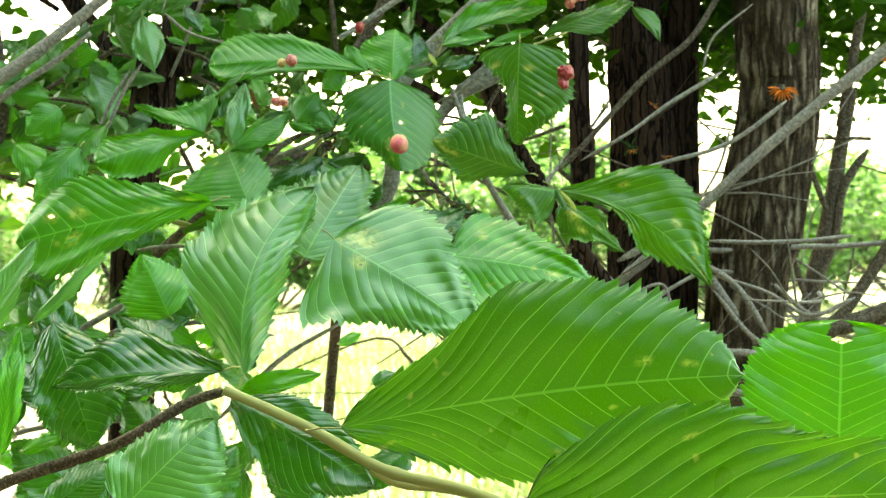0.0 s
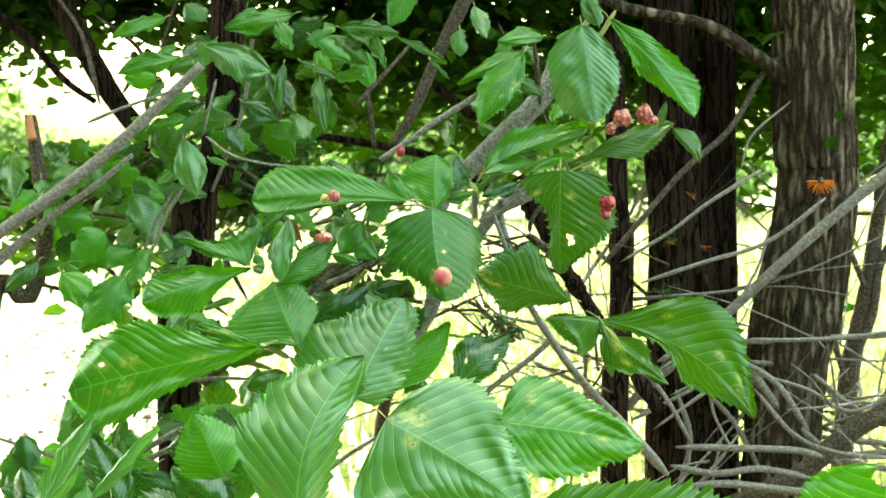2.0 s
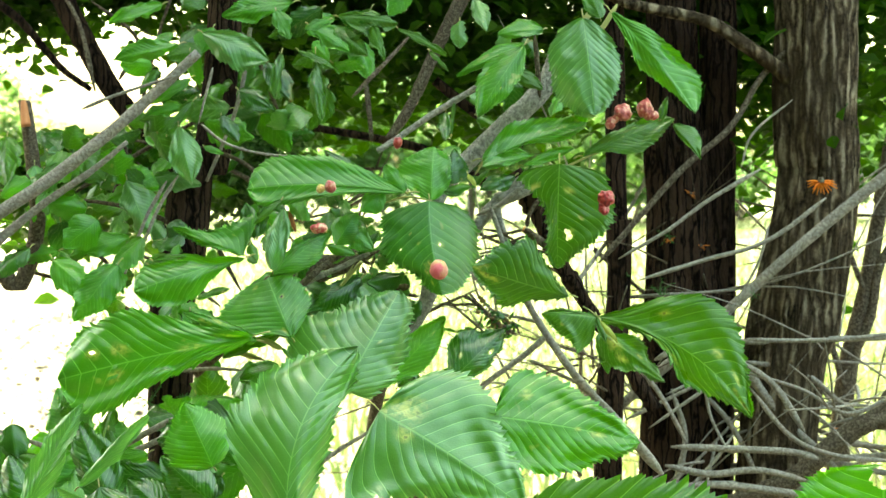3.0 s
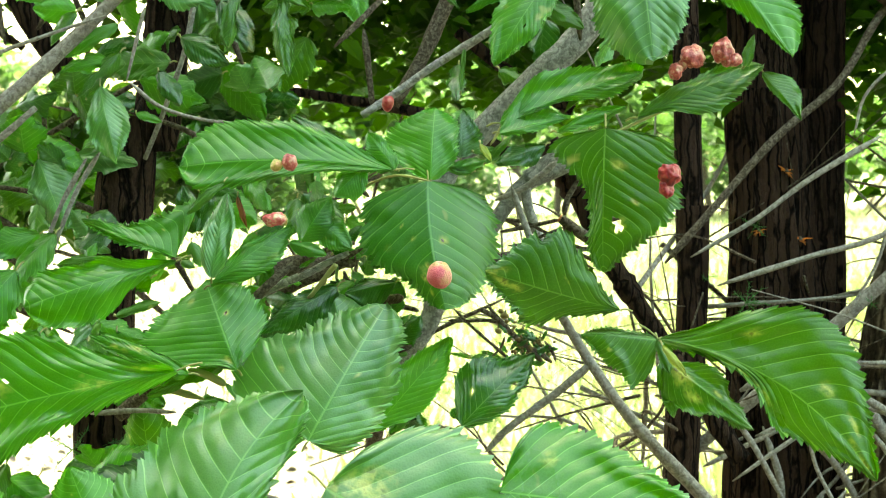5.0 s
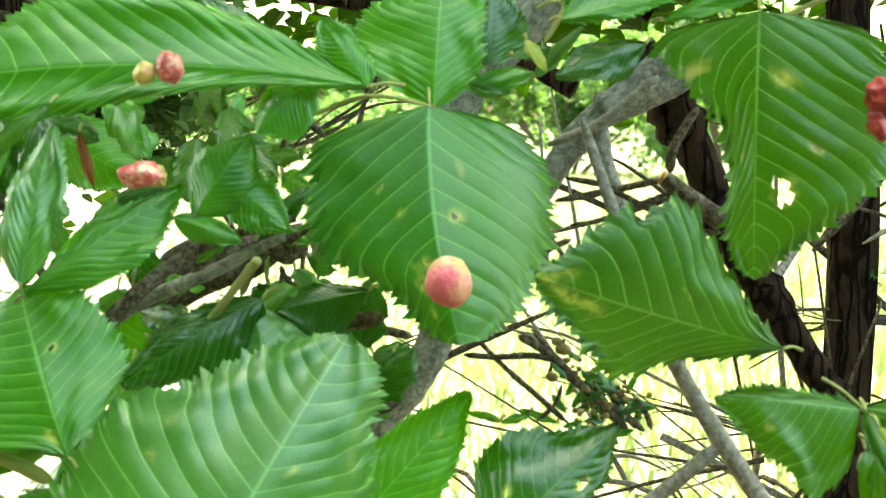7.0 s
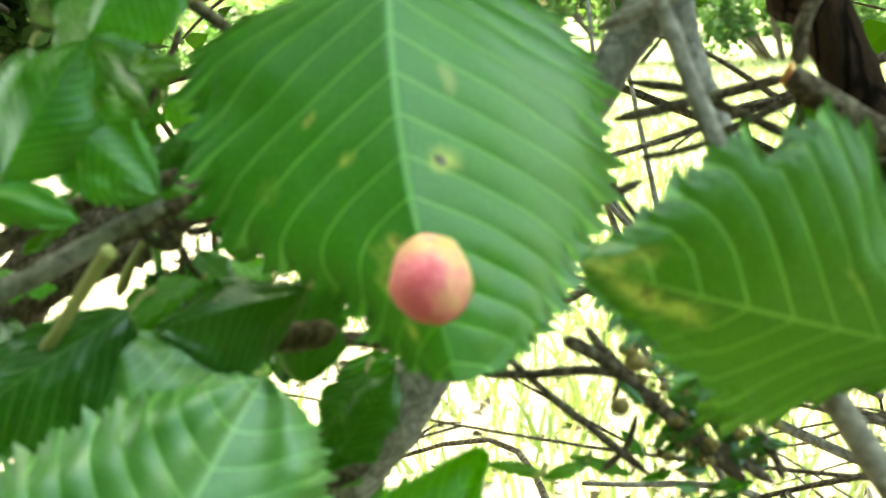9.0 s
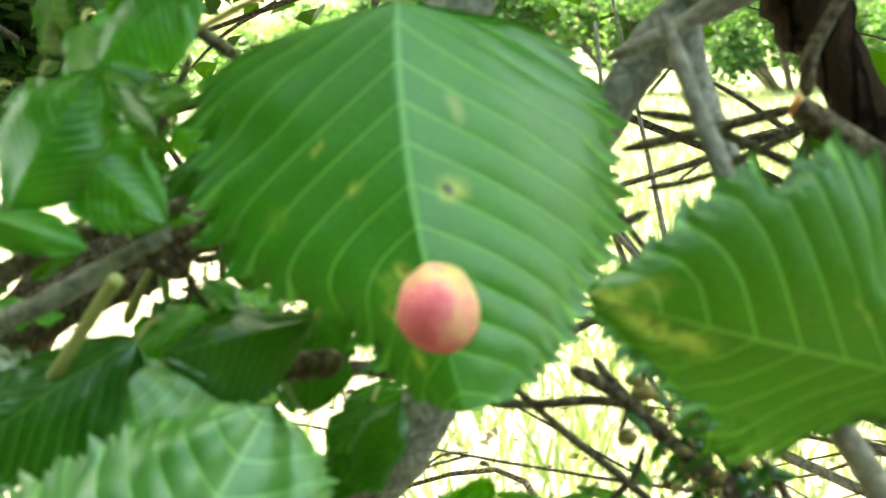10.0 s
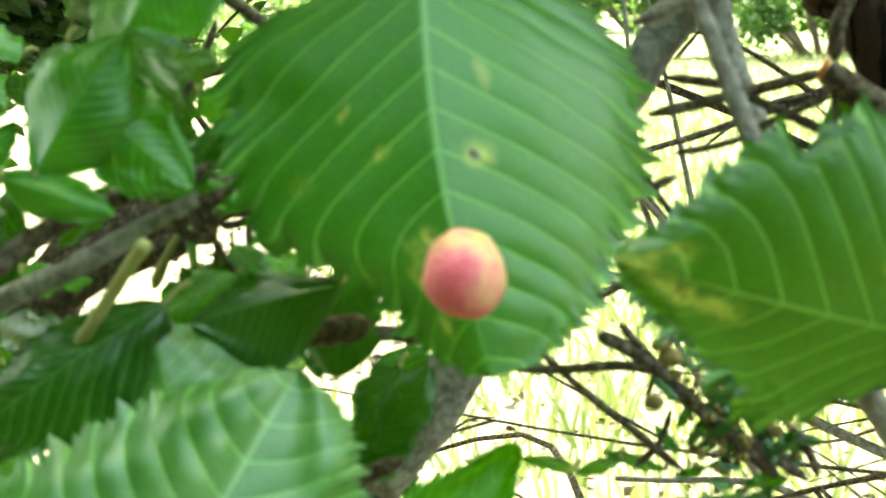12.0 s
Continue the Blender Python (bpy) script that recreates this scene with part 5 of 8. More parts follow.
leaf(elm, (-0.0414, 0.7906, 1.2180), (-0.0689, 0.7960, 1.2148), 0.0096, 0.0101, LEAF_SHEEN, rows=72, veins=7.0, face=(-0.28, -1, 0.41), ragged=0.68, twist=0)
leaf(elm, (-0.0685, 0.8336, 1.2072), (-0.0535, 0.8158, 1.2231), 0.0093, 0.0097, LEAF_SHADED, rows=72, veins=7.0, face=(0.26, -1, 0.61), ragged=0.87, twist=0)
leaf(elm, (-0.0501, 0.8240, 1.1819), (-0.0521, 0.8100, 1.1615), 0.0075, 0.0079, LEAF_SHADED, rows=72, veins=7.0, face=(0.07, -1, 0.58), ragged=0.93, twist=0)
leaf(elm, (-0.1538, 0.8206, 1.1813), (-0.1358, 0.8460, 1.1862), 0.0074, 0.0075, LEAF, rows=72, veins=7.0, face=(-0.44, -1, 0.63), ragged=0.76, twist=0)
leaf(elm, (-0.1354, 0.7881, 1.1614), (-0.1264, 0.7791, 1.1282), 0.0125, 0.0106, LEAF_SHEEN, rows=72, veins=7.0, face=(0.14, -1, 0.21), ragged=0.62, twist=0)
leaf(elm, (-0.0717, 0.8225, 1.1674), (-0.1036, 0.8242, 1.1469), 0.0129, 0.0117, LEAF_SHADED, rows=72, veins=7.0, face=(-0.26, -1, 0.70), ragged=0.53, twist=0)
leaf(elm, (-0.1395, 0.8286, 1.2135), (-0.1404, 0.8223, 1.1792), 0.0094, 0.0086, LEAF_SHADED, rows=72, veins=7.0, face=(-0.31, -1, 0.45), ragged=0.86, twist=0)
leaf(elm, (-0.0683, 0.7923, 1.1926), (-0.0917, 0.7806, 1.1804), 0.0076, 0.0068, LEAF, rows=72, veins=7.0, face=(-0.15, -1, 0.45), ragged=0.93, twist=0)
leaf(elm, (-0.0662, 0.8391, 1.1549), (-0.0621, 0.8146, 1.1737), 0.0110, 0.0104, LEAF, rows=72, veins=7.0, face=(0.44, -1, 0.18), ragged=0.68, twist=0)
leaf(elm, (-0.0604, 0.7949, 1.1979), (-0.0559, 0.7833, 1.2140), 0.0112, 0.0103, LEAF_SHADED, rows=72, veins=7.0, face=(-0.32, -1, 0.17), ragged=0.8, twist=0)
leaf(elm, (-0.1466, 0.8090, 1.1893), (-0.1445, 0.8190, 1.1528), 0.0134, 0.0132, LEAF, rows=72, veins=7.0, face=(-0.19, -1, 0.34), ragged=0.92, twist=0)
leaf(elm, (-0.1471, 0.8219, 1.1406), (-0.1458, 0.8228, 1.1551), 0.0084, 0.0077, LEAF, rows=72, veins=7.0, face=(0.05, -1, 0.40), ragged=0.93, twist=0)
leaf(elm, (-0.1373, 0.8385, 1.1583), (-0.1651, 0.8678, 1.1423), 0.0066, 0.0058, LEAF_SHADED, rows=72, veins=7.0, face=(0.26, -1, 0.46), ragged=0.84, twist=0)
leaf(elm, (-0.0840, 0.8125, 1.1914), (-0.0802, 0.7907, 1.2041), 0.0066, 0.0062, LEAF_SHADED, rows=72, veins=7.0, face=(-0.49, -1, 0.44), ragged=0.61, twist=0)
leaf(elm, (-0.0620, 0.8209, 1.1715), (-0.0400, 0.8065, 1.1843), 0.0099, 0.0103, LEAF, rows=72, veins=7.0, face=(0.56, -1, 0.42), ragged=0.83, twist=0)
leaf(elm, (-0.1001, 0.8252, 1.1706), (-0.0797, 0.8518, 1.1582), 0.0081, 0.0069, LEAF, rows=72, veins=7.0, face=(-0.10, -1, 0.41), ragged=0.48, twist=0)
leaf(elm, (-0.0700, 0.7965, 1.1992), (-0.0558, 0.7928, 1.1818), 0.0061, 0.0059, LEAF_SHEEN, rows=72, veins=7.0, face=(0.11, -1, 0.58), ragged=0.77, twist=0)
leaf(elm, (-0.0531, 0.8052, 1.1464), (-0.0301, 0.7906, 1.1400), 0.0062, 0.0061, LEAF_SHEEN, rows=72, veins=7.0, face=(-0.05, -1, 0.27), ragged=0.45, twist=0)
leaf(elm, (-0.0682, 0.8104, 1.1687), (-0.0840, 0.8038, 1.1744), 0.0075, 0.0063, LEAF, rows=72, veins=7.0, face=(-0.22, -1, 0.23), ragged=0.63, twist=0)
leaf(elm, (-0.1575, 0.7915, 1.1458), (-0.1608, 0.8145, 1.1577), 0.0081, 0.0073, LEAF, rows=72, veins=7.0, face=(-0.16, -1, 0.15), ragged=0.91, twist=0)
leaf(elm, (-0.2718, 0.8197, 1.1474), (-0.2552, 0.7936, 1.1622), 0.0091, 0.0078, LEAF, rows=72, veins=7.0, face=(-0.17, -1, 0.44), ragged=0.48, twist=0)
leaf(elm, (-0.2507, 0.8406, 1.1229), (-0.2781, 0.8210, 1.1029), 0.0128, 0.0117, LEAF_SHADED, rows=72, veins=7.0, face=(0.25, -1, 0.41), ragged=0.89, twist=0)
leaf(elm, (-0.1941, 0.8252, 1.1457), (-0.1620, 0.8076, 1.1514), 0.0091, 0.0076, LEAF_SHADED, rows=72, veins=7.0, face=(0.32, -1, 0.61), ragged=0.75, twist=0)
leaf(elm, (-0.2473, 0.8094, 1.1356), (-0.2856, 0.8295, 1.1410), 0.0150, 0.0148, LEAF_SHEEN, rows=72, veins=7.0, face=(-0.32, -1, 0.52), ragged=0.59, twist=0)
leaf(elm, (-0.2330, 0.8260, 1.1517), (-0.2173, 0.8452, 1.1318), 0.0080, 0.0085, LEAF_SHADED, rows=72, veins=7.0, face=(0.30, -1, 0.46), ragged=0.82, twist=0)
leaf(elm, (-0.2495, 0.8202, 1.1534), (-0.2411, 0.8389, 1.1253), 0.0076, 0.0061, LEAF_SHADED, rows=72, veins=7.0, face=(-0.32, -1, 0.37), ragged=0.67, twist=0)
leaf(elm, (-0.2164, 0.8176, 1.1355), (-0.1867, 0.8455, 1.1347), 0.0130, 0.0124, LEAF, rows=72, veins=7.0, face=(0.53, -1, 0.43), ragged=0.42, twist=0)
leaf(elm, (-0.2620, 0.7999, 1.1126), (-0.2512, 0.7772, 1.1279), 0.0063, 0.0066, LEAF, rows=72, veins=7.0, face=(0.34, -1, 0.69), ragged=0.65, twist=0)
leaf(elm, (-0.2619, 0.8158, 1.1625), (-0.2809, 0.7974, 1.1413), 0.0081, 0.0069, LEAF_SHEEN, rows=72, veins=7.0, face=(-0.25, -1, 0.47), ragged=0.56, twist=0)
leaf(elm, (-0.1843, 0.7896, 1.1647), (-0.1492, 0.7826, 1.1610), 0.0103, 0.0101, LEAF_SHADED, rows=72, veins=7.0, face=(-0.05, -1, 0.58), ragged=0.85, twist=0)
leaf(elm, (-0.2686, 0.8244, 1.1584), (-0.2271, 0.8219, 1.1478), 0.0119, 0.0105, LEAF, rows=72, veins=7.0, face=(-0.47, -1, 0.68), ragged=0.92, twist=0)
leaf(elm, (-0.2666, 0.7881, 1.1307), (-0.2918, 0.7943, 1.0986), 0.0117, 0.0114, LEAF_SHEEN, rows=72, veins=7.0, face=(-0.10, -1, 0.63), ragged=0.53, twist=0)
leaf(elm, (-0.2902, 0.8260, 1.1412), (-0.3246, 0.8123, 1.1461), 0.0151, 0.0165, LEAF, rows=72, veins=7.0, face=(0.28, -1, 0.28), ragged=0.76, twist=0)
leaf(elm, (-0.1650, 0.8137, 1.1567), (-0.2056, 0.8363, 1.1485), 0.0139, 0.0142, LEAF_SHADED, rows=72, veins=7.0, face=(-0.38, -1, 0.22), ragged=0.44, twist=0)
leaf(elm, (-0.2727, 0.8272, 1.1217), (-0.2675, 0.8131, 1.0971), 0.0069, 0.0069, LEAF, rows=72, veins=7.0, face=(0.06, -1, 0.25), ragged=0.66, twist=0)
leaf(elm, (-0.2603, 0.8319, 1.1526), (-0.2950, 0.8597, 1.1392), 0.0094, 0.0083, LEAF_SHADED, rows=72, veins=7.0, face=(-0.59, -1, 0.50), ragged=0.8, twist=0)
leaf(elm, (-0.3322, 0.8728, 1.2872), (-0.3327, 0.8617, 1.3162), 0.0188, 0.0189, LEAF, rows=72, veins=7.0, face=(0.01, -1, 0.68), ragged=0.56, twist=0)
leaf(elm, (-0.3675, 0.9098, 1.2380), (-0.4028, 0.9025, 1.2451), 0.0117, 0.0118, LEAF_SHEEN, rows=72, veins=7.0, face=(-0.09, -1, 0.66), ragged=0.51, twist=0)
leaf(elm, (-0.2909, 0.8696, 1.3322), (-0.2964, 0.8818, 1.3590), 0.0179, 0.0178, LEAF_YOUNG, rows=72, veins=7.0, face=(-0.13, -1, 0.36), ragged=0.82, twist=0)
leaf(elm, (-0.2464, 0.8920, 1.3638), (-0.2199, 0.8801, 1.3789), 0.0116, 0.0117, LEAF, rows=72, veins=7.0, face=(-0.06, -1, 0.44), ragged=0.62, twist=0)
leaf(elm, (-0.3055, 0.9132, 1.3503), (-0.2798, 0.8933, 1.3013), 0.0170, 0.0183, LEAF_YOUNG, rows=72, veins=7.0, face=(-0.27, -1, 0.20), ragged=0.93, twist=0)
leaf(elm, (-0.3042, 0.9132, 1.2840), (-0.2480, 0.8880, 1.2787), 0.0140, 0.0127, LEAF_SHEEN, rows=72, veins=7.0, face=(-0.31, -1, 0.62), ragged=0.47, twist=0)
leaf(elm, (-0.3693, 0.9075, 1.3026), (-0.3401, 0.9209, 1.3249), 0.0163, 0.0156, LEAF_YOUNG, rows=72, veins=7.0, face=(-0.24, -1, 0.51), ragged=0.6, twist=0)
leaf(elm, (-0.3062, 0.8939, 1.2740), (-0.3216, 0.8723, 1.2935), 0.0128, 0.0122, LEAF_YOUNG, rows=72, veins=7.0, face=(0.23, -1, 0.56), ragged=0.62, twist=0)
leaf(elm, (-0.4174, 0.8816, 1.2969), (-0.4015, 0.8729, 1.2472), 0.0154, 0.0165, LEAF_SHEEN, rows=72, veins=7.0, face=(0.77, -1, 0.31), ragged=0.66, twist=0)
leaf(elm, (-0.4121, 0.9099, 1.2941), (-0.3760, 0.9249, 1.3001), 0.0176, 0.0186, LEAF_YOUNG, rows=72, veins=7.0, face=(-0.24, -1, 0.25), ragged=0.67, twist=0)
leaf(elm, (-0.3857, 0.8773, 1.2991), (-0.4197, 0.8604, 1.2665), 0.0137, 0.0147, LEAF_YOUNG, rows=72, veins=7.0, face=(-0.17, -1, 0.30), ragged=0.52, twist=0)
leaf(elm, (-0.2151, 0.8574, 1.3552), (-0.2691, 0.8734, 1.3530), 0.0175, 0.0149, LEAF_YOUNG, rows=72, veins=7.0, face=(0.26, -1, 0.42), ragged=0.4, twist=0)
leaf(elm, (-0.1151, 0.9363, 1.4057), (-0.0826, 0.9165, 1.4006), 0.0102, 0.0106, LEAF, rows=72, veins=7.0, face=(0.07, -1, 0.64), ragged=0.66, twist=0)
leaf(elm, (-0.2736, 0.9707, 1.3672), (-0.2349, 0.9770, 1.3607), 0.0155, 0.0132, LEAF_YOUNG, rows=72, veins=7.0, face=(-0.20, -1, 0.67), ragged=0.77, twist=0)
leaf(elm, (-0.1166, 0.8972, 1.4063), (-0.1336, 0.8794, 1.4239), 0.0146, 0.0151, LEAF, rows=72, veins=7.0, face=(0.26, -1, 0.32), ragged=0.49, twist=0)
leaf(elm, (-0.3333, 0.9466, 1.3413), (-0.3042, 0.9493, 1.3526), 0.0109, 0.0117, LEAF_YOUNG, rows=72, veins=7.0, face=(-0.11, -1, 0.33), ragged=0.59, twist=0)
leaf(elm, (-0.1080, 0.9665, 1.4193), (-0.1632, 0.9844, 1.4068), 0.0173, 0.0154, LEAF_YOUNG, rows=72, veins=7.0, face=(0.32, -1, 0.34), ragged=0.88, twist=0)
leaf(elm, (-0.1228, 0.9395, 1.4457), (-0.0787, 0.9123, 1.4134), 0.0147, 0.0140, LEAF_YOUNG, rows=72, veins=7.0, face=(-0.10, -1, 0.52), ragged=0.45, twist=0)
leaf(elm, (-0.2046, 0.9399, 1.4261), (-0.2394, 0.9131, 1.4148), 0.0131, 0.0129, LEAF, rows=72, veins=7.0, face=(0.30, -1, 0.14), ragged=0.61, twist=0)
leaf(elm, (-0.2518, 0.9281, 1.4620), (-0.2732, 0.9343, 1.4809), 0.0144, 0.0156, LEAF_YOUNG, rows=72, veins=7.0, face=(0.05, -1, 0.52), ragged=0.58, twist=0)
leaf(elm, (-0.1674, 0.8937, 1.4035), (-0.2007, 0.8869, 1.3661), 0.0143, 0.0127, LEAF_YOUNG, rows=72, veins=7.0, face=(0.15, -1, 0.59), ragged=0.85, twist=0)
leaf(elm, (-0.2116, 0.9688, 1.4806), (-0.2236, 0.9878, 1.4382), 0.0135, 0.0131, LEAF_YOUNG, rows=72, veins=7.0, face=(-0.51, -1, 0.46), ragged=0.69, twist=0)
leaf(elm, (-0.2128, 0.9728, 1.4116), (-0.1738, 0.9790, 1.3716), 0.0198, 0.0180, LEAF_SHEEN, rows=72, veins=7.0, face=(0.04, -1, 0.14), ragged=0.83, twist=0)
leaf(elm, (-0.1468, 0.9116, 1.3370), (-0.1627, 0.9386, 1.3635), 0.0182, 0.0166, LEAF_SHEEN, rows=72, veins=7.0, face=(-0.01, -1, 0.57), ragged=0.44, twist=0)
leaf(elm, (-0.1216, 0.9528, 1.3804), (-0.1426, 0.9457, 1.3364), 0.0161, 0.0172, LEAF_YOUNG, rows=72, veins=7.0, face=(-0.17, -1, 0.32), ragged=0.55, twist=0)
leaf(elm, (-0.2563, 0.9525, 1.3711), (-0.2213, 0.9282, 1.3845), 0.0181, 0.0180, LEAF_YOUNG, rows=72, veins=7.0, face=(-0.13, -1, 0.51), ragged=0.95, twist=0)
leaf(elm, (-0.2452, 0.8895, 1.3442), (-0.1931, 0.8823, 1.3261), 0.0196, 0.0175, LEAF, rows=72, veins=7.0, face=(-0.03, -1, 0.12), ragged=0.81, twist=0)
leaf(elm, (-0.1767, 0.9679, 1.4638), (-0.2056, 0.9919, 1.4772), 0.0106, 0.0103, LEAF_YOUNG, rows=72, veins=7.0, face=(-0.11, -1, 0.59), ragged=0.79, twist=0)
leaf(elm, (-0.1529, 0.9691, 1.4494), (-0.1185, 0.9966, 1.4592), 0.0154, 0.0157, LEAF, rows=72, veins=7.0, face=(0.35, -1, 0.62), ragged=0.56, twist=0)
leaf(elm, (-0.1531, 0.9580, 1.4485), (-0.1880, 0.9752, 1.4360), 0.0104, 0.0098, LEAF_YOUNG, rows=72, veins=7.0, face=(0.04, -1, 0.41), ragged=0.92, twist=0)
leaf(elm, (-0.1657, 0.9254, 1.3364), (-0.1731, 0.9113, 1.3557), 0.0147, 0.0158, LEAF_SHEEN, rows=72, veins=7.0, face=(-0.03, -1, 0.25), ragged=0.74, twist=0)
leaf(elm, (-0.0987, 0.9230, 1.4184), (-0.1250, 0.9165, 1.4339), 0.0165, 0.0134, LEAF_YOUNG, rows=72, veins=7.0, face=(0.25, -1, 0.51), ragged=0.8, twist=0)
leaf(elm, (-0.2682, 0.8716, 1.2023), (-0.2993, 0.8441, 1.1977), 0.0114, 0.0106, LEAF_YOUNG, rows=72, veins=7.0, face=(0.49, -1, 0.49), ragged=0.53, twist=0)
leaf(elm, (-0.3607, 0.9042, 1.1740), (-0.3165, 0.8784, 1.1871), 0.0166, 0.0166, LEAF_YOUNG, rows=72, veins=7.0, face=(-0.21, -1, 0.26), ragged=0.88, twist=0)
leaf(elm, (-0.3931, 0.9360, 1.1991), (-0.4033, 0.9187, 1.1671), 0.0111, 0.0115, LEAF_YOUNG, rows=72, veins=7.0, face=(0.08, -1, 0.58), ragged=0.68, twist=0)
leaf(elm, (-0.3381, 0.8789, 1.2918), (-0.2918, 0.9052, 1.2751), 0.0193, 0.0176, LEAF, rows=72, veins=7.0, face=(-0.25, -1, 0.43), ragged=0.53, twist=0)
leaf(elm, (-0.2856, 0.8894, 1.2225), (-0.3037, 0.9018, 1.2416), 0.0142, 0.0118, LEAF_SHEEN, rows=72, veins=7.0, face=(0.06, -1, 0.33), ragged=0.84, twist=0)
leaf(elm, (-0.4249, 0.9405, 1.2665), (-0.4197, 0.9710, 1.2865), 0.0138, 0.0149, LEAF, rows=72, veins=7.0, face=(0.29, -1, 0.19), ragged=0.79, twist=0)
leaf(elm, (-0.2711, 0.9650, 1.2643), (-0.3062, 0.9351, 1.2653), 0.0132, 0.0121, LEAF, rows=72, veins=7.0, face=(-0.13, -1, 0.48), ragged=0.91, twist=0)
leaf(elm, (-0.2508, 0.9520, 1.2766), (-0.2130, 0.9261, 1.2703), 0.0102, 0.0094, LEAF_YOUNG, rows=72, veins=7.0, face=(-0.16, -1, 0.18), ragged=0.69, twist=0)
leaf(elm, (-0.4127, 0.9549, 1.2497), (-0.4378, 0.9284, 1.2507), 0.0101, 0.0095, LEAF_YOUNG, rows=72, veins=7.0, face=(0.01, -1, 0.22), ragged=0.59, twist=0)
leaf(elm, (-0.2476, 0.9322, 1.1858), (-0.2911, 0.9492, 1.1703), 0.0157, 0.0141, LEAF, rows=72, veins=7.0, face=(-0.32, -1, 0.54), ragged=0.68, twist=0)
leaf(elm, (-0.2962, 0.8819, 1.2192), (-0.2620, 0.8545, 1.2121), 0.0090, 0.0078, LEAF_SHEEN, rows=72, veins=7.0, face=(0.55, -1, 0.46), ragged=0.89, twist=0)
leaf(elm, (-0.3889, 0.9479, 1.2703), (-0.4322, 0.9589, 1.2395), 0.0183, 0.0167, LEAF_YOUNG, rows=72, veins=7.0, face=(0.33, -1, 0.24), ragged=0.88, twist=0)
leaf(elm, (-0.3460, 0.9162, 1.2132), (-0.3829, 0.9179, 1.2102), 0.0103, 0.0084, LEAF_SHEEN, rows=72, veins=7.0, face=(-0.11, -1, 0.60), ragged=0.41, twist=0)
leaf(elm, (-0.3342, 0.9210, 1.2508), (-0.3742, 0.9283, 1.2606), 0.0162, 0.0154, LEAF_YOUNG, rows=72, veins=7.0, face=(0.27, -1, 0.50), ragged=0.51, twist=0)
leaf(elm, (-0.4469, 0.8882, 1.3264), (-0.4396, 0.8598, 1.2750), 0.0178, 0.0155, LEAF_YOUNG, rows=72, veins=7.0, face=(-0.29, -1, 0.51), ragged=0.68, twist=0)
leaf(elm, (-0.3432, 0.9610, 1.2558), (-0.3469, 0.9441, 1.2124), 0.0126, 0.0128, LEAF_SHEEN, rows=72, veins=7.0, face=(-0.31, -1, 0.16), ragged=0.91, twist=0)
leaf(elm, (-0.3452, 0.8920, 1.3220), (-0.3069, 0.8779, 1.3325), 0.0154, 0.0128, LEAF_SHADED, rows=72, veins=7.0, face=(0.53, -1, 0.38), ragged=0.91, twist=0)
leaf(elm, (-0.4151, 0.9929, 1.3126), (-0.4449, 1.0201, 1.3355), 0.0191, 0.0157, LEAF_SHADED, rows=72, veins=7.0, face=(-0.09, -1, 0.62), ragged=0.62, twist=0)
leaf(elm, (-0.4028, 0.9096, 1.2280), (-0.4195, 0.8817, 1.2478), 0.0127, 0.0130, LEAF, rows=72, veins=7.0, face=(0.03, -1, 0.46), ragged=0.63, twist=0)
leaf(elm, (-0.4025, 0.9716, 1.3150), (-0.3939, 0.9750, 1.3410), 0.0169, 0.0171, LEAF_YOUNG, rows=72, veins=7.0, face=(0.17, -1, 0.64), ragged=0.56, twist=0)
leaf(elm, (-0.4167, 0.9745, 1.2033), (-0.3753, 0.9495, 1.2058), 0.0143, 0.0155, LEAF_YOUNG, rows=72, veins=7.0, face=(0.00, -1, 0.37), ragged=0.78, twist=0)
leaf(elm, (-0.3687, 0.9798, 1.2767), (-0.3843, 0.9933, 1.2262), 0.0138, 0.0128, LEAF_YOUNG, rows=72, veins=7.0, face=(-0.01, -1, 0.68), ragged=0.53, twist=0)
leaf(elm, (-0.3611, 0.9864, 1.2949), (-0.3732, 0.9935, 1.3100), 0.0109, 0.0113, LEAF, rows=72, veins=7.0, face=(0.35, -1, 0.67), ragged=0.48, twist=0)
leaf(elm, (-0.3819, 0.9896, 1.3222), (-0.3515, 1.0096, 1.2889), 0.0145, 0.0151, LEAF_SHADED, rows=72, veins=7.0, face=(-0.19, -1, 0.57), ragged=0.56, twist=0)
leaf(elm, (-0.4243, 0.9740, 1.3124), (-0.3972, 0.9868, 1.3039), 0.0116, 0.0094, LEAF_SHADED, rows=72, veins=7.0, face=(0.15, -1, 0.40), ragged=0.67, twist=0)
leaf(elm, (-0.3431, 0.8947, 1.3042), (-0.3393, 0.8773, 1.3211), 0.0122, 0.0101, LEAF_YOUNG, rows=72, veins=7.0, face=(0.13, -1, 0.11), ragged=0.47, twist=0)
leaf(elm, (-0.3263, 0.8776, 1.0339), (-0.3514, 0.8660, 1.0023), 0.0140, 0.0140, LEAF, rows=72, veins=7.0, face=(0.45, -1, 0.13), ragged=0.87, twist=0)
leaf(elm, (-0.4377, 0.7998, 0.9771), (-0.4147, 0.7968, 0.9997), 0.0141, 0.0149, LEAF, rows=72, veins=7.0, face=(-0.01, -1, 0.17), ragged=0.5, twist=0)
leaf(elm, (-0.3346, 0.8659, 0.9893), (-0.3677, 0.8710, 0.9867), 0.0095, 0.0089, LEAF_SHADED, rows=72, veins=7.0, face=(0.09, -1, 0.63), ragged=0.65, twist=0)
leaf(elm, (-0.3947, 0.8520, 0.9900), (-0.4179, 0.8304, 0.9767), 0.0114, 0.0124, LEAF_SHADED, rows=72, veins=7.0, face=(-0.00, -1, 0.60), ragged=0.45, twist=0)
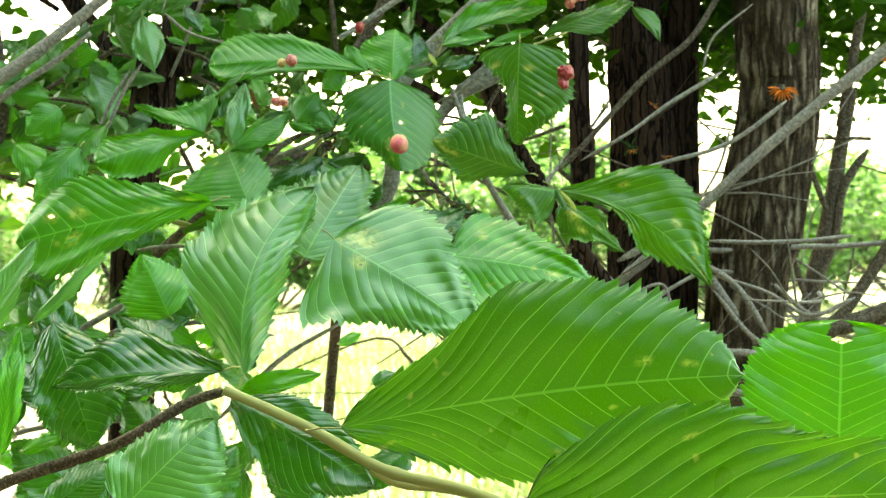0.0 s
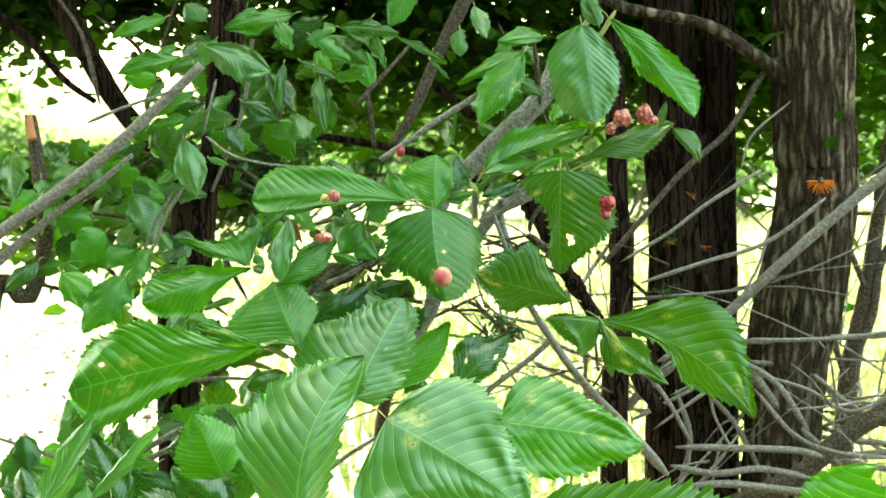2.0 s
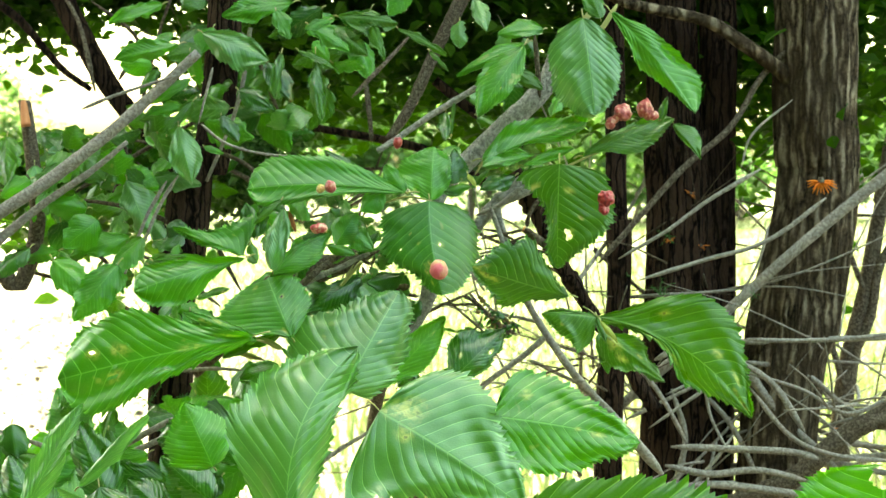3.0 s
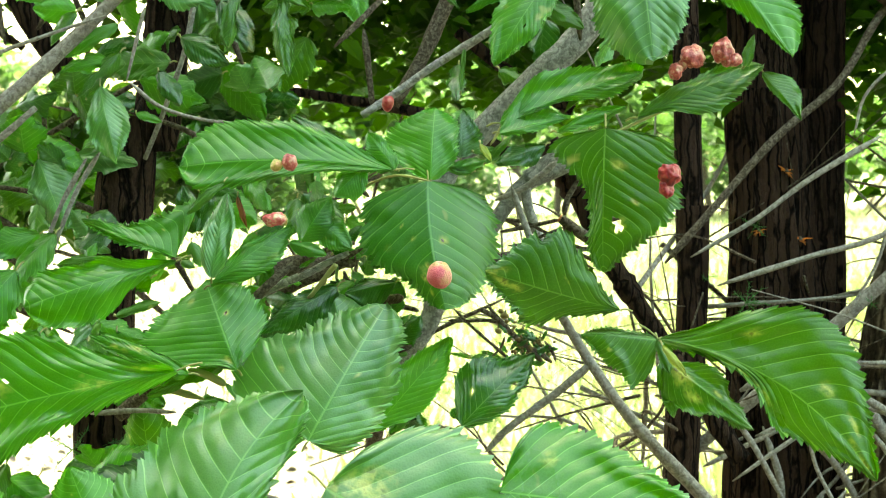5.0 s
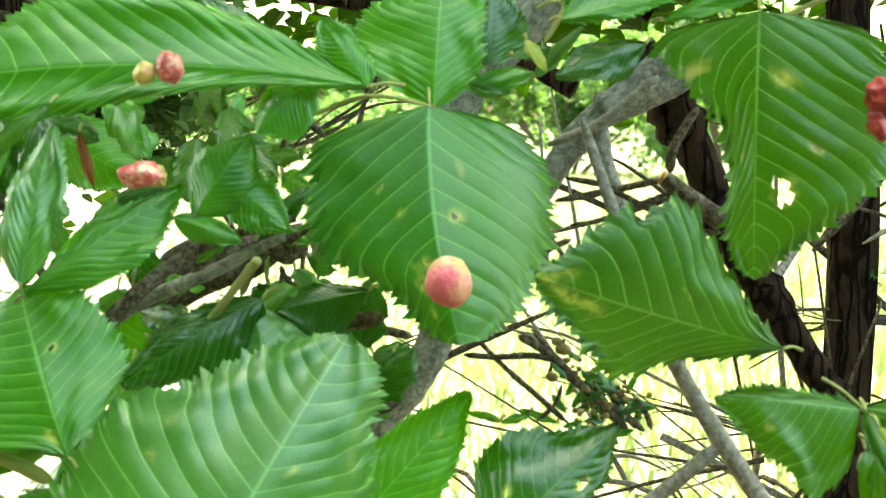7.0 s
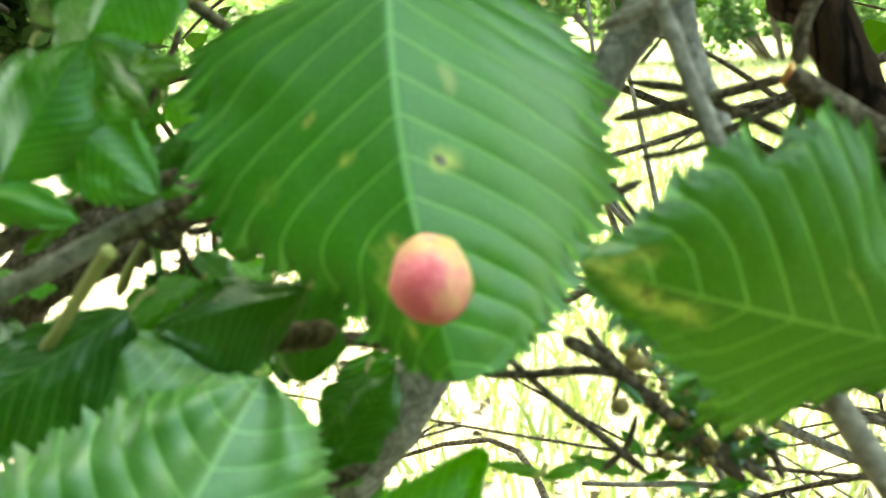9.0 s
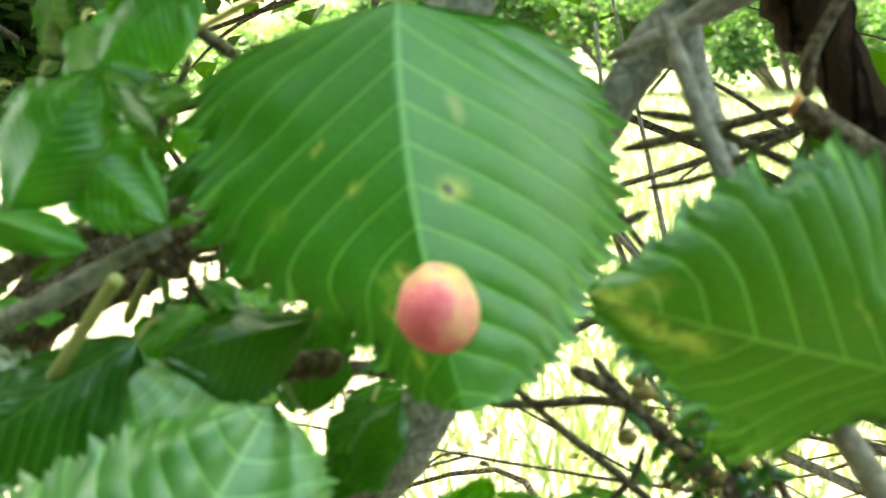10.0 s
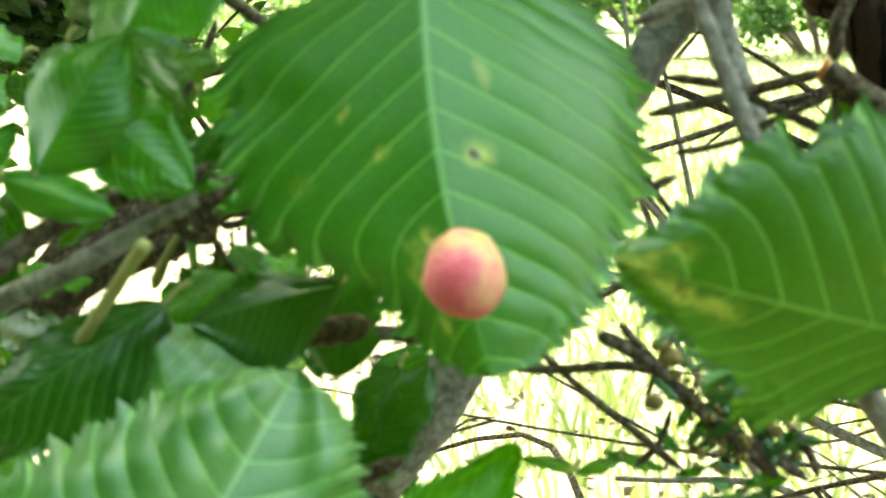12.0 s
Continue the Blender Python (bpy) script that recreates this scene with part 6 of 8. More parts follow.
leaf(elm, (-0.3891, 0.8676, 1.0233), (-0.4283, 0.8718, 0.9943), 0.0154, 0.0153, LEAF, rows=72, veins=7.0, face=(0.22, -1, 0.69), ragged=0.9, twist=0)
leaf(elm, (-0.2631, 0.8297, 1.0201), (-0.2333, 0.8348, 1.0346), 0.0152, 0.0130, LEAF, rows=72, veins=7.0, face=(-0.31, -1, 0.57), ragged=0.86, twist=0)
leaf(elm, (-0.3373, 0.8745, 1.0195), (-0.3766, 0.9016, 1.0119), 0.0137, 0.0120, LEAF, rows=72, veins=7.0, face=(-0.33, -1, 0.54), ragged=0.85, twist=0)
leaf(elm, (-0.2588, 0.8093, 1.0501), (-0.2700, 0.7914, 1.0726), 0.0140, 0.0152, LEAF, rows=72, veins=7.0, face=(-0.38, -1, 0.17), ragged=0.72, twist=0)
leaf(elm, (-0.4108, 0.8521, 0.9656), (-0.4651, 0.8742, 0.9612), 0.0168, 0.0147, LEAF_SHADED, rows=72, veins=7.0, face=(-0.20, -1, 0.58), ragged=0.42, twist=0)
leaf(elm, (-0.4040, 0.8733, 1.0109), (-0.3609, 0.8543, 0.9859), 0.0142, 0.0143, LEAF_SHEEN, rows=72, veins=7.0, face=(0.09, -1, 0.64), ragged=0.85, twist=0)
leaf(elm, (-0.3490, 0.8709, 1.0343), (-0.3022, 0.8532, 1.0038), 0.0175, 0.0179, LEAF, rows=72, veins=7.0, face=(0.07, -1, 0.33), ragged=0.53, twist=0)
leaf(elm, (-0.2335, 0.8383, 0.9886), (-0.2659, 0.8649, 0.9927), 0.0126, 0.0135, LEAF, rows=72, veins=7.0, face=(0.05, -1, 0.66), ragged=0.64, twist=0)
leaf(elm, (-0.2647, 0.8204, 1.0545), (-0.2428, 0.8311, 1.0643), 0.0102, 0.0086, LEAF, rows=72, veins=7.0, face=(0.14, -1, 0.19), ragged=0.51, twist=0)
leaf(elm, (-0.3545, 0.8456, 1.0432), (-0.3753, 0.8430, 1.0554), 0.0110, 0.0093, LEAF_SHEEN, rows=72, veins=7.0, face=(-0.25, -1, 0.30), ragged=0.75, twist=0)
leaf(elm, (-0.2346, 0.8079, 0.9784), (-0.2409, 0.8304, 0.9961), 0.0140, 0.0136, LEAF_SHADED, rows=72, veins=7.0, face=(-0.02, -1, 0.49), ragged=0.45, twist=0)
leaf(elm, (-0.0393, 0.8187, 1.0823), (-0.0374, 0.8384, 1.0908), 0.0079, 0.0064, LEAF_SHADED, rows=72, veins=7.0, face=(-0.15, -1, 0.38), ragged=0.57, twist=0)
leaf(elm, (-0.0625, 0.8366, 1.1399), (-0.0869, 0.8433, 1.1260), 0.0099, 0.0103, LEAF_SHADED, rows=72, veins=7.0, face=(-0.39, -1, 0.23), ragged=0.49, twist=0)
leaf(elm, (-0.0408, 0.8323, 1.1601), (-0.0165, 0.8326, 1.1494), 0.0097, 0.0096, LEAF_SHADED, rows=72, veins=7.0, face=(-0.46, -1, 0.25), ragged=0.41, twist=0)
leaf(elm, (-0.0649, 0.8019, 1.1036), (-0.0568, 0.7870, 1.0830), 0.0085, 0.0071, LEAF_SHADED, rows=72, veins=7.0, face=(0.03, -1, 0.41), ragged=0.87, twist=0)
leaf(elm, (-0.0393, 0.8318, 1.0949), (-0.0184, 0.8369, 1.0767), 0.0097, 0.0088, LEAF_SHADED, rows=72, veins=7.0, face=(-0.36, -1, 0.33), ragged=0.58, twist=0)
leaf(elm, (-0.0382, 0.8161, 1.1032), (-0.0262, 0.8430, 1.0777), 0.0076, 0.0063, LEAF_SHADED, rows=72, veins=7.0, face=(-0.40, -1, 0.50), ragged=0.57, twist=0)
leaf(elm, (-0.0439, 0.8370, 1.1501), (-0.0336, 0.8440, 1.1184), 0.0090, 0.0096, LEAF_SHADED, rows=72, veins=7.0, face=(-0.33, -1, 0.33), ragged=0.63, twist=0)
leaf(elm, (-0.0305, 0.8118, 1.1637), (-0.0426, 0.8068, 1.1493), 0.0071, 0.0071, LEAF_SHADED, rows=72, veins=7.0, face=(0.05, -1, 0.62), ragged=0.59, twist=0)
leaf(elm, (-0.0436, 0.8474, 1.0982), (-0.0616, 0.8722, 1.0719), 0.0098, 0.0083, LEAF_SHADED, rows=72, veins=7.0, face=(-0.02, -1, 0.55), ragged=0.85, twist=0)
leaf(elm, (-0.0961, 0.7831, 1.2561), (-0.0722, 0.7638, 1.2372), 0.0076, 0.0065, LEAF_YOUNG, rows=72, veins=7.0, face=(0.18, -1, 0.25), ragged=0.72, twist=0)
leaf(elm, (-0.0871, 0.7903, 1.2441), (-0.0644, 0.7713, 1.2473), 0.0063, 0.0051, LEAF_YOUNG, rows=72, veins=7.0, face=(-0.05, -1, 0.34), ragged=0.74, twist=0)
leaf(elm, (-0.0972, 0.7879, 1.2463), (-0.0942, 0.7845, 1.2249), 0.0057, 0.0052, LEAF_YOUNG, rows=72, veins=7.0, face=(-0.74, -1, 0.13), ragged=0.93, twist=0)
leaf(elm, (-0.1105, 0.7991, 1.2533), (-0.1113, 0.7824, 1.2275), 0.0088, 0.0089, LEAF_YOUNG, rows=72, veins=7.0, face=(0.01, -1, 0.15), ragged=0.74, twist=0)
leaf(elm, (-0.0964, 0.7914, 1.2661), (-0.0907, 0.7646, 1.2462), 0.0063, 0.0059, LEAF_YOUNG, rows=72, veins=7.0, face=(-0.13, -1, 0.27), ragged=0.89, twist=0)
leaf(elm, (-0.0837, 0.7771, 1.2440), (-0.0988, 0.7572, 1.2435), 0.0062, 0.0056, LEAF_YOUNG, rows=72, veins=7.0, face=(-0.19, -1, 0.68), ragged=0.81, twist=0)
leaf(elm, (-0.1121, 0.8056, 1.2595), (-0.0979, 0.7858, 1.2763), 0.0102, 0.0096, LEAF_SHADED, rows=72, veins=7.0, face=(-0.07, -1, 0.22), ragged=0.64, twist=0)
leaf(elm, (-0.0904, 0.8066, 1.2303), (-0.1146, 0.8270, 1.2390), 0.0080, 0.0066, LEAF_SHADED, rows=72, veins=7.0, face=(-0.46, -1, 0.66), ragged=0.5, twist=0)
leaf(elm, (-0.0955, 0.8114, 1.2551), (-0.0872, 0.8218, 1.2221), 0.0119, 0.0117, LEAF_SHADED, rows=72, veins=7.0, face=(-0.03, -1, 0.44), ragged=0.88, twist=0)
leaf(elm, (-0.1040, 0.7951, 1.2651), (-0.0877, 0.8082, 1.2570), 0.0054, 0.0054, LEAF_YOUNG, rows=72, veins=7.0, face=(0.24, -1, 0.55), ragged=0.63, twist=0)
leaf(elm, (-0.0724, 0.7795, 1.2392), (-0.0595, 0.7980, 1.2267), 0.0072, 0.0066, LEAF, rows=72, veins=7.0, face=(0.08, -1, 0.32), ragged=0.85, twist=0)
leaf(elm, (-0.0647, 0.8083, 1.1838), (-0.0940, 0.8336, 1.1877), 0.0109, 0.0115, LEAF_SHADED, rows=72, veins=7.0, face=(-0.26, -1, 0.39), ragged=0.44, twist=0)
leaf(elm, (-0.1282, 0.7837, 1.1711), (-0.1050, 0.7977, 1.1628), 0.0096, 0.0085, LEAF_SHADED, rows=72, veins=7.0, face=(-0.12, -1, 0.57), ragged=0.94, twist=0)
leaf(elm, (-0.1203, 0.7794, 1.1959), (-0.1073, 0.7962, 1.1917), 0.0057, 0.0056, LEAF, rows=72, veins=7.0, face=(-0.29, -1, 0.56), ragged=0.58, twist=0)
leaf(elm, (-0.1102, 0.7753, 1.1803), (-0.1339, 0.7934, 1.1818), 0.0072, 0.0072, LEAF_SHADED, rows=72, veins=7.0, face=(-0.11, -1, 0.53), ragged=0.44, twist=0)
leaf(elm, (-0.0787, 0.7881, 1.1864), (-0.0877, 0.8126, 1.1924), 0.0046, 0.0039, LEAF_SHADED, rows=72, veins=7.0, face=(-0.23, -1, 0.46), ragged=0.71, twist=0)
leaf(elm, (-0.0694, 0.7990, 1.1736), (-0.0935, 0.7933, 1.1704), 0.0077, 0.0077, LEAF, rows=72, veins=7.0, face=(-0.13, -1, 0.39), ragged=0.81, twist=0)
leaf(elm, (0.1201, 0.8875, 1.4345), (0.1323, 0.9086, 1.4464), 0.0065, 0.0066, LEAF, rows=72, veins=7.0, face=(-0.14, -1, 0.60), ragged=0.59, twist=0)
leaf(elm, (0.0706, 0.8607, 1.3294), (0.0879, 0.8859, 1.3460), 0.0128, 0.0108, LEAF_YOUNG, rows=72, veins=7.0, face=(-0.30, -1, 0.61), ragged=0.57, twist=0)
leaf(elm, (0.1223, 0.8904, 1.3752), (0.1101, 0.8686, 1.3504), 0.0078, 0.0079, LEAF, rows=72, veins=7.0, face=(-0.41, -1, 0.46), ragged=0.54, twist=0)
leaf(elm, (0.0169, 0.8964, 1.4487), (0.0170, 0.8854, 1.4202), 0.0101, 0.0104, LEAF_SHEEN, rows=72, veins=7.0, face=(-0.22, -1, 0.37), ragged=0.64, twist=0)
leaf(elm, (0.0706, 0.8693, 1.4018), (0.0564, 0.8882, 1.4104), 0.0081, 0.0089, LEAF, rows=72, veins=7.0, face=(-0.12, -1, 0.37), ragged=0.81, twist=0)
leaf(elm, (0.0707, 0.8587, 1.3866), (0.0661, 0.8525, 1.3513), 0.0127, 0.0135, LEAF_SHADED, rows=72, veins=7.0, face=(-0.44, -1, 0.30), ragged=0.69, twist=0)
leaf(elm, (0.0679, 0.8843, 1.4371), (0.0556, 0.8847, 1.4138), 0.0089, 0.0089, LEAF_SHEEN, rows=72, veins=7.0, face=(-0.02, -1, 0.29), ragged=0.49, twist=0)
leaf(elm, (0.0357, 0.8696, 1.3495), (0.0633, 0.8601, 1.3322), 0.0089, 0.0084, LEAF_YOUNG, rows=72, veins=7.0, face=(-0.45, -1, 0.53), ragged=0.84, twist=0)
leaf(elm, (0.0034, 0.9006, 1.3547), (0.0034, 0.8704, 1.3255), 0.0093, 0.0075, LEAF_SHADED, rows=72, veins=7.0, face=(0.12, -1, 0.24), ragged=0.64, twist=0)
leaf(elm, (0.0160, 0.8669, 1.3188), (-0.0030, 0.8390, 1.2984), 0.0098, 0.0091, LEAF_SHEEN, rows=72, veins=7.0, face=(-0.09, -1, 0.25), ragged=0.5, twist=0)
leaf(elm, (0.0276, 0.8812, 1.3699), (0.0525, 0.9084, 1.3693), 0.0087, 0.0095, LEAF_SHEEN, rows=72, veins=7.0, face=(0.49, -1, 0.36), ragged=0.46, twist=0)
leaf(elm, (0.1048, 0.8954, 1.3038), (0.0832, 0.9229, 1.2772), 0.0106, 0.0111, LEAF_SHEEN, rows=72, veins=7.0, face=(-0.54, -1, 0.36), ragged=0.5, twist=0)
leaf(elm, (0.0997, 0.9049, 1.2928), (0.0756, 0.9270, 1.2884), 0.0096, 0.0091, LEAF_SHADED, rows=72, veins=7.0, face=(0.12, -1, 0.16), ragged=0.66, twist=0)
leaf(elm, (0.0322, 0.8694, 1.4697), (0.0429, 0.8447, 1.4355), 0.0096, 0.0104, LEAF_SHEEN, rows=72, veins=7.0, face=(-0.17, -1, 0.51), ragged=0.41, twist=0)
leaf(elm, (-0.1749, 0.7968, 1.2416), (-0.1849, 0.7748, 1.2462), 0.0069, 0.0056, LEAF, rows=72, veins=7.0, face=(-0.55, -1, 0.32), ragged=0.68, twist=0)
leaf(elm, (-0.1103, 0.8288, 1.2556), (-0.0920, 0.8307, 1.2309), 0.0096, 0.0100, LEAF_SHADED, rows=72, veins=7.0, face=(-0.26, -1, 0.22), ragged=0.7, twist=0)
leaf(elm, (-0.1350, 0.8365, 1.2502), (-0.1525, 0.8347, 1.2542), 0.0080, 0.0067, LEAF, rows=72, veins=7.0, face=(-0.22, -1, 0.64), ragged=0.64, twist=0)
leaf(elm, (-0.1732, 0.8004, 1.2300), (-0.1628, 0.7898, 1.2005), 0.0081, 0.0069, LEAF_SHEEN, rows=72, veins=7.0, face=(-0.39, -1, 0.64), ragged=0.78, twist=0)
leaf(elm, (-0.1507, 0.8170, 1.2732), (-0.1297, 0.7877, 1.2451), 0.0112, 0.0091, LEAF, rows=72, veins=7.0, face=(-0.40, -1, 0.29), ragged=0.57, twist=0)
leaf(elm, (-0.1834, 0.8169, 1.2629), (-0.1515, 0.7981, 1.2524), 0.0083, 0.0085, LEAF_SHADED, rows=72, veins=7.0, face=(-0.26, -1, 0.46), ragged=0.89, twist=0)
leaf(elm, (-0.1865, 0.7881, 1.2218), (-0.1796, 0.7869, 1.2035), 0.0056, 0.0057, LEAF_SHEEN, rows=72, veins=7.0, face=(0.26, -1, 0.29), ragged=0.54, twist=0)
leaf(elm, (-0.1279, 0.8431, 1.2290), (-0.1350, 0.8223, 1.2440), 0.0083, 0.0082, LEAF_SHADED, rows=72, veins=7.0, face=(-0.22, -1, 0.57), ragged=0.89, twist=0)
leaf(elm, (-0.1000, 0.8493, 1.2716), (-0.1118, 0.8399, 1.2542), 0.0058, 0.0051, LEAF, rows=72, veins=7.0, face=(0.63, -1, 0.48), ragged=0.49, twist=0)
leaf(elm, (-0.1263, 0.7915, 1.2692), (-0.1433, 0.8000, 1.2746), 0.0057, 0.0056, LEAF, rows=72, veins=7.0, face=(-0.10, -1, 0.49), ragged=0.59, twist=0)
leaf(elm, (-0.0352, 0.3054, 0.9757), (0.2480, 0.3072, 1.0152), (0.0191, 0.0424, 0.0661, 0.0687, 0.0551, 0.0280), (0.0212, 0.0432, 0.0754, 0.0805, 0.0687, 0.0364), LEAF_YOUNG, label="large bright green pleated leaf", bend=0.025, fold=0.12, face=(-0.05, -1, 0.0), holes=((0.87, -0.22, 0.012),), scars=((0.87, -0.22, 0.022), (0.76, -0.2, 0.018), (0.55, 0.65, 0.03)), pleat=0.9, veins=13.0, wave=0.05, ragged=0.1, twist=0, rows=170, cols=14)
leaf(elm, (0.0893, 0.2036, 0.9387), (0.3941, 0.2041, 0.9503), (0.0234, 0.0351, 0.0390, 0.0390, 0.0312, 0.0156), (0.0343, 0.0616, 0.0648, 0.0429, 0.0359, 0.0179), LEAF_YOUNG, label="large yellow-green leaf close by", fold=0.12, face=(-0.05, -1, -0.05), pleat=0.9, wave=0.05, ragged=0.1, twist=0, rows=170, cols=14)
leaf(elm, (0.3743, 0.5627, 0.9101), (0.3796, 0.5689, 1.0465), (0.0460, 0.0716, 0.0818, 0.0829, 0.0757, 0.0532), (0.0460, 0.0716, 0.0808, 0.0818, 0.0747, 0.0532), LEAF, label="green leaf notched at its tip", fold=0.05, face=(-0.1, -1, 0.1), holes=((0.95, 0.0, 0.10), (1.0, 0.0, 0.12)), ragged=0.08, twist=0, rows=170, cols=14)
leaf(elm, (-0.1286, 0.3970, 1.0103), (-0.2571, 0.3927, 0.9973), (0.0100, 0.0263, 0.0372, 0.0391, 0.0282, 0.0091), (0.0045, 0.0091, 0.0118, 0.0118, 0.0091, 0.0041), LEAF_SHADED, label="dark shaded leaf with saw teeth", fold=0.15, twist=0, ragged=0.2, rows=170, cols=14)
leaf(elm, (-0.2701, 0.4586, 1.0434), (-0.2316, 0.4245, 0.9482), (0.0190, 0.0285, 0.0332, 0.0342, 0.0285, 0.0142), (0.0161, 0.0313, 0.0398, 0.0408, 0.0332, 0.0161), LEAF_SHADED, label="very dark leaf in deep shade", fold=0.1, twist=0, ragged=0.2, rows=170, cols=14)
leaf(elm, (-0.1938, 0.3325, 0.9124), (-0.1302, 0.3555, 0.9769), (0.0260, 0.0399, 0.0486, 0.0486, 0.0364, 0.0182), (0.0252, 0.0330, 0.0321, 0.0269, 0.0200, 0.0104), LEAF_SHEEN, label="pale grey-green leaf", fold=0.15, twist=0, ragged=0.2, rows=170, cols=14)
leaf(elm, (-0.1254, 0.4161, 0.9888), (-0.0150, 0.3922, 0.9234), (0.0138, 0.0277, 0.0378, 0.0378, 0.0286, 0.0138), (0.0092, 0.0230, 0.0304, 0.0286, 0.0212, 0.0092), LEAF_SHADED, fold=0.2, twist=0, ragged=0.2, rows=170, cols=14)
leaf(elm, (-0.1222, 0.4561, 0.9889), (-0.0589, 0.4612, 1.0038), 0.0081, 0.0107, LEAF, twist=0)
leaf(elm, (-0.1903, 0.5388, 1.0459), (-0.2172, 0.5568, 1.0976), (0.0150, 0.0281, 0.0301, 0.0251, 0.0170, 0.0070), (0.0150, 0.0301, 0.0331, 0.0291, 0.0201, 0.0080), LEAF, twist=0, ragged=0.2, rows=170, cols=14)
leaf(elm, (-0.1717, 0.5588, 1.0454), (-0.1949, 0.5687, 1.0738), 0.0096, 0.0115, LEAF_SHADED, twist=0)
leaf(elm, (-0.3248, 0.4378, 1.0261), (-0.2844, 0.4662, 1.1085), 0.0115, 0.0150, LEAF_SHEEN, twist=0)
leaf(elm, (-0.2856, 0.4586, 1.0432), (-0.2338, 0.4772, 1.0973), 0.0072, 0.0063, LEAF_SHEEN, twist=0)
leaf(elm, (-0.2960, 0.3941, 0.9455), (-0.2890, 0.4266, 1.0378), 0.0103, 0.0111, LEAF, twist=0)
leaf(elm, (-0.2570, 0.3723, 0.9063), (-0.2072, 0.3846, 0.9408), 0.0169, 0.0186, LEAF_SHADED, twist=0)
leaf(elm, (-0.2993, 0.4838, 0.9379), (-0.2686, 0.4886, 0.9512), 0.0064, 0.0082, LEAF, twist=0)
leaf(elm, (0.0097, 0.4541, 0.9433), (-0.0254, 0.4448, 0.9175), 0.0179, 0.0179, LEAF_SHADED, twist=0)
leaf(elm, (0.0356, 0.4589, 1.0502), (0.0713, 0.4528, 1.0329), 0.0081, 0.0090, LEAF, twist=0)
leaf(elm, (-0.0228, 0.6361, 0.9837), (-0.0028, 0.6396, 0.9937), 0.0071, 0.0091, LEAF_SHADED, twist=0)
leaf(elm, (-0.0534, 0.6377, 1.0186), (-0.0335, 0.6412, 1.0287), 0.0050, 0.0061, LEAF, twist=0)
leaf(elm, (-0.3591, 0.7379, 1.0180), (-0.3684, 0.7647, 1.0836), 0.0246, 0.0262, fold=0.3, ragged=0.45, twist=1.0)
leaf(elm, (-0.4121, 0.7104, 0.9861), (-0.4060, 0.7370, 1.0491), 0.0188, 0.0188, LEAF_SHADED, fold=0.3, ragged=0.45, twist=1.0)
leaf(elm, (-0.4022, 0.6917, 0.9896), (-0.3291, 0.7100, 1.0317), 0.0201, 0.0211, fold=0.3, ragged=0.45, twist=1.0)
leaf(elm, (-0.1844, 0.7252, 1.0509), (-0.2669, 0.7208, 1.0408), 0.0372, 0.0255, LEAF_SHADED, fold=0.3, ragged=0.45, twist=1.0)
leaf(elm, (-0.3144, 0.7836, 1.2017), (-0.3531, 0.7620, 1.1481), 0.0196, 0.0196, fold=0.3, ragged=0.45, twist=1.0)
leaf(elm, (-0.3569, 0.7299, 1.0636), (-0.3265, 0.7406, 1.0893), 0.0140, 0.0140, LEAF_YOUNG, fold=0.3, ragged=0.45, twist=1.0)
leaf(elm, (-0.2983, 0.7353, 1.1171), (-0.3489, 0.7179, 1.0761), 0.0190, 0.0212, fold=0.3, ragged=0.45, twist=1.0)
leaf(elm, (-0.3101, 0.7389, 1.0679), (-0.3184, 0.7236, 1.0322), 0.0106, 0.0095, LEAF_YOUNG, fold=0.3, ragged=0.45, twist=1.0)
leaf(elm, (-0.2496, 0.7287, 0.9989), (-0.3258, 0.7330, 1.0090), 0.0160, 0.0160, LEAF_SHADED, fold=0.3, ragged=0.45, twist=1.0)
leaf(elm, (-0.2925, 0.7663, 1.1576), (-0.3294, 0.7577, 1.1365), 0.0120, 0.0120, fold=0.3, ragged=0.45, twist=1.0)
leaf(elm, (-0.4090, 0.8231, 1.2152), (-0.4406, 0.8125, 1.1876), 0.0124, 0.0124, LEAF_SHADED, fold=0.3, ragged=0.45, twist=1.0)
leaf(elm, (-0.2596, 0.8455, 1.2314), (-0.2816, 0.8392, 1.2145), 0.0137, 0.0137, LEAF_SHADED, fold=0.3, ragged=0.45, twist=1.0)
leaf(elm, (-0.3814, 0.7998, 1.2052), (-0.3343, 0.7848, 1.1672), 0.0165, 0.0165, fold=0.3, ragged=0.45, twist=1.0)
leaf(elm, (-0.3425, 0.8311, 1.2433), (-0.3746, 0.8206, 1.2154), 0.0192, 0.0192, fold=0.3, ragged=0.45, twist=1.0)
leaf(elm, (-0.2960, 0.8233, 1.2265), (-0.3275, 0.8085, 1.1878), 0.0168, 0.0168, fold=0.3, ragged=0.45, twist=1.0)
leaf(elm, (-0.3567, 0.8460, 1.2542), (-0.3971, 0.8481, 1.2599), 0.0138, 0.0149, fold=0.3, ragged=0.45, twist=1.0)
leaf(elm, (-0.4170, 0.8609, 1.2826), (-0.4445, 0.8546, 1.2654), 0.0138, 0.0138, fold=0.3, ragged=0.45, twist=1.0)
leaf(elm, (-0.2491, 0.5863, 0.8785), (-0.3379, 0.6109, 0.9288), 0.0298, 0.0298, LEAF_SHADED, fold=0.3, twist=0.8)
leaf(elm, (-0.1813, 0.5865, 0.8984), (-0.2413, 0.6207, 0.9732), 0.0300, 0.0330, LEAF_SHADED, fold=0.3, twist=0.8)
leaf(elm, (-0.2793, 0.5875, 0.9657), (-0.3472, 0.6055, 1.0031), 0.0248, 0.0248, LEAF_SHADED, fold=0.3, twist=0.8)
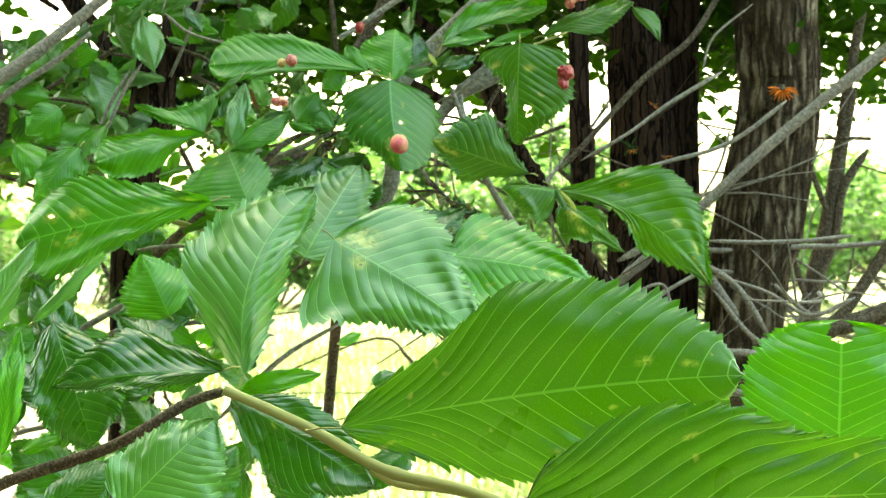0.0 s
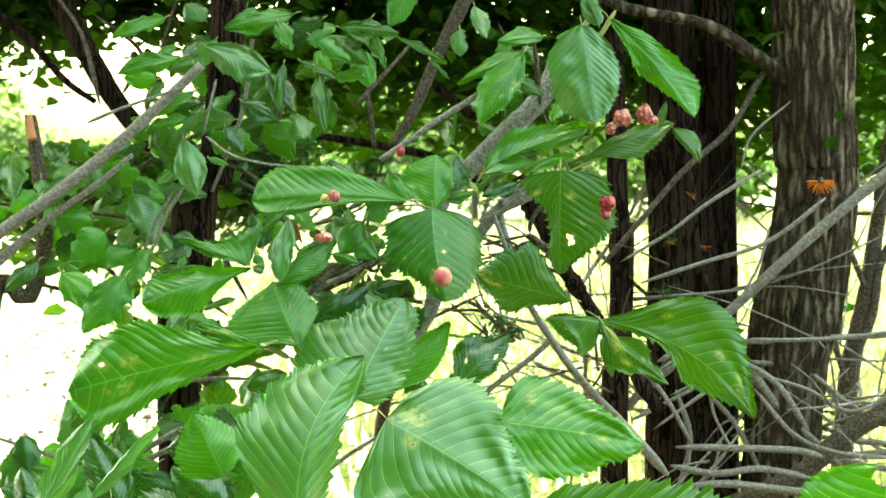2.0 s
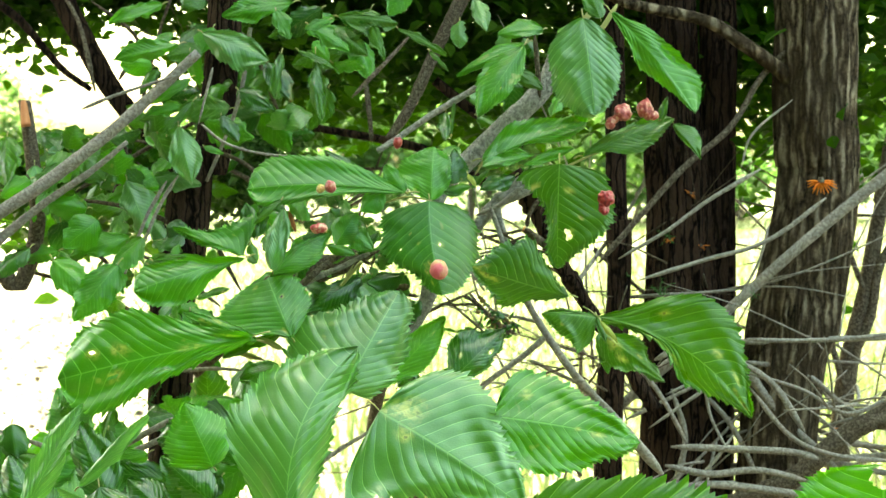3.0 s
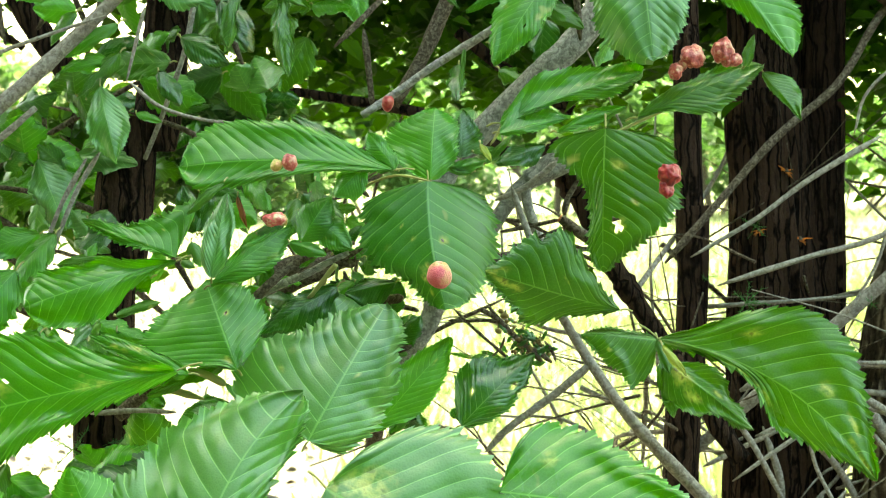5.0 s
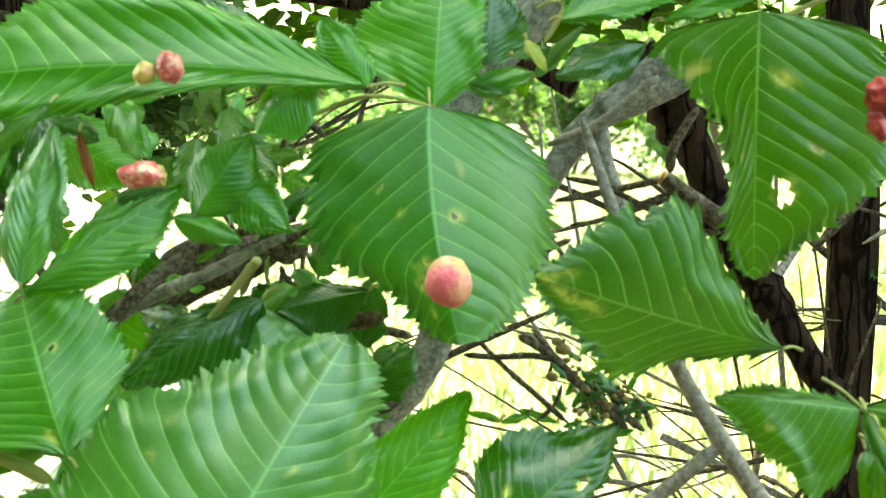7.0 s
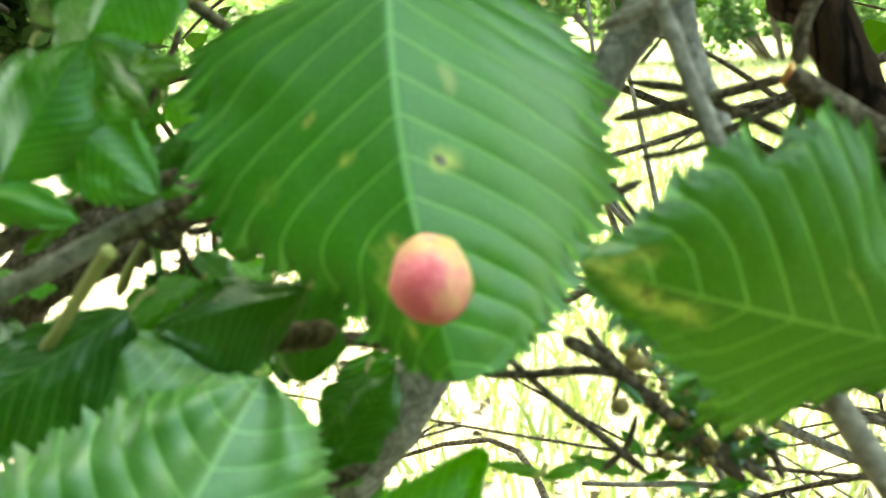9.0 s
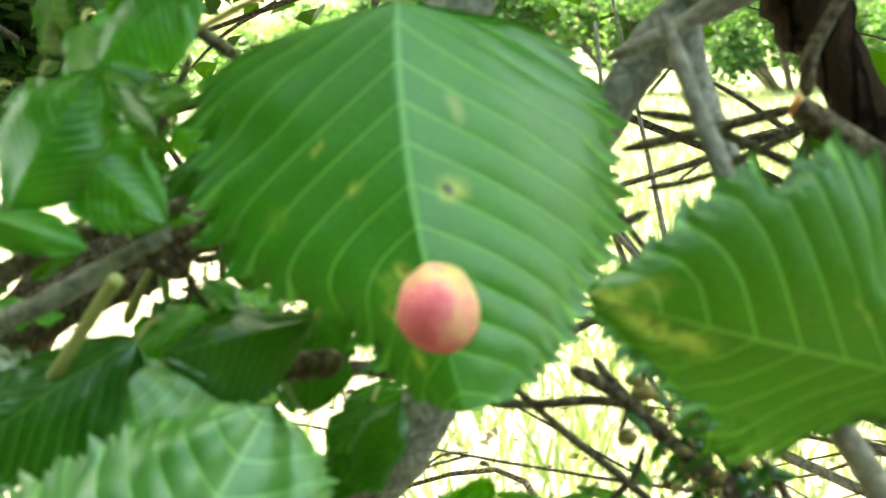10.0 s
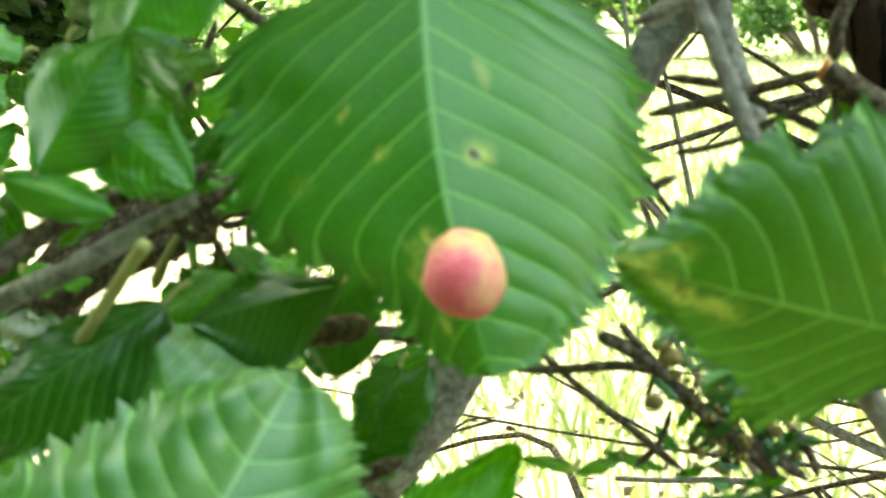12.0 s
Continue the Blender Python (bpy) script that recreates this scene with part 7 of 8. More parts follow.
leaf(elm, (-0.2162, 0.5877, 0.9759), (-0.2745, 0.6099, 1.0232), 0.0218, 0.0218, LEAF_SHADED, fold=0.3, twist=0.8)
leaf(elm, (-0.0693, 0.5864, 0.8797), (-0.1164, 0.6172, 0.9446), 0.0298, 0.0248, LEAF_SHADED, fold=0.3, twist=0.8)
leaf(elm, (-0.3325, 0.5871, 0.9459), (-0.3812, 0.6216, 1.0417), 0.0302, 0.0302, LEAF_SHADED, fold=0.3, twist=0.8)
leaf(elm, (-0.1762, 0.5863, 0.8791), (-0.1403, 0.6096, 0.9304), 0.0248, 0.0248, LEAF_SHADED, fold=0.3, twist=0.8)
leaf(elm, (-0.2846, 0.5880, 1.0047), (-0.3211, 0.6182, 1.0721), 0.0221, 0.0200, LEAF_SHADED, fold=0.3, twist=0.8)
leaf(elm, (-0.1971, 0.5881, 1.0053), (-0.2443, 0.6060, 1.0434), 0.0199, 0.0199, LEAF_SHADED, fold=0.3, twist=0.8)

# ---- trees behind ----
old_elm = thing("old_elm_tree", "mature tree with deeply furrowed grey-brown bark", "tree")
trunk(old_elm, [(0.379, 1.044, -0.150, 0.0565), (0.379, 1.044, 0.280, 0.0451), (0.379, 1.044, 0.981, 0.0418), (0.398, 1.048, 1.134, 0.0493), (0.422, 1.052, 1.299, 0.0422), (0.417, 1.058, 1.490, 0.0455), (0.400, 1.094, 3.163, 0.0341)], BARK, 0.1, 110)
twig(old_elm, [(0.4440, 1.0575, 1.3125), (0.4060, 1.0455, 1.3757), (0.3787, 1.0368, 1.4036), (0.3297, 1.0281, 1.4375), (0.2882, 1.0238, 1.4609), (0.2027, 1.0142, 1.4787), (0.1591, 1.0147, 1.4985)], 0.0108, 0.0050, BARK, name="limb", sides=12)
twig(old_elm, [(0.4152, 1.0474, 1.4515), (0.3817, 1.0375, 1.4288), (0.3535, 1.0367, 1.4005), (0.3167, 1.0208, 1.3436), (0.2654, 1.0097, 1.2998), (0.2146, 0.9982, 1.2440), (0.1708, 0.9918, 1.1947)], 0.0038, 0.0031, TWIG, name="dead_twig")
twig(old_elm, [(0.7073, 0.9661, 1.4816), (0.4988, 0.9731, 1.3090), (0.4391, 0.9774, 1.2600), (0.3791, 0.9815, 1.2076), (0.3133, 0.9905, 1.1451), (0.2466, 0.9992, 1.0820), (0.1936, 1.0272, 1.0281)], 0.0067, 0.0050, TWIG_GREY, name="limb", sides=12)
twig(old_elm, [(0.7182, 0.9793, 1.1152), (0.5031, 0.9773, 1.0349), (0.4662, 0.9771, 1.0257), (0.4231, 0.9764, 0.9979), (0.3801, 0.9755, 0.9608), (0.3061, 0.9747, 0.9298)], 0.0105, 0.0110, TWIG, name="limb", sides=14)
twig(old_elm, [(0.5761, 0.9811, 1.1891), (0.4906, 0.9779, 1.0597), (0.4600, 0.9770, 1.0226), (0.4231, 0.9763, 0.9917)], 0.0068, 0.0073, TWIG, name="limb", sides=12)
twig(old_elm, [(0.7277, 1.0057, 1.1377), (0.5094, 1.0051, 1.1158), (0.4356, 1.0100, 1.1123), (0.3363, 1.0148, 1.1080), (0.2944, 1.0296, 1.1230)], 0.0031, 0.0031, TWIG_GREY, name="dead_twig")
twig(old_elm, [(0.3222, 1.0047, 1.0971), (0.3670, 1.0081, 1.0370), (0.4184, 1.0117, 0.9860), (0.4447, 1.0159, 0.9600)], 0.0056, 0.0044, TWIG_GREY, name="dead_twig")
cedar = thing("juniper_tree", "juniper with dark reddish fibrous bark and orange rust galls", "tree")
trunk(cedar, [(0.274, 1.071, -0.150, 0.0607), (0.274, 1.071, 0.280, 0.0486), (0.274, 1.071, 1.002, 0.0449), (0.272, 1.075, 1.171, 0.0387), (0.265, 1.080, 1.332, 0.0340), (0.257, 1.084, 1.492, 0.0276), (0.227, 1.120, 3.174, 0.0207)], BARK_RED_SHADED, 0.11, 90)
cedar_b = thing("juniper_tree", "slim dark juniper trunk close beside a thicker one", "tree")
trunk(cedar_b, [(0.309, 1.087, -0.150, 0.0350), (0.309, 1.087, 0.280, 0.0279), (0.309, 1.087, 1.000, 0.0259), (0.311, 1.092, 1.170, 0.0244), (0.315, 1.096, 1.332, 0.0209), (0.314, 1.101, 1.494, 0.0203), (0.309, 1.137, 3.185, 0.0152)], BARK_RED_SHADED, 0.1, 60)
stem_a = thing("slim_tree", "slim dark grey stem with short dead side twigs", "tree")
trunk(stem_a, [(0.186, 1.016, -0.150, 0.0209), (0.186, 1.016, 0.280, 0.0167), (0.186, 1.016, 0.985, 0.0155), (0.194, 1.020, 1.111, 0.0136), (0.197, 1.023, 1.237, 0.0131), (0.191, 1.026, 1.344, 0.0117), (0.159, 1.061, 2.951, 0.0088)], BARK_RED_SHADED, 0.05, 24)
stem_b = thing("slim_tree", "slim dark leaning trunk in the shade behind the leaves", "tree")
twig(stem_b, [(0.2188, 0.8594, 1.0529), (0.1731, 0.8626, 1.1226), (0.1553, 0.8638, 1.1480), (0.1426, 0.8646, 1.1675), (0.1303, 0.8655, 1.1870), (0.1171, 0.8665, 1.2074), (0.1073, 0.8674, 1.2287), (0.0986, 0.8684, 1.2494), (0.0863, 0.8694, 1.2711), (0.0723, 0.8704, 1.2936)], 0.0061, 0.0091, BARK_RED_SHADED, name="bole", sides=20, knots=0.3)
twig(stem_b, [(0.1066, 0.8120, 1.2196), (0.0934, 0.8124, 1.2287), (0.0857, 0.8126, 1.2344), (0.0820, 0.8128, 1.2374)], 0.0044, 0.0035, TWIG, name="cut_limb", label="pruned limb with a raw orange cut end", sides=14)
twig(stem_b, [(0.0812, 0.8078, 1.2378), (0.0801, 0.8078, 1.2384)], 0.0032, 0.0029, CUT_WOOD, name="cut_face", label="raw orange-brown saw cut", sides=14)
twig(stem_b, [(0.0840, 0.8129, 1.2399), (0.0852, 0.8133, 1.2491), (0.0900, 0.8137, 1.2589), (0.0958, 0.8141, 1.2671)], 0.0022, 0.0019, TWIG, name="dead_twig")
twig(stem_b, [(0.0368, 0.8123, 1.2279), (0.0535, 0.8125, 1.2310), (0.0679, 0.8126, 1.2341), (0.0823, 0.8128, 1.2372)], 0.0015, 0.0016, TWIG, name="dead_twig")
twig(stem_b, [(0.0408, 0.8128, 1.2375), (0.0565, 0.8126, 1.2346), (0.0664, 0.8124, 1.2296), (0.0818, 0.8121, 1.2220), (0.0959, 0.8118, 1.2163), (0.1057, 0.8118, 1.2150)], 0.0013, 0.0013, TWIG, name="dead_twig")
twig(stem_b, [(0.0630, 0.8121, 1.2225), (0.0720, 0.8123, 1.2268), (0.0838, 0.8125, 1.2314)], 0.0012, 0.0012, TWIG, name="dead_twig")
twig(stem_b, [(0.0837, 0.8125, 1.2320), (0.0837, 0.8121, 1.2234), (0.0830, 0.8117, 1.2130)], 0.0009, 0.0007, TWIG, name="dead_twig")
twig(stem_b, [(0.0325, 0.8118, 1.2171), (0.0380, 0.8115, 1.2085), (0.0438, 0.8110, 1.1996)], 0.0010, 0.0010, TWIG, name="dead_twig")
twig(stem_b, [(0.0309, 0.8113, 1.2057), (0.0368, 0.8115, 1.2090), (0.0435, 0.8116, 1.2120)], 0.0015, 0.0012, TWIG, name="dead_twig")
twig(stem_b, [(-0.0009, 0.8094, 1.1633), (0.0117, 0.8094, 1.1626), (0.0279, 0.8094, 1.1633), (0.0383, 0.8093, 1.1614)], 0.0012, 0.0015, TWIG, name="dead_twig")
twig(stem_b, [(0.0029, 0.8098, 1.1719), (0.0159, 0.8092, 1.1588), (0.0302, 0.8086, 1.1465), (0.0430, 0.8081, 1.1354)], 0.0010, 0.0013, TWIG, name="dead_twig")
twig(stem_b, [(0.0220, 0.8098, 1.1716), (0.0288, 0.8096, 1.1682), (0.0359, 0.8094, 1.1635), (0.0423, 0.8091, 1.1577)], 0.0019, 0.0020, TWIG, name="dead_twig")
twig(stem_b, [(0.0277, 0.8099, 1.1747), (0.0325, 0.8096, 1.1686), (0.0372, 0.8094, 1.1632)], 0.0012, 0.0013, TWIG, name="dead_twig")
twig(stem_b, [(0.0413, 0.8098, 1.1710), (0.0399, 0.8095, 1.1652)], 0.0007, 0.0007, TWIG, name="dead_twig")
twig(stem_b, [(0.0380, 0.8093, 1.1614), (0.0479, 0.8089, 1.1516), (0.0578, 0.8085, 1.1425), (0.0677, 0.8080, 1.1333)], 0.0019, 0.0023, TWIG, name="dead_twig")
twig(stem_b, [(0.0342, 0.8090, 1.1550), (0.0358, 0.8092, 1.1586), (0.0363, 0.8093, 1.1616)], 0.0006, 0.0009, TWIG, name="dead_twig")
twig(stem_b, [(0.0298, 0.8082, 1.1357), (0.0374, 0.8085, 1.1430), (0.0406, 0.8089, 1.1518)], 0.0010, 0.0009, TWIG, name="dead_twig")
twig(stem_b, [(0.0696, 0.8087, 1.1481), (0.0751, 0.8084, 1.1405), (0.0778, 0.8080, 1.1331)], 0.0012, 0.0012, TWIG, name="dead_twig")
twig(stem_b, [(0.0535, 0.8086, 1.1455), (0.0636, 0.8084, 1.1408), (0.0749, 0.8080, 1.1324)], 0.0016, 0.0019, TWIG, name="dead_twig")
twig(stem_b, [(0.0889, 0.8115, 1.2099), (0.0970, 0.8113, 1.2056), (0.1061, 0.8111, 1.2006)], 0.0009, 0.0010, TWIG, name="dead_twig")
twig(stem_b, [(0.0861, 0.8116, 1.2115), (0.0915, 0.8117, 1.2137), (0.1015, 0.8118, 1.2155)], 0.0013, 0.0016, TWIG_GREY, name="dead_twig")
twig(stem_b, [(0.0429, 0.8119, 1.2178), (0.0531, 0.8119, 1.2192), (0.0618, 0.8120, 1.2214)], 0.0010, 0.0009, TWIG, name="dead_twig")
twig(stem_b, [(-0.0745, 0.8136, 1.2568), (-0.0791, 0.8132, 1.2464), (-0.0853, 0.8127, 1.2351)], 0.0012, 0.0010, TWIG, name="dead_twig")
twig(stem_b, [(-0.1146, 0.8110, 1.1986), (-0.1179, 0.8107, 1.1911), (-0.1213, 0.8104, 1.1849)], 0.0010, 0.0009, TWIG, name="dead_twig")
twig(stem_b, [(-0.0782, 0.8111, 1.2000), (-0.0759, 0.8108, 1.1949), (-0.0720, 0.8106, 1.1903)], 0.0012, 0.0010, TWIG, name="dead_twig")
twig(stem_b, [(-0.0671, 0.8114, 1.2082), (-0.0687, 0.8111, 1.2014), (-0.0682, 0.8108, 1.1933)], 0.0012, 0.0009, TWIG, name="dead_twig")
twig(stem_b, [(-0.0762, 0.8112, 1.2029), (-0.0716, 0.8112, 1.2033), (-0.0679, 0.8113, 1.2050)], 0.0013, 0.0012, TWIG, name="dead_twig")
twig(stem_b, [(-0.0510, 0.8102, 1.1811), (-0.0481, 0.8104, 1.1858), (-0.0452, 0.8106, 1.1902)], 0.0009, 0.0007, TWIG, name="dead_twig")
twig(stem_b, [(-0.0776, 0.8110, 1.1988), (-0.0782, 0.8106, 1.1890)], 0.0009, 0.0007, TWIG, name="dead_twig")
twig(elm, [(-0.5203, 0.8360, 1.1986), (-0.4463, 0.8383, 1.2475), (-0.3894, 0.8400, 1.2856), (-0.3324, 0.8420, 1.3311), (-0.2812, 0.8441, 1.3766), (-0.2448, 0.8457, 1.4113)], 0.0074, 0.0048, TWIG_GREY, name="limb", sides=12)
twig(elm, [(-0.5118, 0.8444, 1.1626), (-0.4545, 0.8467, 1.2141), (-0.4030, 0.8487, 1.2570), (-0.3515, 0.8503, 1.2930), (-0.3171, 0.8516, 1.3216)], 0.0057, 0.0023, TWIG_GREY, name="limb", sides=10)
twig(elm, [(-0.1284, 0.3964, 0.9954), (-0.0967, 0.3958, 0.9821), (-0.0581, 0.3949, 0.9641), (-0.0067, 0.3937, 0.9361), (0.0446, 0.3931, 0.9237), (0.0830, 0.3925, 0.9113)], 0.0039, 0.0047, TWIG_GREEN, knots=0.25, sides=12, name="stem")
twig(elm, [(-0.1300, 0.8252, 1.1799), (-0.1086, 0.8257, 1.1913), (-0.0925, 0.8259, 1.1970), (-0.0811, 0.8263, 1.2058), (-0.0714, 0.8266, 1.2112)], 0.0039, 0.0045, TWIG, name="limb", sides=12)
twig(elm, [(-0.0940, 0.8055, 1.1874), (-0.0902, 0.8059, 1.1954), (-0.0859, 0.8062, 1.2027)], 0.0019, 0.0007, TWIG_GREEN)
twig(elm, [(-0.0495, 0.8152, 1.1808), (-0.0407, 0.8149, 1.1734), (-0.0317, 0.8148, 1.1721), (-0.0227, 0.8147, 1.1698)], 0.0024, 0.0018, TWIG)
twig(elm, [(-0.0513, 0.8135, 1.1425), (-0.0389, 0.8136, 1.1465), (-0.0265, 0.8139, 1.1518)], 0.0019, 0.0027, TWIG)
twig(elm, [(-0.1747, 0.9040, 1.1533), (-0.1530, 0.9050, 1.1751), (-0.1328, 0.9060, 1.1955), (-0.1044, 0.9062, 1.1998), (-0.0802, 0.9064, 1.2053)], 0.0112, 0.0069, TWIG, name="limb", sides=12)
twig(elm, [(0.0460, 0.7588, 1.2621), (0.0558, 0.7576, 1.2344), (0.0677, 0.7561, 1.2027), (0.0783, 0.7550, 1.1770), (0.0960, 0.7536, 1.1466), (0.1212, 0.7519, 1.1095), (0.1464, 0.7505, 1.0796), (0.1778, 0.7491, 1.0466), (0.2130, 0.7472, 1.0059)], 0.0020, 0.0052, TWIG_GREY)
twig(elm, [(0.1031, 0.7533, 1.1395), (0.0775, 0.7523, 1.1177), (0.0438, 0.7511, 1.0926), (0.0279, 0.7504, 1.0759)], 0.0032, 0.0024, TWIG_GREY)
twig(elm, [(0.1187, 0.8459, 1.4160), (0.1053, 0.8445, 1.3847), (0.0864, 0.8434, 1.3617), (0.0641, 0.8425, 1.3417), (0.0367, 0.8413, 1.3157), (0.0135, 0.8403, 1.2922), (-0.0026, 0.8394, 1.2729), (-0.0128, 0.8379, 1.2400), (-0.0103, 0.8362, 1.2020), (-0.0129, 0.8347, 1.1703), (-0.0239, 0.8337, 1.1479), (-0.0418, 0.8327, 1.1259)], 0.0110, 0.0072, LIMB, name="limb", sides=16)
twig(elm, [(-0.0418, 0.8327, 1.1259), (-0.0642, 0.8999, 1.0620), (-0.0827, 1.0345, 0.9395), (-0.1127, 1.0845, 0.5395), (-0.1427, 1.1345, -0.1000)], 0.0068, 0.0051, TWIG, name="stem", sides=12)
twig(elm, [(0.0855, 0.8501, 1.2872), (0.0672, 0.8494, 1.2722), (0.0511, 0.8488, 1.2583), (0.0384, 0.8480, 1.2428), (0.0257, 0.8471, 1.2224)], 0.0075, 0.0056, LIMB, name="limb", sides=14)
twig(elm, [(0.0552, 0.8389, 1.2618), (0.0580, 0.8381, 1.2447), (0.0645, 0.8373, 1.2264), (0.0691, 0.8366, 1.2115)], 0.0039, 0.0037, LIMB, name="limb", sides=12)
twig(elm, [(0.0335, 0.8084, 1.2512), (0.0536, 0.8088, 1.2595), (0.0667, 0.8092, 1.2693), (0.0786, 0.8097, 1.2796)], 0.0020, 0.0026, TWIG_GREY)
twig(elm, [(-0.0727, 0.7990, 1.2659), (-0.0640, 0.7988, 1.2594), (-0.0575, 0.7985, 1.2540)], 0.0020, 0.0015, TWIG)
twig(elm, [(0.1022, 0.8502, 1.2903), (0.0852, 0.8496, 1.2776), (0.0556, 0.8491, 1.2650)], 0.0068, 0.0077, LIMB, name="limb", sides=12)
twig(elm, [(-0.0641, 0.8112, 1.3133), (-0.0392, 0.8120, 1.3297), (-0.0143, 0.8127, 1.3473), (0.0167, 0.8136, 1.3665), (0.0435, 0.8144, 1.3828)], 0.0029, 0.0033, LIMB, name="limb")
gall(bud_leaf, (-0.0434, 0.7916, 1.3217), 0.0045, RED_GALL, "small orange-red gall", stretch=(1, 1, 1.3))
part_bud(stem_b, (0.0381, 0.7948, 1.1713), 0.0020)
part_bud(stem_b, (0.0408, 0.7946, 1.1681), 0.0029)
part_bud(stem_b, (0.0362, 0.7941, 1.1568), 0.0023)
part_bud(stem_b, (0.0421, 0.7944, 1.1638), 0.0015)
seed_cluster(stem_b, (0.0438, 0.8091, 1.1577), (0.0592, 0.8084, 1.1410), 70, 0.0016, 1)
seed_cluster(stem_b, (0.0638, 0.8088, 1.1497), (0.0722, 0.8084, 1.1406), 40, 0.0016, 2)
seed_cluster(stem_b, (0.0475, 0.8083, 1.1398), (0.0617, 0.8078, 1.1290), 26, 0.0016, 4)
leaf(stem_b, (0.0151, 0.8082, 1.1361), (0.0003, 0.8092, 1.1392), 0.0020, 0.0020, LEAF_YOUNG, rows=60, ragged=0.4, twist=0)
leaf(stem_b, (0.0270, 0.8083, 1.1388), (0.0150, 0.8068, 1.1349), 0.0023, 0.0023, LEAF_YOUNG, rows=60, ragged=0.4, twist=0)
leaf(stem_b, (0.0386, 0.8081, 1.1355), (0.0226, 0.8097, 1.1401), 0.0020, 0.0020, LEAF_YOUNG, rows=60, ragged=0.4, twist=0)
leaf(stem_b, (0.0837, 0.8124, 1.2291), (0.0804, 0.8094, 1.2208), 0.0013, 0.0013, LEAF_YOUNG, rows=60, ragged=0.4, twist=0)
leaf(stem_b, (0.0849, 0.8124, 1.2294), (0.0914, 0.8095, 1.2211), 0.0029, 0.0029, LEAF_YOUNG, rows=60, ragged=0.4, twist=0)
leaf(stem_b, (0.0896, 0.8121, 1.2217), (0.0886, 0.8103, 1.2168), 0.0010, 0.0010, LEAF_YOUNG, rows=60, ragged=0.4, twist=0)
leaf(stem_b, (0.0477, 0.8085, 1.1442), (0.0554, 0.8115, 1.1523), 0.0041, 0.0041, LEAF_SHADED, rows=60, ragged=0.4, twist=0)
leaf(stem_b, (0.0594, 0.8087, 1.1484), (0.0555, 0.8117, 1.1568), 0.0032, 0.0032, LEAF_SHADED, rows=60, ragged=0.4, twist=0)
leaf(stem_b, (0.0417, 0.8083, 1.1399), (0.0361, 0.8109, 1.1470), 0.0018, 0.0018, LEAF_SHADED, rows=60, ragged=0.4, twist=0)
stem_c = thing("slim_tree", "thin grey stem at the edge of the sunlit grass", "tree")
trunk(stem_c, [(0.465, 1.172, -0.150, 0.0191), (0.475, 1.172, 0.400, 0.0150), (0.475, 1.172, 0.892, 0.0136), (0.480, 1.177, 0.987, 0.0129), (0.489, 1.180, 1.069, 0.0123), (0.508, 1.184, 1.150, 0.0109), (0.519, 1.187, 1.218, 0.0095), (0.534, 1.191, 1.300, 0.0075), (0.549, 1.196, 1.402, 0.0061), (0.849, 1.296, 2.900, 0.0043)], TWIG, 0.06, 28)
twig(old_elm, [(0.3227, 0.9425, 1.1175), (0.3722, 0.9424, 1.1163), (0.4326, 0.9425, 1.1187), (0.4810, 0.9428, 1.1248)], 0.0022, 0.0026, TWIG_GREY, name="dead_twig")
twig(old_elm, [(0.3166, 0.9414, 1.0946), (0.3541, 0.9403, 1.0692), (0.3873, 0.9380, 1.0191)], 0.0030, 0.0039, TWIG_GREY, name="dead_twig")
twig(old_elm, [(0.2091, 0.9453, 1.1791), (0.2816, 0.9463, 1.2020), (0.3299, 0.9469, 1.2153), (0.3662, 0.9478, 1.2346), (0.4085, 0.9493, 1.2684)], 0.0022, 0.0026, TWIG_GREY, name="dead_twig")
twig(old_elm, [(0.1879, 0.9463, 1.2020), (0.2393, 0.9477, 1.2322), (0.2816, 0.9491, 1.2636), (0.3390, 0.9507, 1.2986)], 0.0017, 0.0026, TWIG_GREY, name="dead_twig")
twig(old_elm, [(0.3227, 0.9409, 1.0825), (0.3843, 0.9401, 1.0644), (0.4326, 0.9389, 1.0390), (0.4810, 0.9398, 1.0584)], 0.0017, 0.0026, TWIG_GREY, name="dead_twig")
twig(old_elm, [(0.2453, 0.9373, 1.0028), (0.3118, 0.9372, 1.0010), (0.3722, 0.9370, 0.9980), (0.4024, 0.9367, 0.9908)], 0.0035, 0.0039, TWIG_GREY, name="dead_twig")
twig(old_elm, [(0.2393, 0.9364, 0.9829), (0.2876, 0.9359, 0.9739), (0.3360, 0.9362, 0.9787), (0.3903, 0.9357, 0.9678)], 0.0039, 0.0035, TWIG_GREY, name="dead_twig")
twig(old_elm, [(0.2332, 0.9351, 0.9545), (0.2876, 0.9354, 0.9630), (0.3420, 0.9352, 0.9582), (0.4024, 0.9348, 0.9497)], 0.0039, 0.0044, TWIG_GREY, name="dead_twig")
twig(old_elm, [(0.2574, 0.9348, 0.9497), (0.2937, 0.9367, 0.9908), (0.3118, 0.9379, 1.0161)], 0.0022, 0.0017, TWIG_GREY, name="dead_twig")
twig(old_elm, [(0.3299, 0.9401, 1.0644), (0.3722, 0.9378, 1.0149), (0.4206, 0.9369, 0.9944), (0.4810, 0.9366, 0.9889)], 0.0026, 0.0026, TWIG_GREY, name="dead_twig")
twig(old_elm, [(0.2272, 0.9414, 1.0946), (0.2695, 0.9425, 1.1187), (0.3058, 0.9436, 1.1429)], 0.0039, 0.0048, TWIG_GREY, name="dead_twig")
twig(old_elm, [(0.2393, 0.9398, 1.0584), (0.2755, 0.9403, 1.0704), (0.2876, 0.9387, 1.0342), (0.3058, 0.9370, 0.9980)], 0.0017, 0.0017, TWIG_GREY, name="dead_twig")
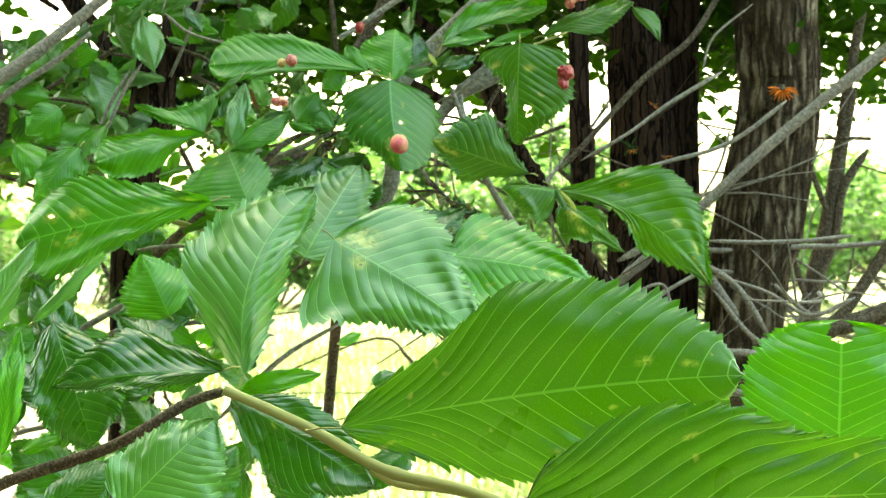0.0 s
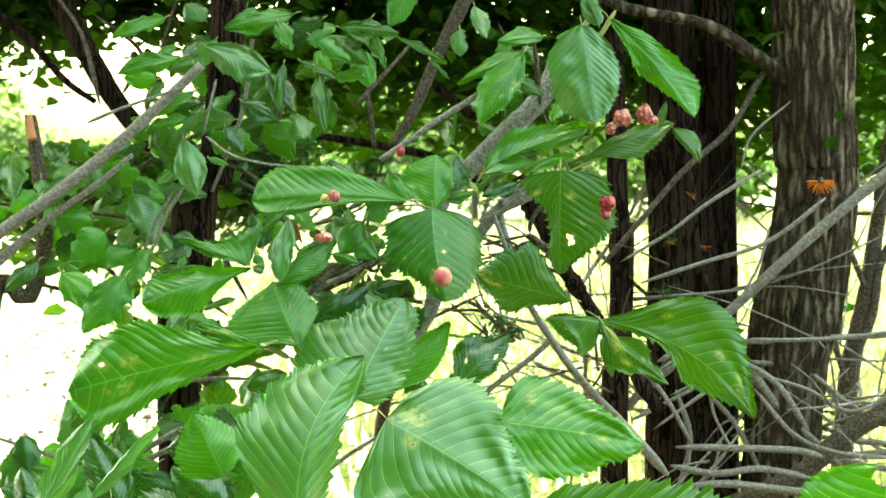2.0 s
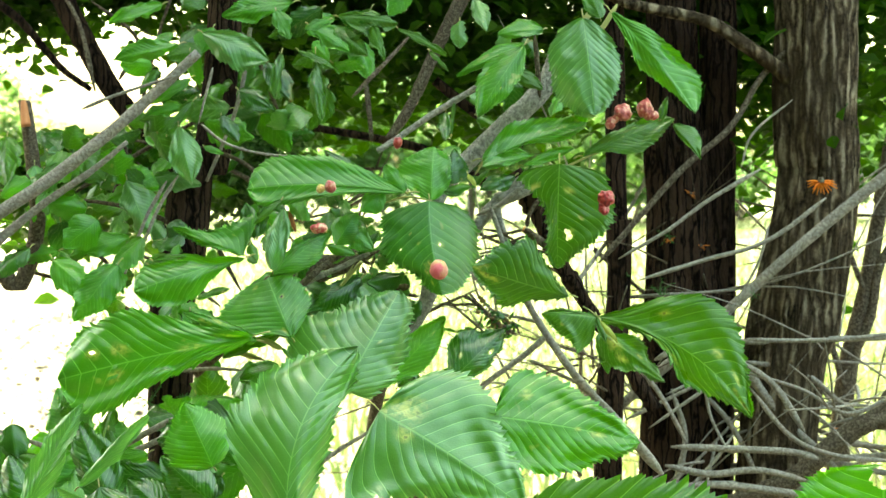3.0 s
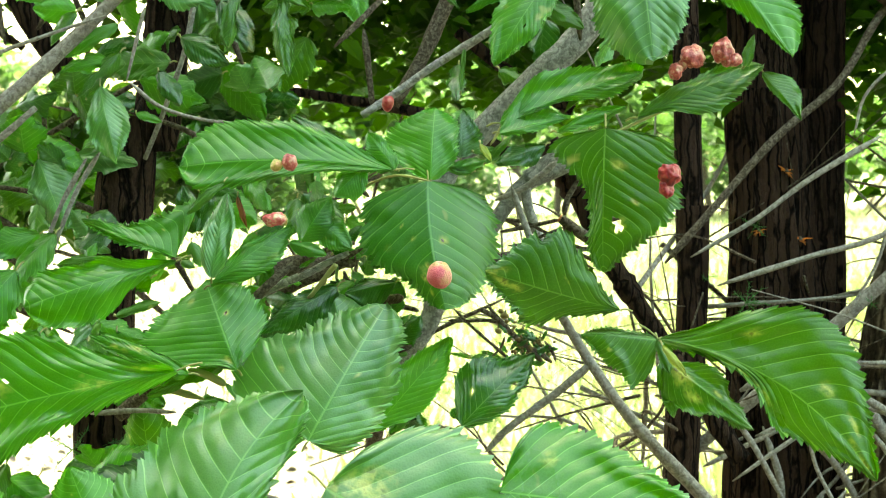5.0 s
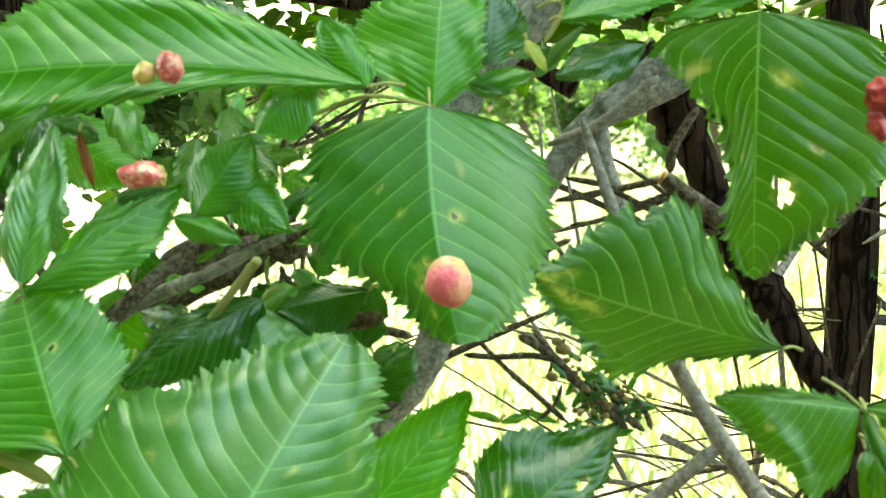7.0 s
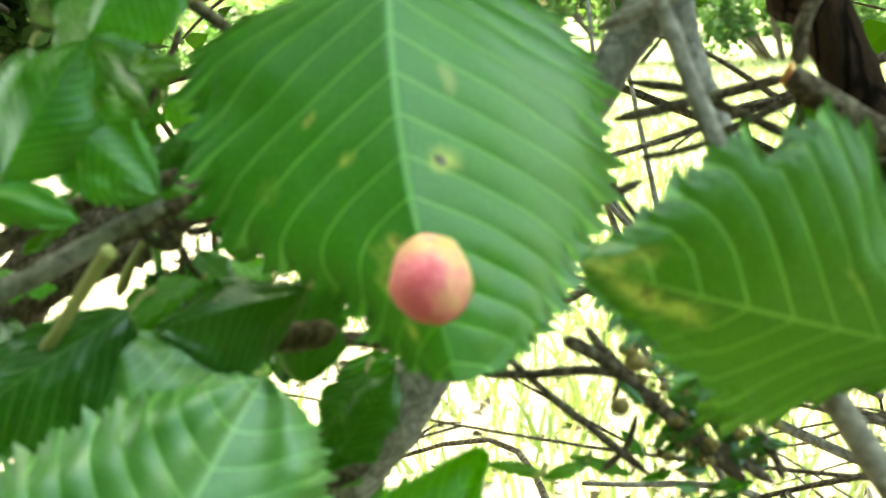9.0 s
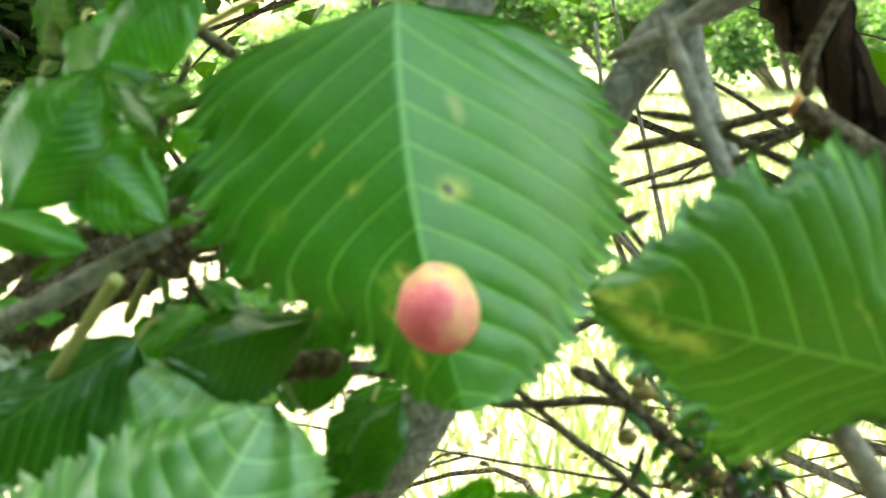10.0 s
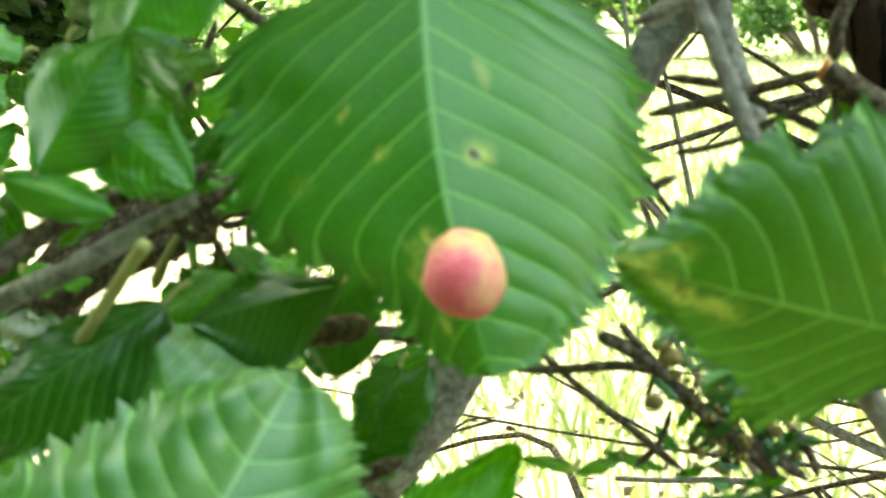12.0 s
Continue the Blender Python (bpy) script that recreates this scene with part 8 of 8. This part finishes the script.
twig(old_elm, [(0.2030, 0.9414, 1.0946), (0.2332, 0.9398, 1.0584), (0.2635, 0.9373, 1.0040)], 0.0022, 0.0026, TWIG_GREY, name="dead_twig")
twig(old_elm, [(0.2212, 0.9381, 1.0221), (0.2816, 0.9401, 1.0644), (0.3178, 0.9410, 1.0855)], 0.0017, 0.0022, TWIG_GREY, name="dead_twig")
twig(old_elm, [(0.3118, 0.9442, 1.1549), (0.3360, 0.9461, 1.1972), (0.3480, 0.9480, 1.2394)], 0.0013, 0.0017, TWIG_GREY, name="dead_twig")
twig(old_elm, [(0.3178, 0.9507, 1.2998), (0.3299, 0.9524, 1.3360), (0.3722, 0.9540, 1.3722)], 0.0013, 0.0013, TWIG_GREY, name="dead_twig")
twig(stem_c, [(0.4884, 1.1705, 1.0696), (0.5121, 1.1730, 1.1237), (0.5229, 1.1757, 1.1846), (0.5528, 1.1779, 1.2320)], 0.0061, 0.0054, TWIG, name="dead_twig")
twig(stem_c, [(0.4850, 1.1687, 1.0290), (0.4647, 1.1718, 1.0967), (0.4613, 1.1742, 1.1508), (0.4715, 1.1767, 1.2049)], 0.0041, 0.0027, TWIG, name="dead_twig")
twig(stem_c, [(0.5053, 1.1742, 1.1508), (0.4850, 1.1767, 1.2049), (0.4782, 1.1785, 1.2455)], 0.0041, 0.0027, TWIG, name="dead_twig")
dark_trunk = thing("dark_tree", "dark leaning trunk in deep shade", "tree")
trunk(dark_trunk, [(-0.293, 0.950, -0.150, 0.0320), (-0.287, 0.930, 0.280, 0.0256), (-0.282, 0.910, 1.098, 0.0237), (-0.270, 0.919, 1.211, 0.0238), (-0.259, 0.927, 1.311, 0.0215), (-0.233, 0.960, 1.445, 0.0183), (-0.169, 1.126, 2.968, 0.0137)], BARK_RED_SHADED, 0.06, 40)
twig(dark_trunk, [(-0.2920, 1.1182, 1.2800), (-0.3415, 1.1417, 1.3329), (-0.3871, 1.1571, 1.3832), (-0.4237, 1.1589, 1.4466), (-0.4502, 1.1604, 1.4999), (-0.4701, 1.1620, 1.5532)], 0.0105, 0.0149, BARK_RED_SHADED, name="limb", sides=12)
twig(dark_trunk, [(-0.4138, 1.1572, 1.3866), (-0.4505, 1.1580, 1.4132), (-0.4971, 1.1595, 1.4666), (-0.5438, 1.1604, 1.4999)], 0.0033, 0.0060, BARK_RED_SHADED, name="limb")
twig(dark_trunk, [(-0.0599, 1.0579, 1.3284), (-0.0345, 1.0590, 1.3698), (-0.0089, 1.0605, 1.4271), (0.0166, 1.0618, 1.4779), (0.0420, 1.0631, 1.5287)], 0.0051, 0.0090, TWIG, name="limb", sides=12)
twig(dark_trunk, [(-0.2472, 1.1889, 1.3574), (-0.1521, 1.1885, 1.3438), (-0.0706, 1.1881, 1.3302), (-0.0163, 1.1877, 1.3167), (0.0513, 1.1708, 1.2795)], 0.0041, 0.0062, BARK_RED_SHADED, name="limb", sides=12)
twig(dark_trunk, [(-0.0095, 1.1902, 1.4014), (0.0516, 1.1888, 1.3539), (0.0992, 1.1880, 1.3268)], 0.0061, 0.0061, BARK_RED_SHADED, name="limb", sides=12)
twig(dark_trunk, [(-0.0876, 1.0814, 1.3963), (-0.0831, 1.0804, 1.3577), (-0.0800, 1.0795, 1.3255)], 0.0033, 0.0026, TWIG, name="dead_twig")
snag = thing("broken_stem", "snapped pale-topped stem among the leaves", "tree")
trunk(snag, [(-0.547, 0.910, -0.150, 0.0142), (-0.513, 0.901, 0.280, 0.0114), (-0.479, 0.891, 1.123, 0.0105), (-0.437, 0.892, 1.170, 0.0094), (-0.418, 0.893, 1.229, 0.0082), (-0.421, 0.895, 1.288, 0.0076), (-0.430, 0.897, 1.358, 0.0065), (-0.431, 0.896, 1.362, 0.0049)], TWIG, 0.05, 24)
twig(snag, [(-0.4269, 0.8860, 1.3377), (-0.4293, 0.8897, 1.3524), (-0.4306, 0.8932, 1.3630)], 0.0053, 0.0030, CUT_WOOD, name="split_top", label="pale splintered wood")

rust_gall(old_elm, (0.4118, 0.9940, 1.2837), 0.0186)
rust_gall(cedar, (0.2893, 1.0412, 1.2110), 0.0102, DEAD_RUST, False)
rust_gall(cedar, (0.2777, 1.0427, 1.2693), 0.0095, DEAD_RUST, False)
rust_gall(cedar, (0.2543, 1.0414, 1.2187), 0.0076, DEAD_RUST, False)
rust_gall(old_elm, (0.4412, 1.0025, 1.0126), 0.0111, DEAD_RUST, False)
rust_gall(old_elm, (0.5237, 0.9843, 1.3212), 0.0137)

needle_tuft(stem_a, (0.2397, 1.0062, 1.1604), 0.0185, 1)
needle_tuft(stem_a, (0.2044, 1.0166, 1.1808), 0.0138, 2)
needle_tuft(dark_trunk, (-0.3025, 0.8896, 1.0530), 0.0234, 3)
needle_tuft(dark_trunk, (-0.2730, 0.8897, 1.0588), 0.0211, 4)
needle_tuft(cedar, (0.2500, 1.0322, 1.2241), 0.0114, 5)
needle_tuft(old_elm, (0.3373, 0.9696, 1.1622), 0.0073, 6)

# leaves deeper in the elm's crown
deep = random.Random(21)
for k in range(50):
    if k < 32:
        b = Vector((deep.uniform(-0.53, -0.18), deep.uniform(0.87, 1.01), deep.uniform(1.04, 1.40)))
    else:
        b = Vector((deep.uniform(-0.34, -0.02), deep.uniform(0.87, 0.98), deep.uniform(1.38, 1.56)))
    d = Vector((deep.gauss(0, 1), deep.gauss(0, 0.35), deep.gauss(-0.5, 0.6))).normalized() * deep.uniform(0.028, 0.060)
    if b.x < -0.37 and b.z < 1.19 or b.x < -0.33 and 1.32 < b.z < 1.49:
        continue
    w = d.length * deep.uniform(0.25, 0.36)
    leaf(elm, b, b + d, w, w, deep.choice((LEAF, LEAF, LEAF_YOUNG, LEAF_SHADED)), rows=64, veins=8, ragged=deep.choice((0.1, 0.4)), face=(deep.gauss(0, 0.4), -1, deep.uniform(0.1, 0.9)))
for k in range(16):
    b = Vector((deep.uniform(-0.46, -0.08), deep.uniform(0.90, 1.0), deep.uniform(1.06, 1.46)))
    e = b + Vector((deep.gauss(0, 0.10), deep.gauss(0, 0.04), deep.uniform(0.04, 0.16)))
    twig(elm, [b, (b + e) / 2 + Vector((0.01, 0, 0.01)), e], 0.003, 0.0015, TWIG)

twig(old_elm, [(0.2754, 1.1169, 0.9658), (0.3273, 1.0702, 0.9780), (0.3771, 1.0261, 0.9869), (0.5291, 1.0254, 0.9584), (0.7378, 1.0259, 0.9774)], 0.0046, 0.0031, TWIG_GREY, name="dead_twig")
twig(old_elm, [(0.2853, 1.1164, 0.9459), (0.3338, 1.0697, 0.9598), (0.4006, 1.0163, 0.9758), (0.5264, 1.0166, 0.9853), (0.7341, 1.0170, 1.0042)], 0.0040, 0.0031, TWIG_GREY, name="dead_twig")
twig(old_elm, [(0.2688, 1.1161, 0.9360), (0.3275, 1.0692, 0.9391), (0.3736, 1.0058, 0.9478), (0.5241, 1.0057, 0.9428), (0.7308, 1.0062, 0.9617)], 0.0053, 0.0037, TWIG_GREY, name="dead_twig")
twig(old_elm, [(0.2962, 1.1248, 0.9866), (0.3402, 1.0707, 0.9974), (0.3915, 1.0358, 1.0014), (0.5187, 1.0354, 0.9886), (0.7411, 1.0359, 1.0077)], 0.0033, 0.0025, TWIG_GREY, name="dead_twig")
twig(old_elm, [(0.3293, 1.0094, 1.0872), (0.3982, 1.0090, 1.0746), (0.4484, 1.0081, 1.0370), (0.5112, 1.0075, 1.0119), (0.7303, 1.0079, 1.0307)], 0.0031, 0.0025, TWIG_GREY, name="dead_twig")
twig(old_elm, [(0.2932, 1.0182, 1.0483), (0.3248, 1.0172, 1.0105), (0.3566, 1.0156, 0.9474)], 0.0031, 0.0031, TWIG_GREY, name="dead_twig")
twig(old_elm, [(0.2549, 1.0135, 1.0552), (0.2707, 1.0120, 0.9986), (0.2552, 1.0104, 0.9356)], 0.0031, 0.0038, TWIG_GREY, name="dead_twig")
twig(old_elm, [(0.2047, 1.0126, 1.0206), (0.2611, 1.0133, 1.0490), (0.3176, 1.0140, 1.0772)], 0.0025, 0.0019, TWIG_GREY, name="dead_twig")
twig(old_elm, [(0.1984, 1.0135, 1.0552), (0.2611, 1.0143, 1.0867), (0.2798, 1.0149, 1.1117)], 0.0019, 0.0019, TWIG_GREY, name="dead_twig")

for k in range(34):
    b = Vector((deep.uniform(-0.36, -0.14), deep.uniform(0.80, 0.90), deep.uniform(0.85, 1.05)))
    d = Vector((deep.gauss(-0.4, 0.8), deep.gauss(0, 0.3), deep.gauss(-0.2, 0.6))).normalized() * deep.uniform(0.04, 0.075)
    w = d.length * deep.uniform(0.27, 0.36)
    leaf(elm, b, b + d, w, w, deep.choice((LEAF, LEAF, LEAF_YOUNG, LEAF_SHADED)), rows=70, veins=8, ragged=deep.choice((0.1, 0.4)), face=(deep.gauss(0, 0.4), -1, deep.uniform(0.2, 1.0)))
for k in range(10):
    b = Vector((deep.uniform(-0.47, -0.13), deep.uniform(0.83, 0.93), deep.uniform(0.80, 1.02)))
    e = b + Vector((deep.choice((-1, 1)) * deep.uniform(0.1, 0.25), deep.gauss(0, 0.04), deep.gauss(0.03, 0.05)))
    twig(elm, [b, (b + e) / 2 + Vector((0, 0, 0.012)), e], 0.0035, 0.002, TWIG_GREY)


for k in range(12):
    b = Vector((deep.uniform(-0.34, -0.19), deep.uniform(0.99, 1.1), deep.uniform(1.32, 1.47)))
    d = Vector((deep.gauss(0, 0.8), deep.gauss(0, 0.3), deep.gauss(-0.5, 0.6))).normalized() * deep.uniform(0.037, 0.063)
    w = d.length * deep.uniform(0.27, 0.36)
    leaf(elm, b, b + d, w, w, deep.choice((LEAF_SHADED, LEAF_SHADED, LEAF)), rows=60, veins=8, ragged=0.3, face=(deep.gauss(0, 0.4), -1, deep.uniform(0.2, 1.0)))


# ---- dead twigs in the thicket ----
def thicket(owner, count, seed, box, size, mat):
    """Thin bare twigs, each forking once or twice, leaning every way inside a box."""
    rnd = random.Random(seed)
    (x0, x1), (y0, y1), (z0, z1) = box
    for _ in range(count):
        a = Vector((rnd.uniform(x0, x1), rnd.uniform(y0, y1), rnd.uniform(z0, z1)))
        way = Vector((rnd.gauss(0, 1), rnd.gauss(0, 0.35), rnd.gauss(0.05, 0.4))).normalized() * size * rnd.uniform(0.5, 1.3)
        b = a + way
        c = (a + b) / 2 + Vector((rnd.gauss(0, 0.08), rnd.gauss(0, 0.05), rnd.gauss(0, 0.08))) * size
        r = size * rnd.uniform(0.004, 0.011)
        bm = tube([a, c, b], r, r * 0.35, 5, 4)
        for _ in range(rnd.randint(1, 3)):
            f = a.lerp(b, rnd.uniform(0.3, 0.8)) + (c - (a + b) / 2) * 0.8
            e = f + way * rnd.uniform(0.25, 0.5) + Vector((rnd.gauss(0, 0.2), rnd.gauss(0, 0.1), rnd.gauss(0, 0.2))) * size
            tube([f, (f + e) / 2 + Vector((0, 0, 0.02 * size)), e], r * 0.6, r * 0.2, 4, 3, 0.06, bm)
        part("dead_twig", bm, mat, owner)


thicket(old_elm, 46, 1, ((0.10, 0.58), (0.96, 1.15), (0.84, 1.18)), 0.29, TWIG_GREY)
thicket(old_elm, 10, 2, ((0.15, 0.44), (1.15, 1.38), (0.91, 1.30)), 0.34, TWIG)
thicket(dark_trunk, 8, 4, ((-0.48, 0.05), (1.08, 1.33), (0.93, 1.35)), 0.32, TWIG)


# ---- crowns overhead ----
def crown(owner, count, size, box, seed, mat, lobes=26, spread=0.42, gap=True):
    """Leaves in hanging clumps with gaps of light between them."""
    rnd = random.Random(seed)
    (x0, x1), (y0, y1), (z0, z1) = box
    heads = [(Vector((rnd.uniform(x0, x1), rnd.uniform(y0, y1), rnd.uniform(z0, z1))), spread * rnd.uniform(0.6, 1.2)) for _ in range(lobes)]
    heads = [(c, r) for c, r in heads if not (gap and c.x < -0.12 * (c.y + 0.95) and 1.3 < c.z < 1.31 + 0.10 * (c.y + 0.95))]

    def place(r_):
        c, r = r_.choice(heads)
        p = c + Vector((r_.gauss(0, 0.5), r_.gauss(0, 0.5), r_.gauss(0, 0.36))) * r
        return None if gap and p.x < -0.177 * (p.y + 0.95) and 0.013 < (p.z - 1.3) / (p.y + 0.95) < 0.078 else p
    verts, faces = scatter_leaves(count, place, size, seed)
    raw("crown", verts, faces, mat, owner)


crown(dark_trunk, 11500, 0.028, ((-0.77, 0.12), (1.27, 1.59), (1.40, 1.82)), 11, CANOPY_SHADED, 40, 0.169)
crown(cedar, 8500, 0.026, ((-0.17, 0.43), (1.22, 1.54), (1.43, 1.90)), 12, CANOPY_SHADED, 34, 0.180)
crown(old_elm, 7000, 0.029, ((0.24, 0.98), (1.19, 1.64), (1.38, 1.87)), 13, CANOPY_SHADED, 34, 0.171)
# wide high crown, mostly out of view, added to keep sun off the elm
crown(cedar_b, 30000, 0.09, ((-2.2, 2.2), (1.1, 3.6), (2.3, 3.9)), 14, CANOPY_SHADED, 70, 0.6)
crown(snag, 3000, 0.028, ((-0.80, -0.36), (1.15, 1.35), (1.26, 1.36)), 15, UNDER, 22, 0.100)
crown(dark_trunk, 3800, 0.024, ((-0.65, -0.33), (1.33, 1.48), (1.49, 1.63)), 16, CANOPY_SHADED, 12, 0.098, False)
thicket(stem_c, 7, 6, ((0.40, 0.57), (1.15, 1.17), (0.97, 1.27)), 0.24, TWIG)
thicket(stem_a, 9, 7, ((0.11, 0.26), (1.00, 1.05), (0.98, 1.26)), 0.22, TWIG)
# small near leaf patch, added to stand for a sunlit shrub farther off
crown(dark_trunk, 2400, 0.013, ((-0.28, -0.18), (1.07, 1.14), (1.25, 1.34)), 17, SHRUB, 16, 0.039, False)
thicket(stem_a, 8, 8, ((0.13, 0.30), (0.96, 1.08), (1.05, 1.23)), 0.17, TWIG)
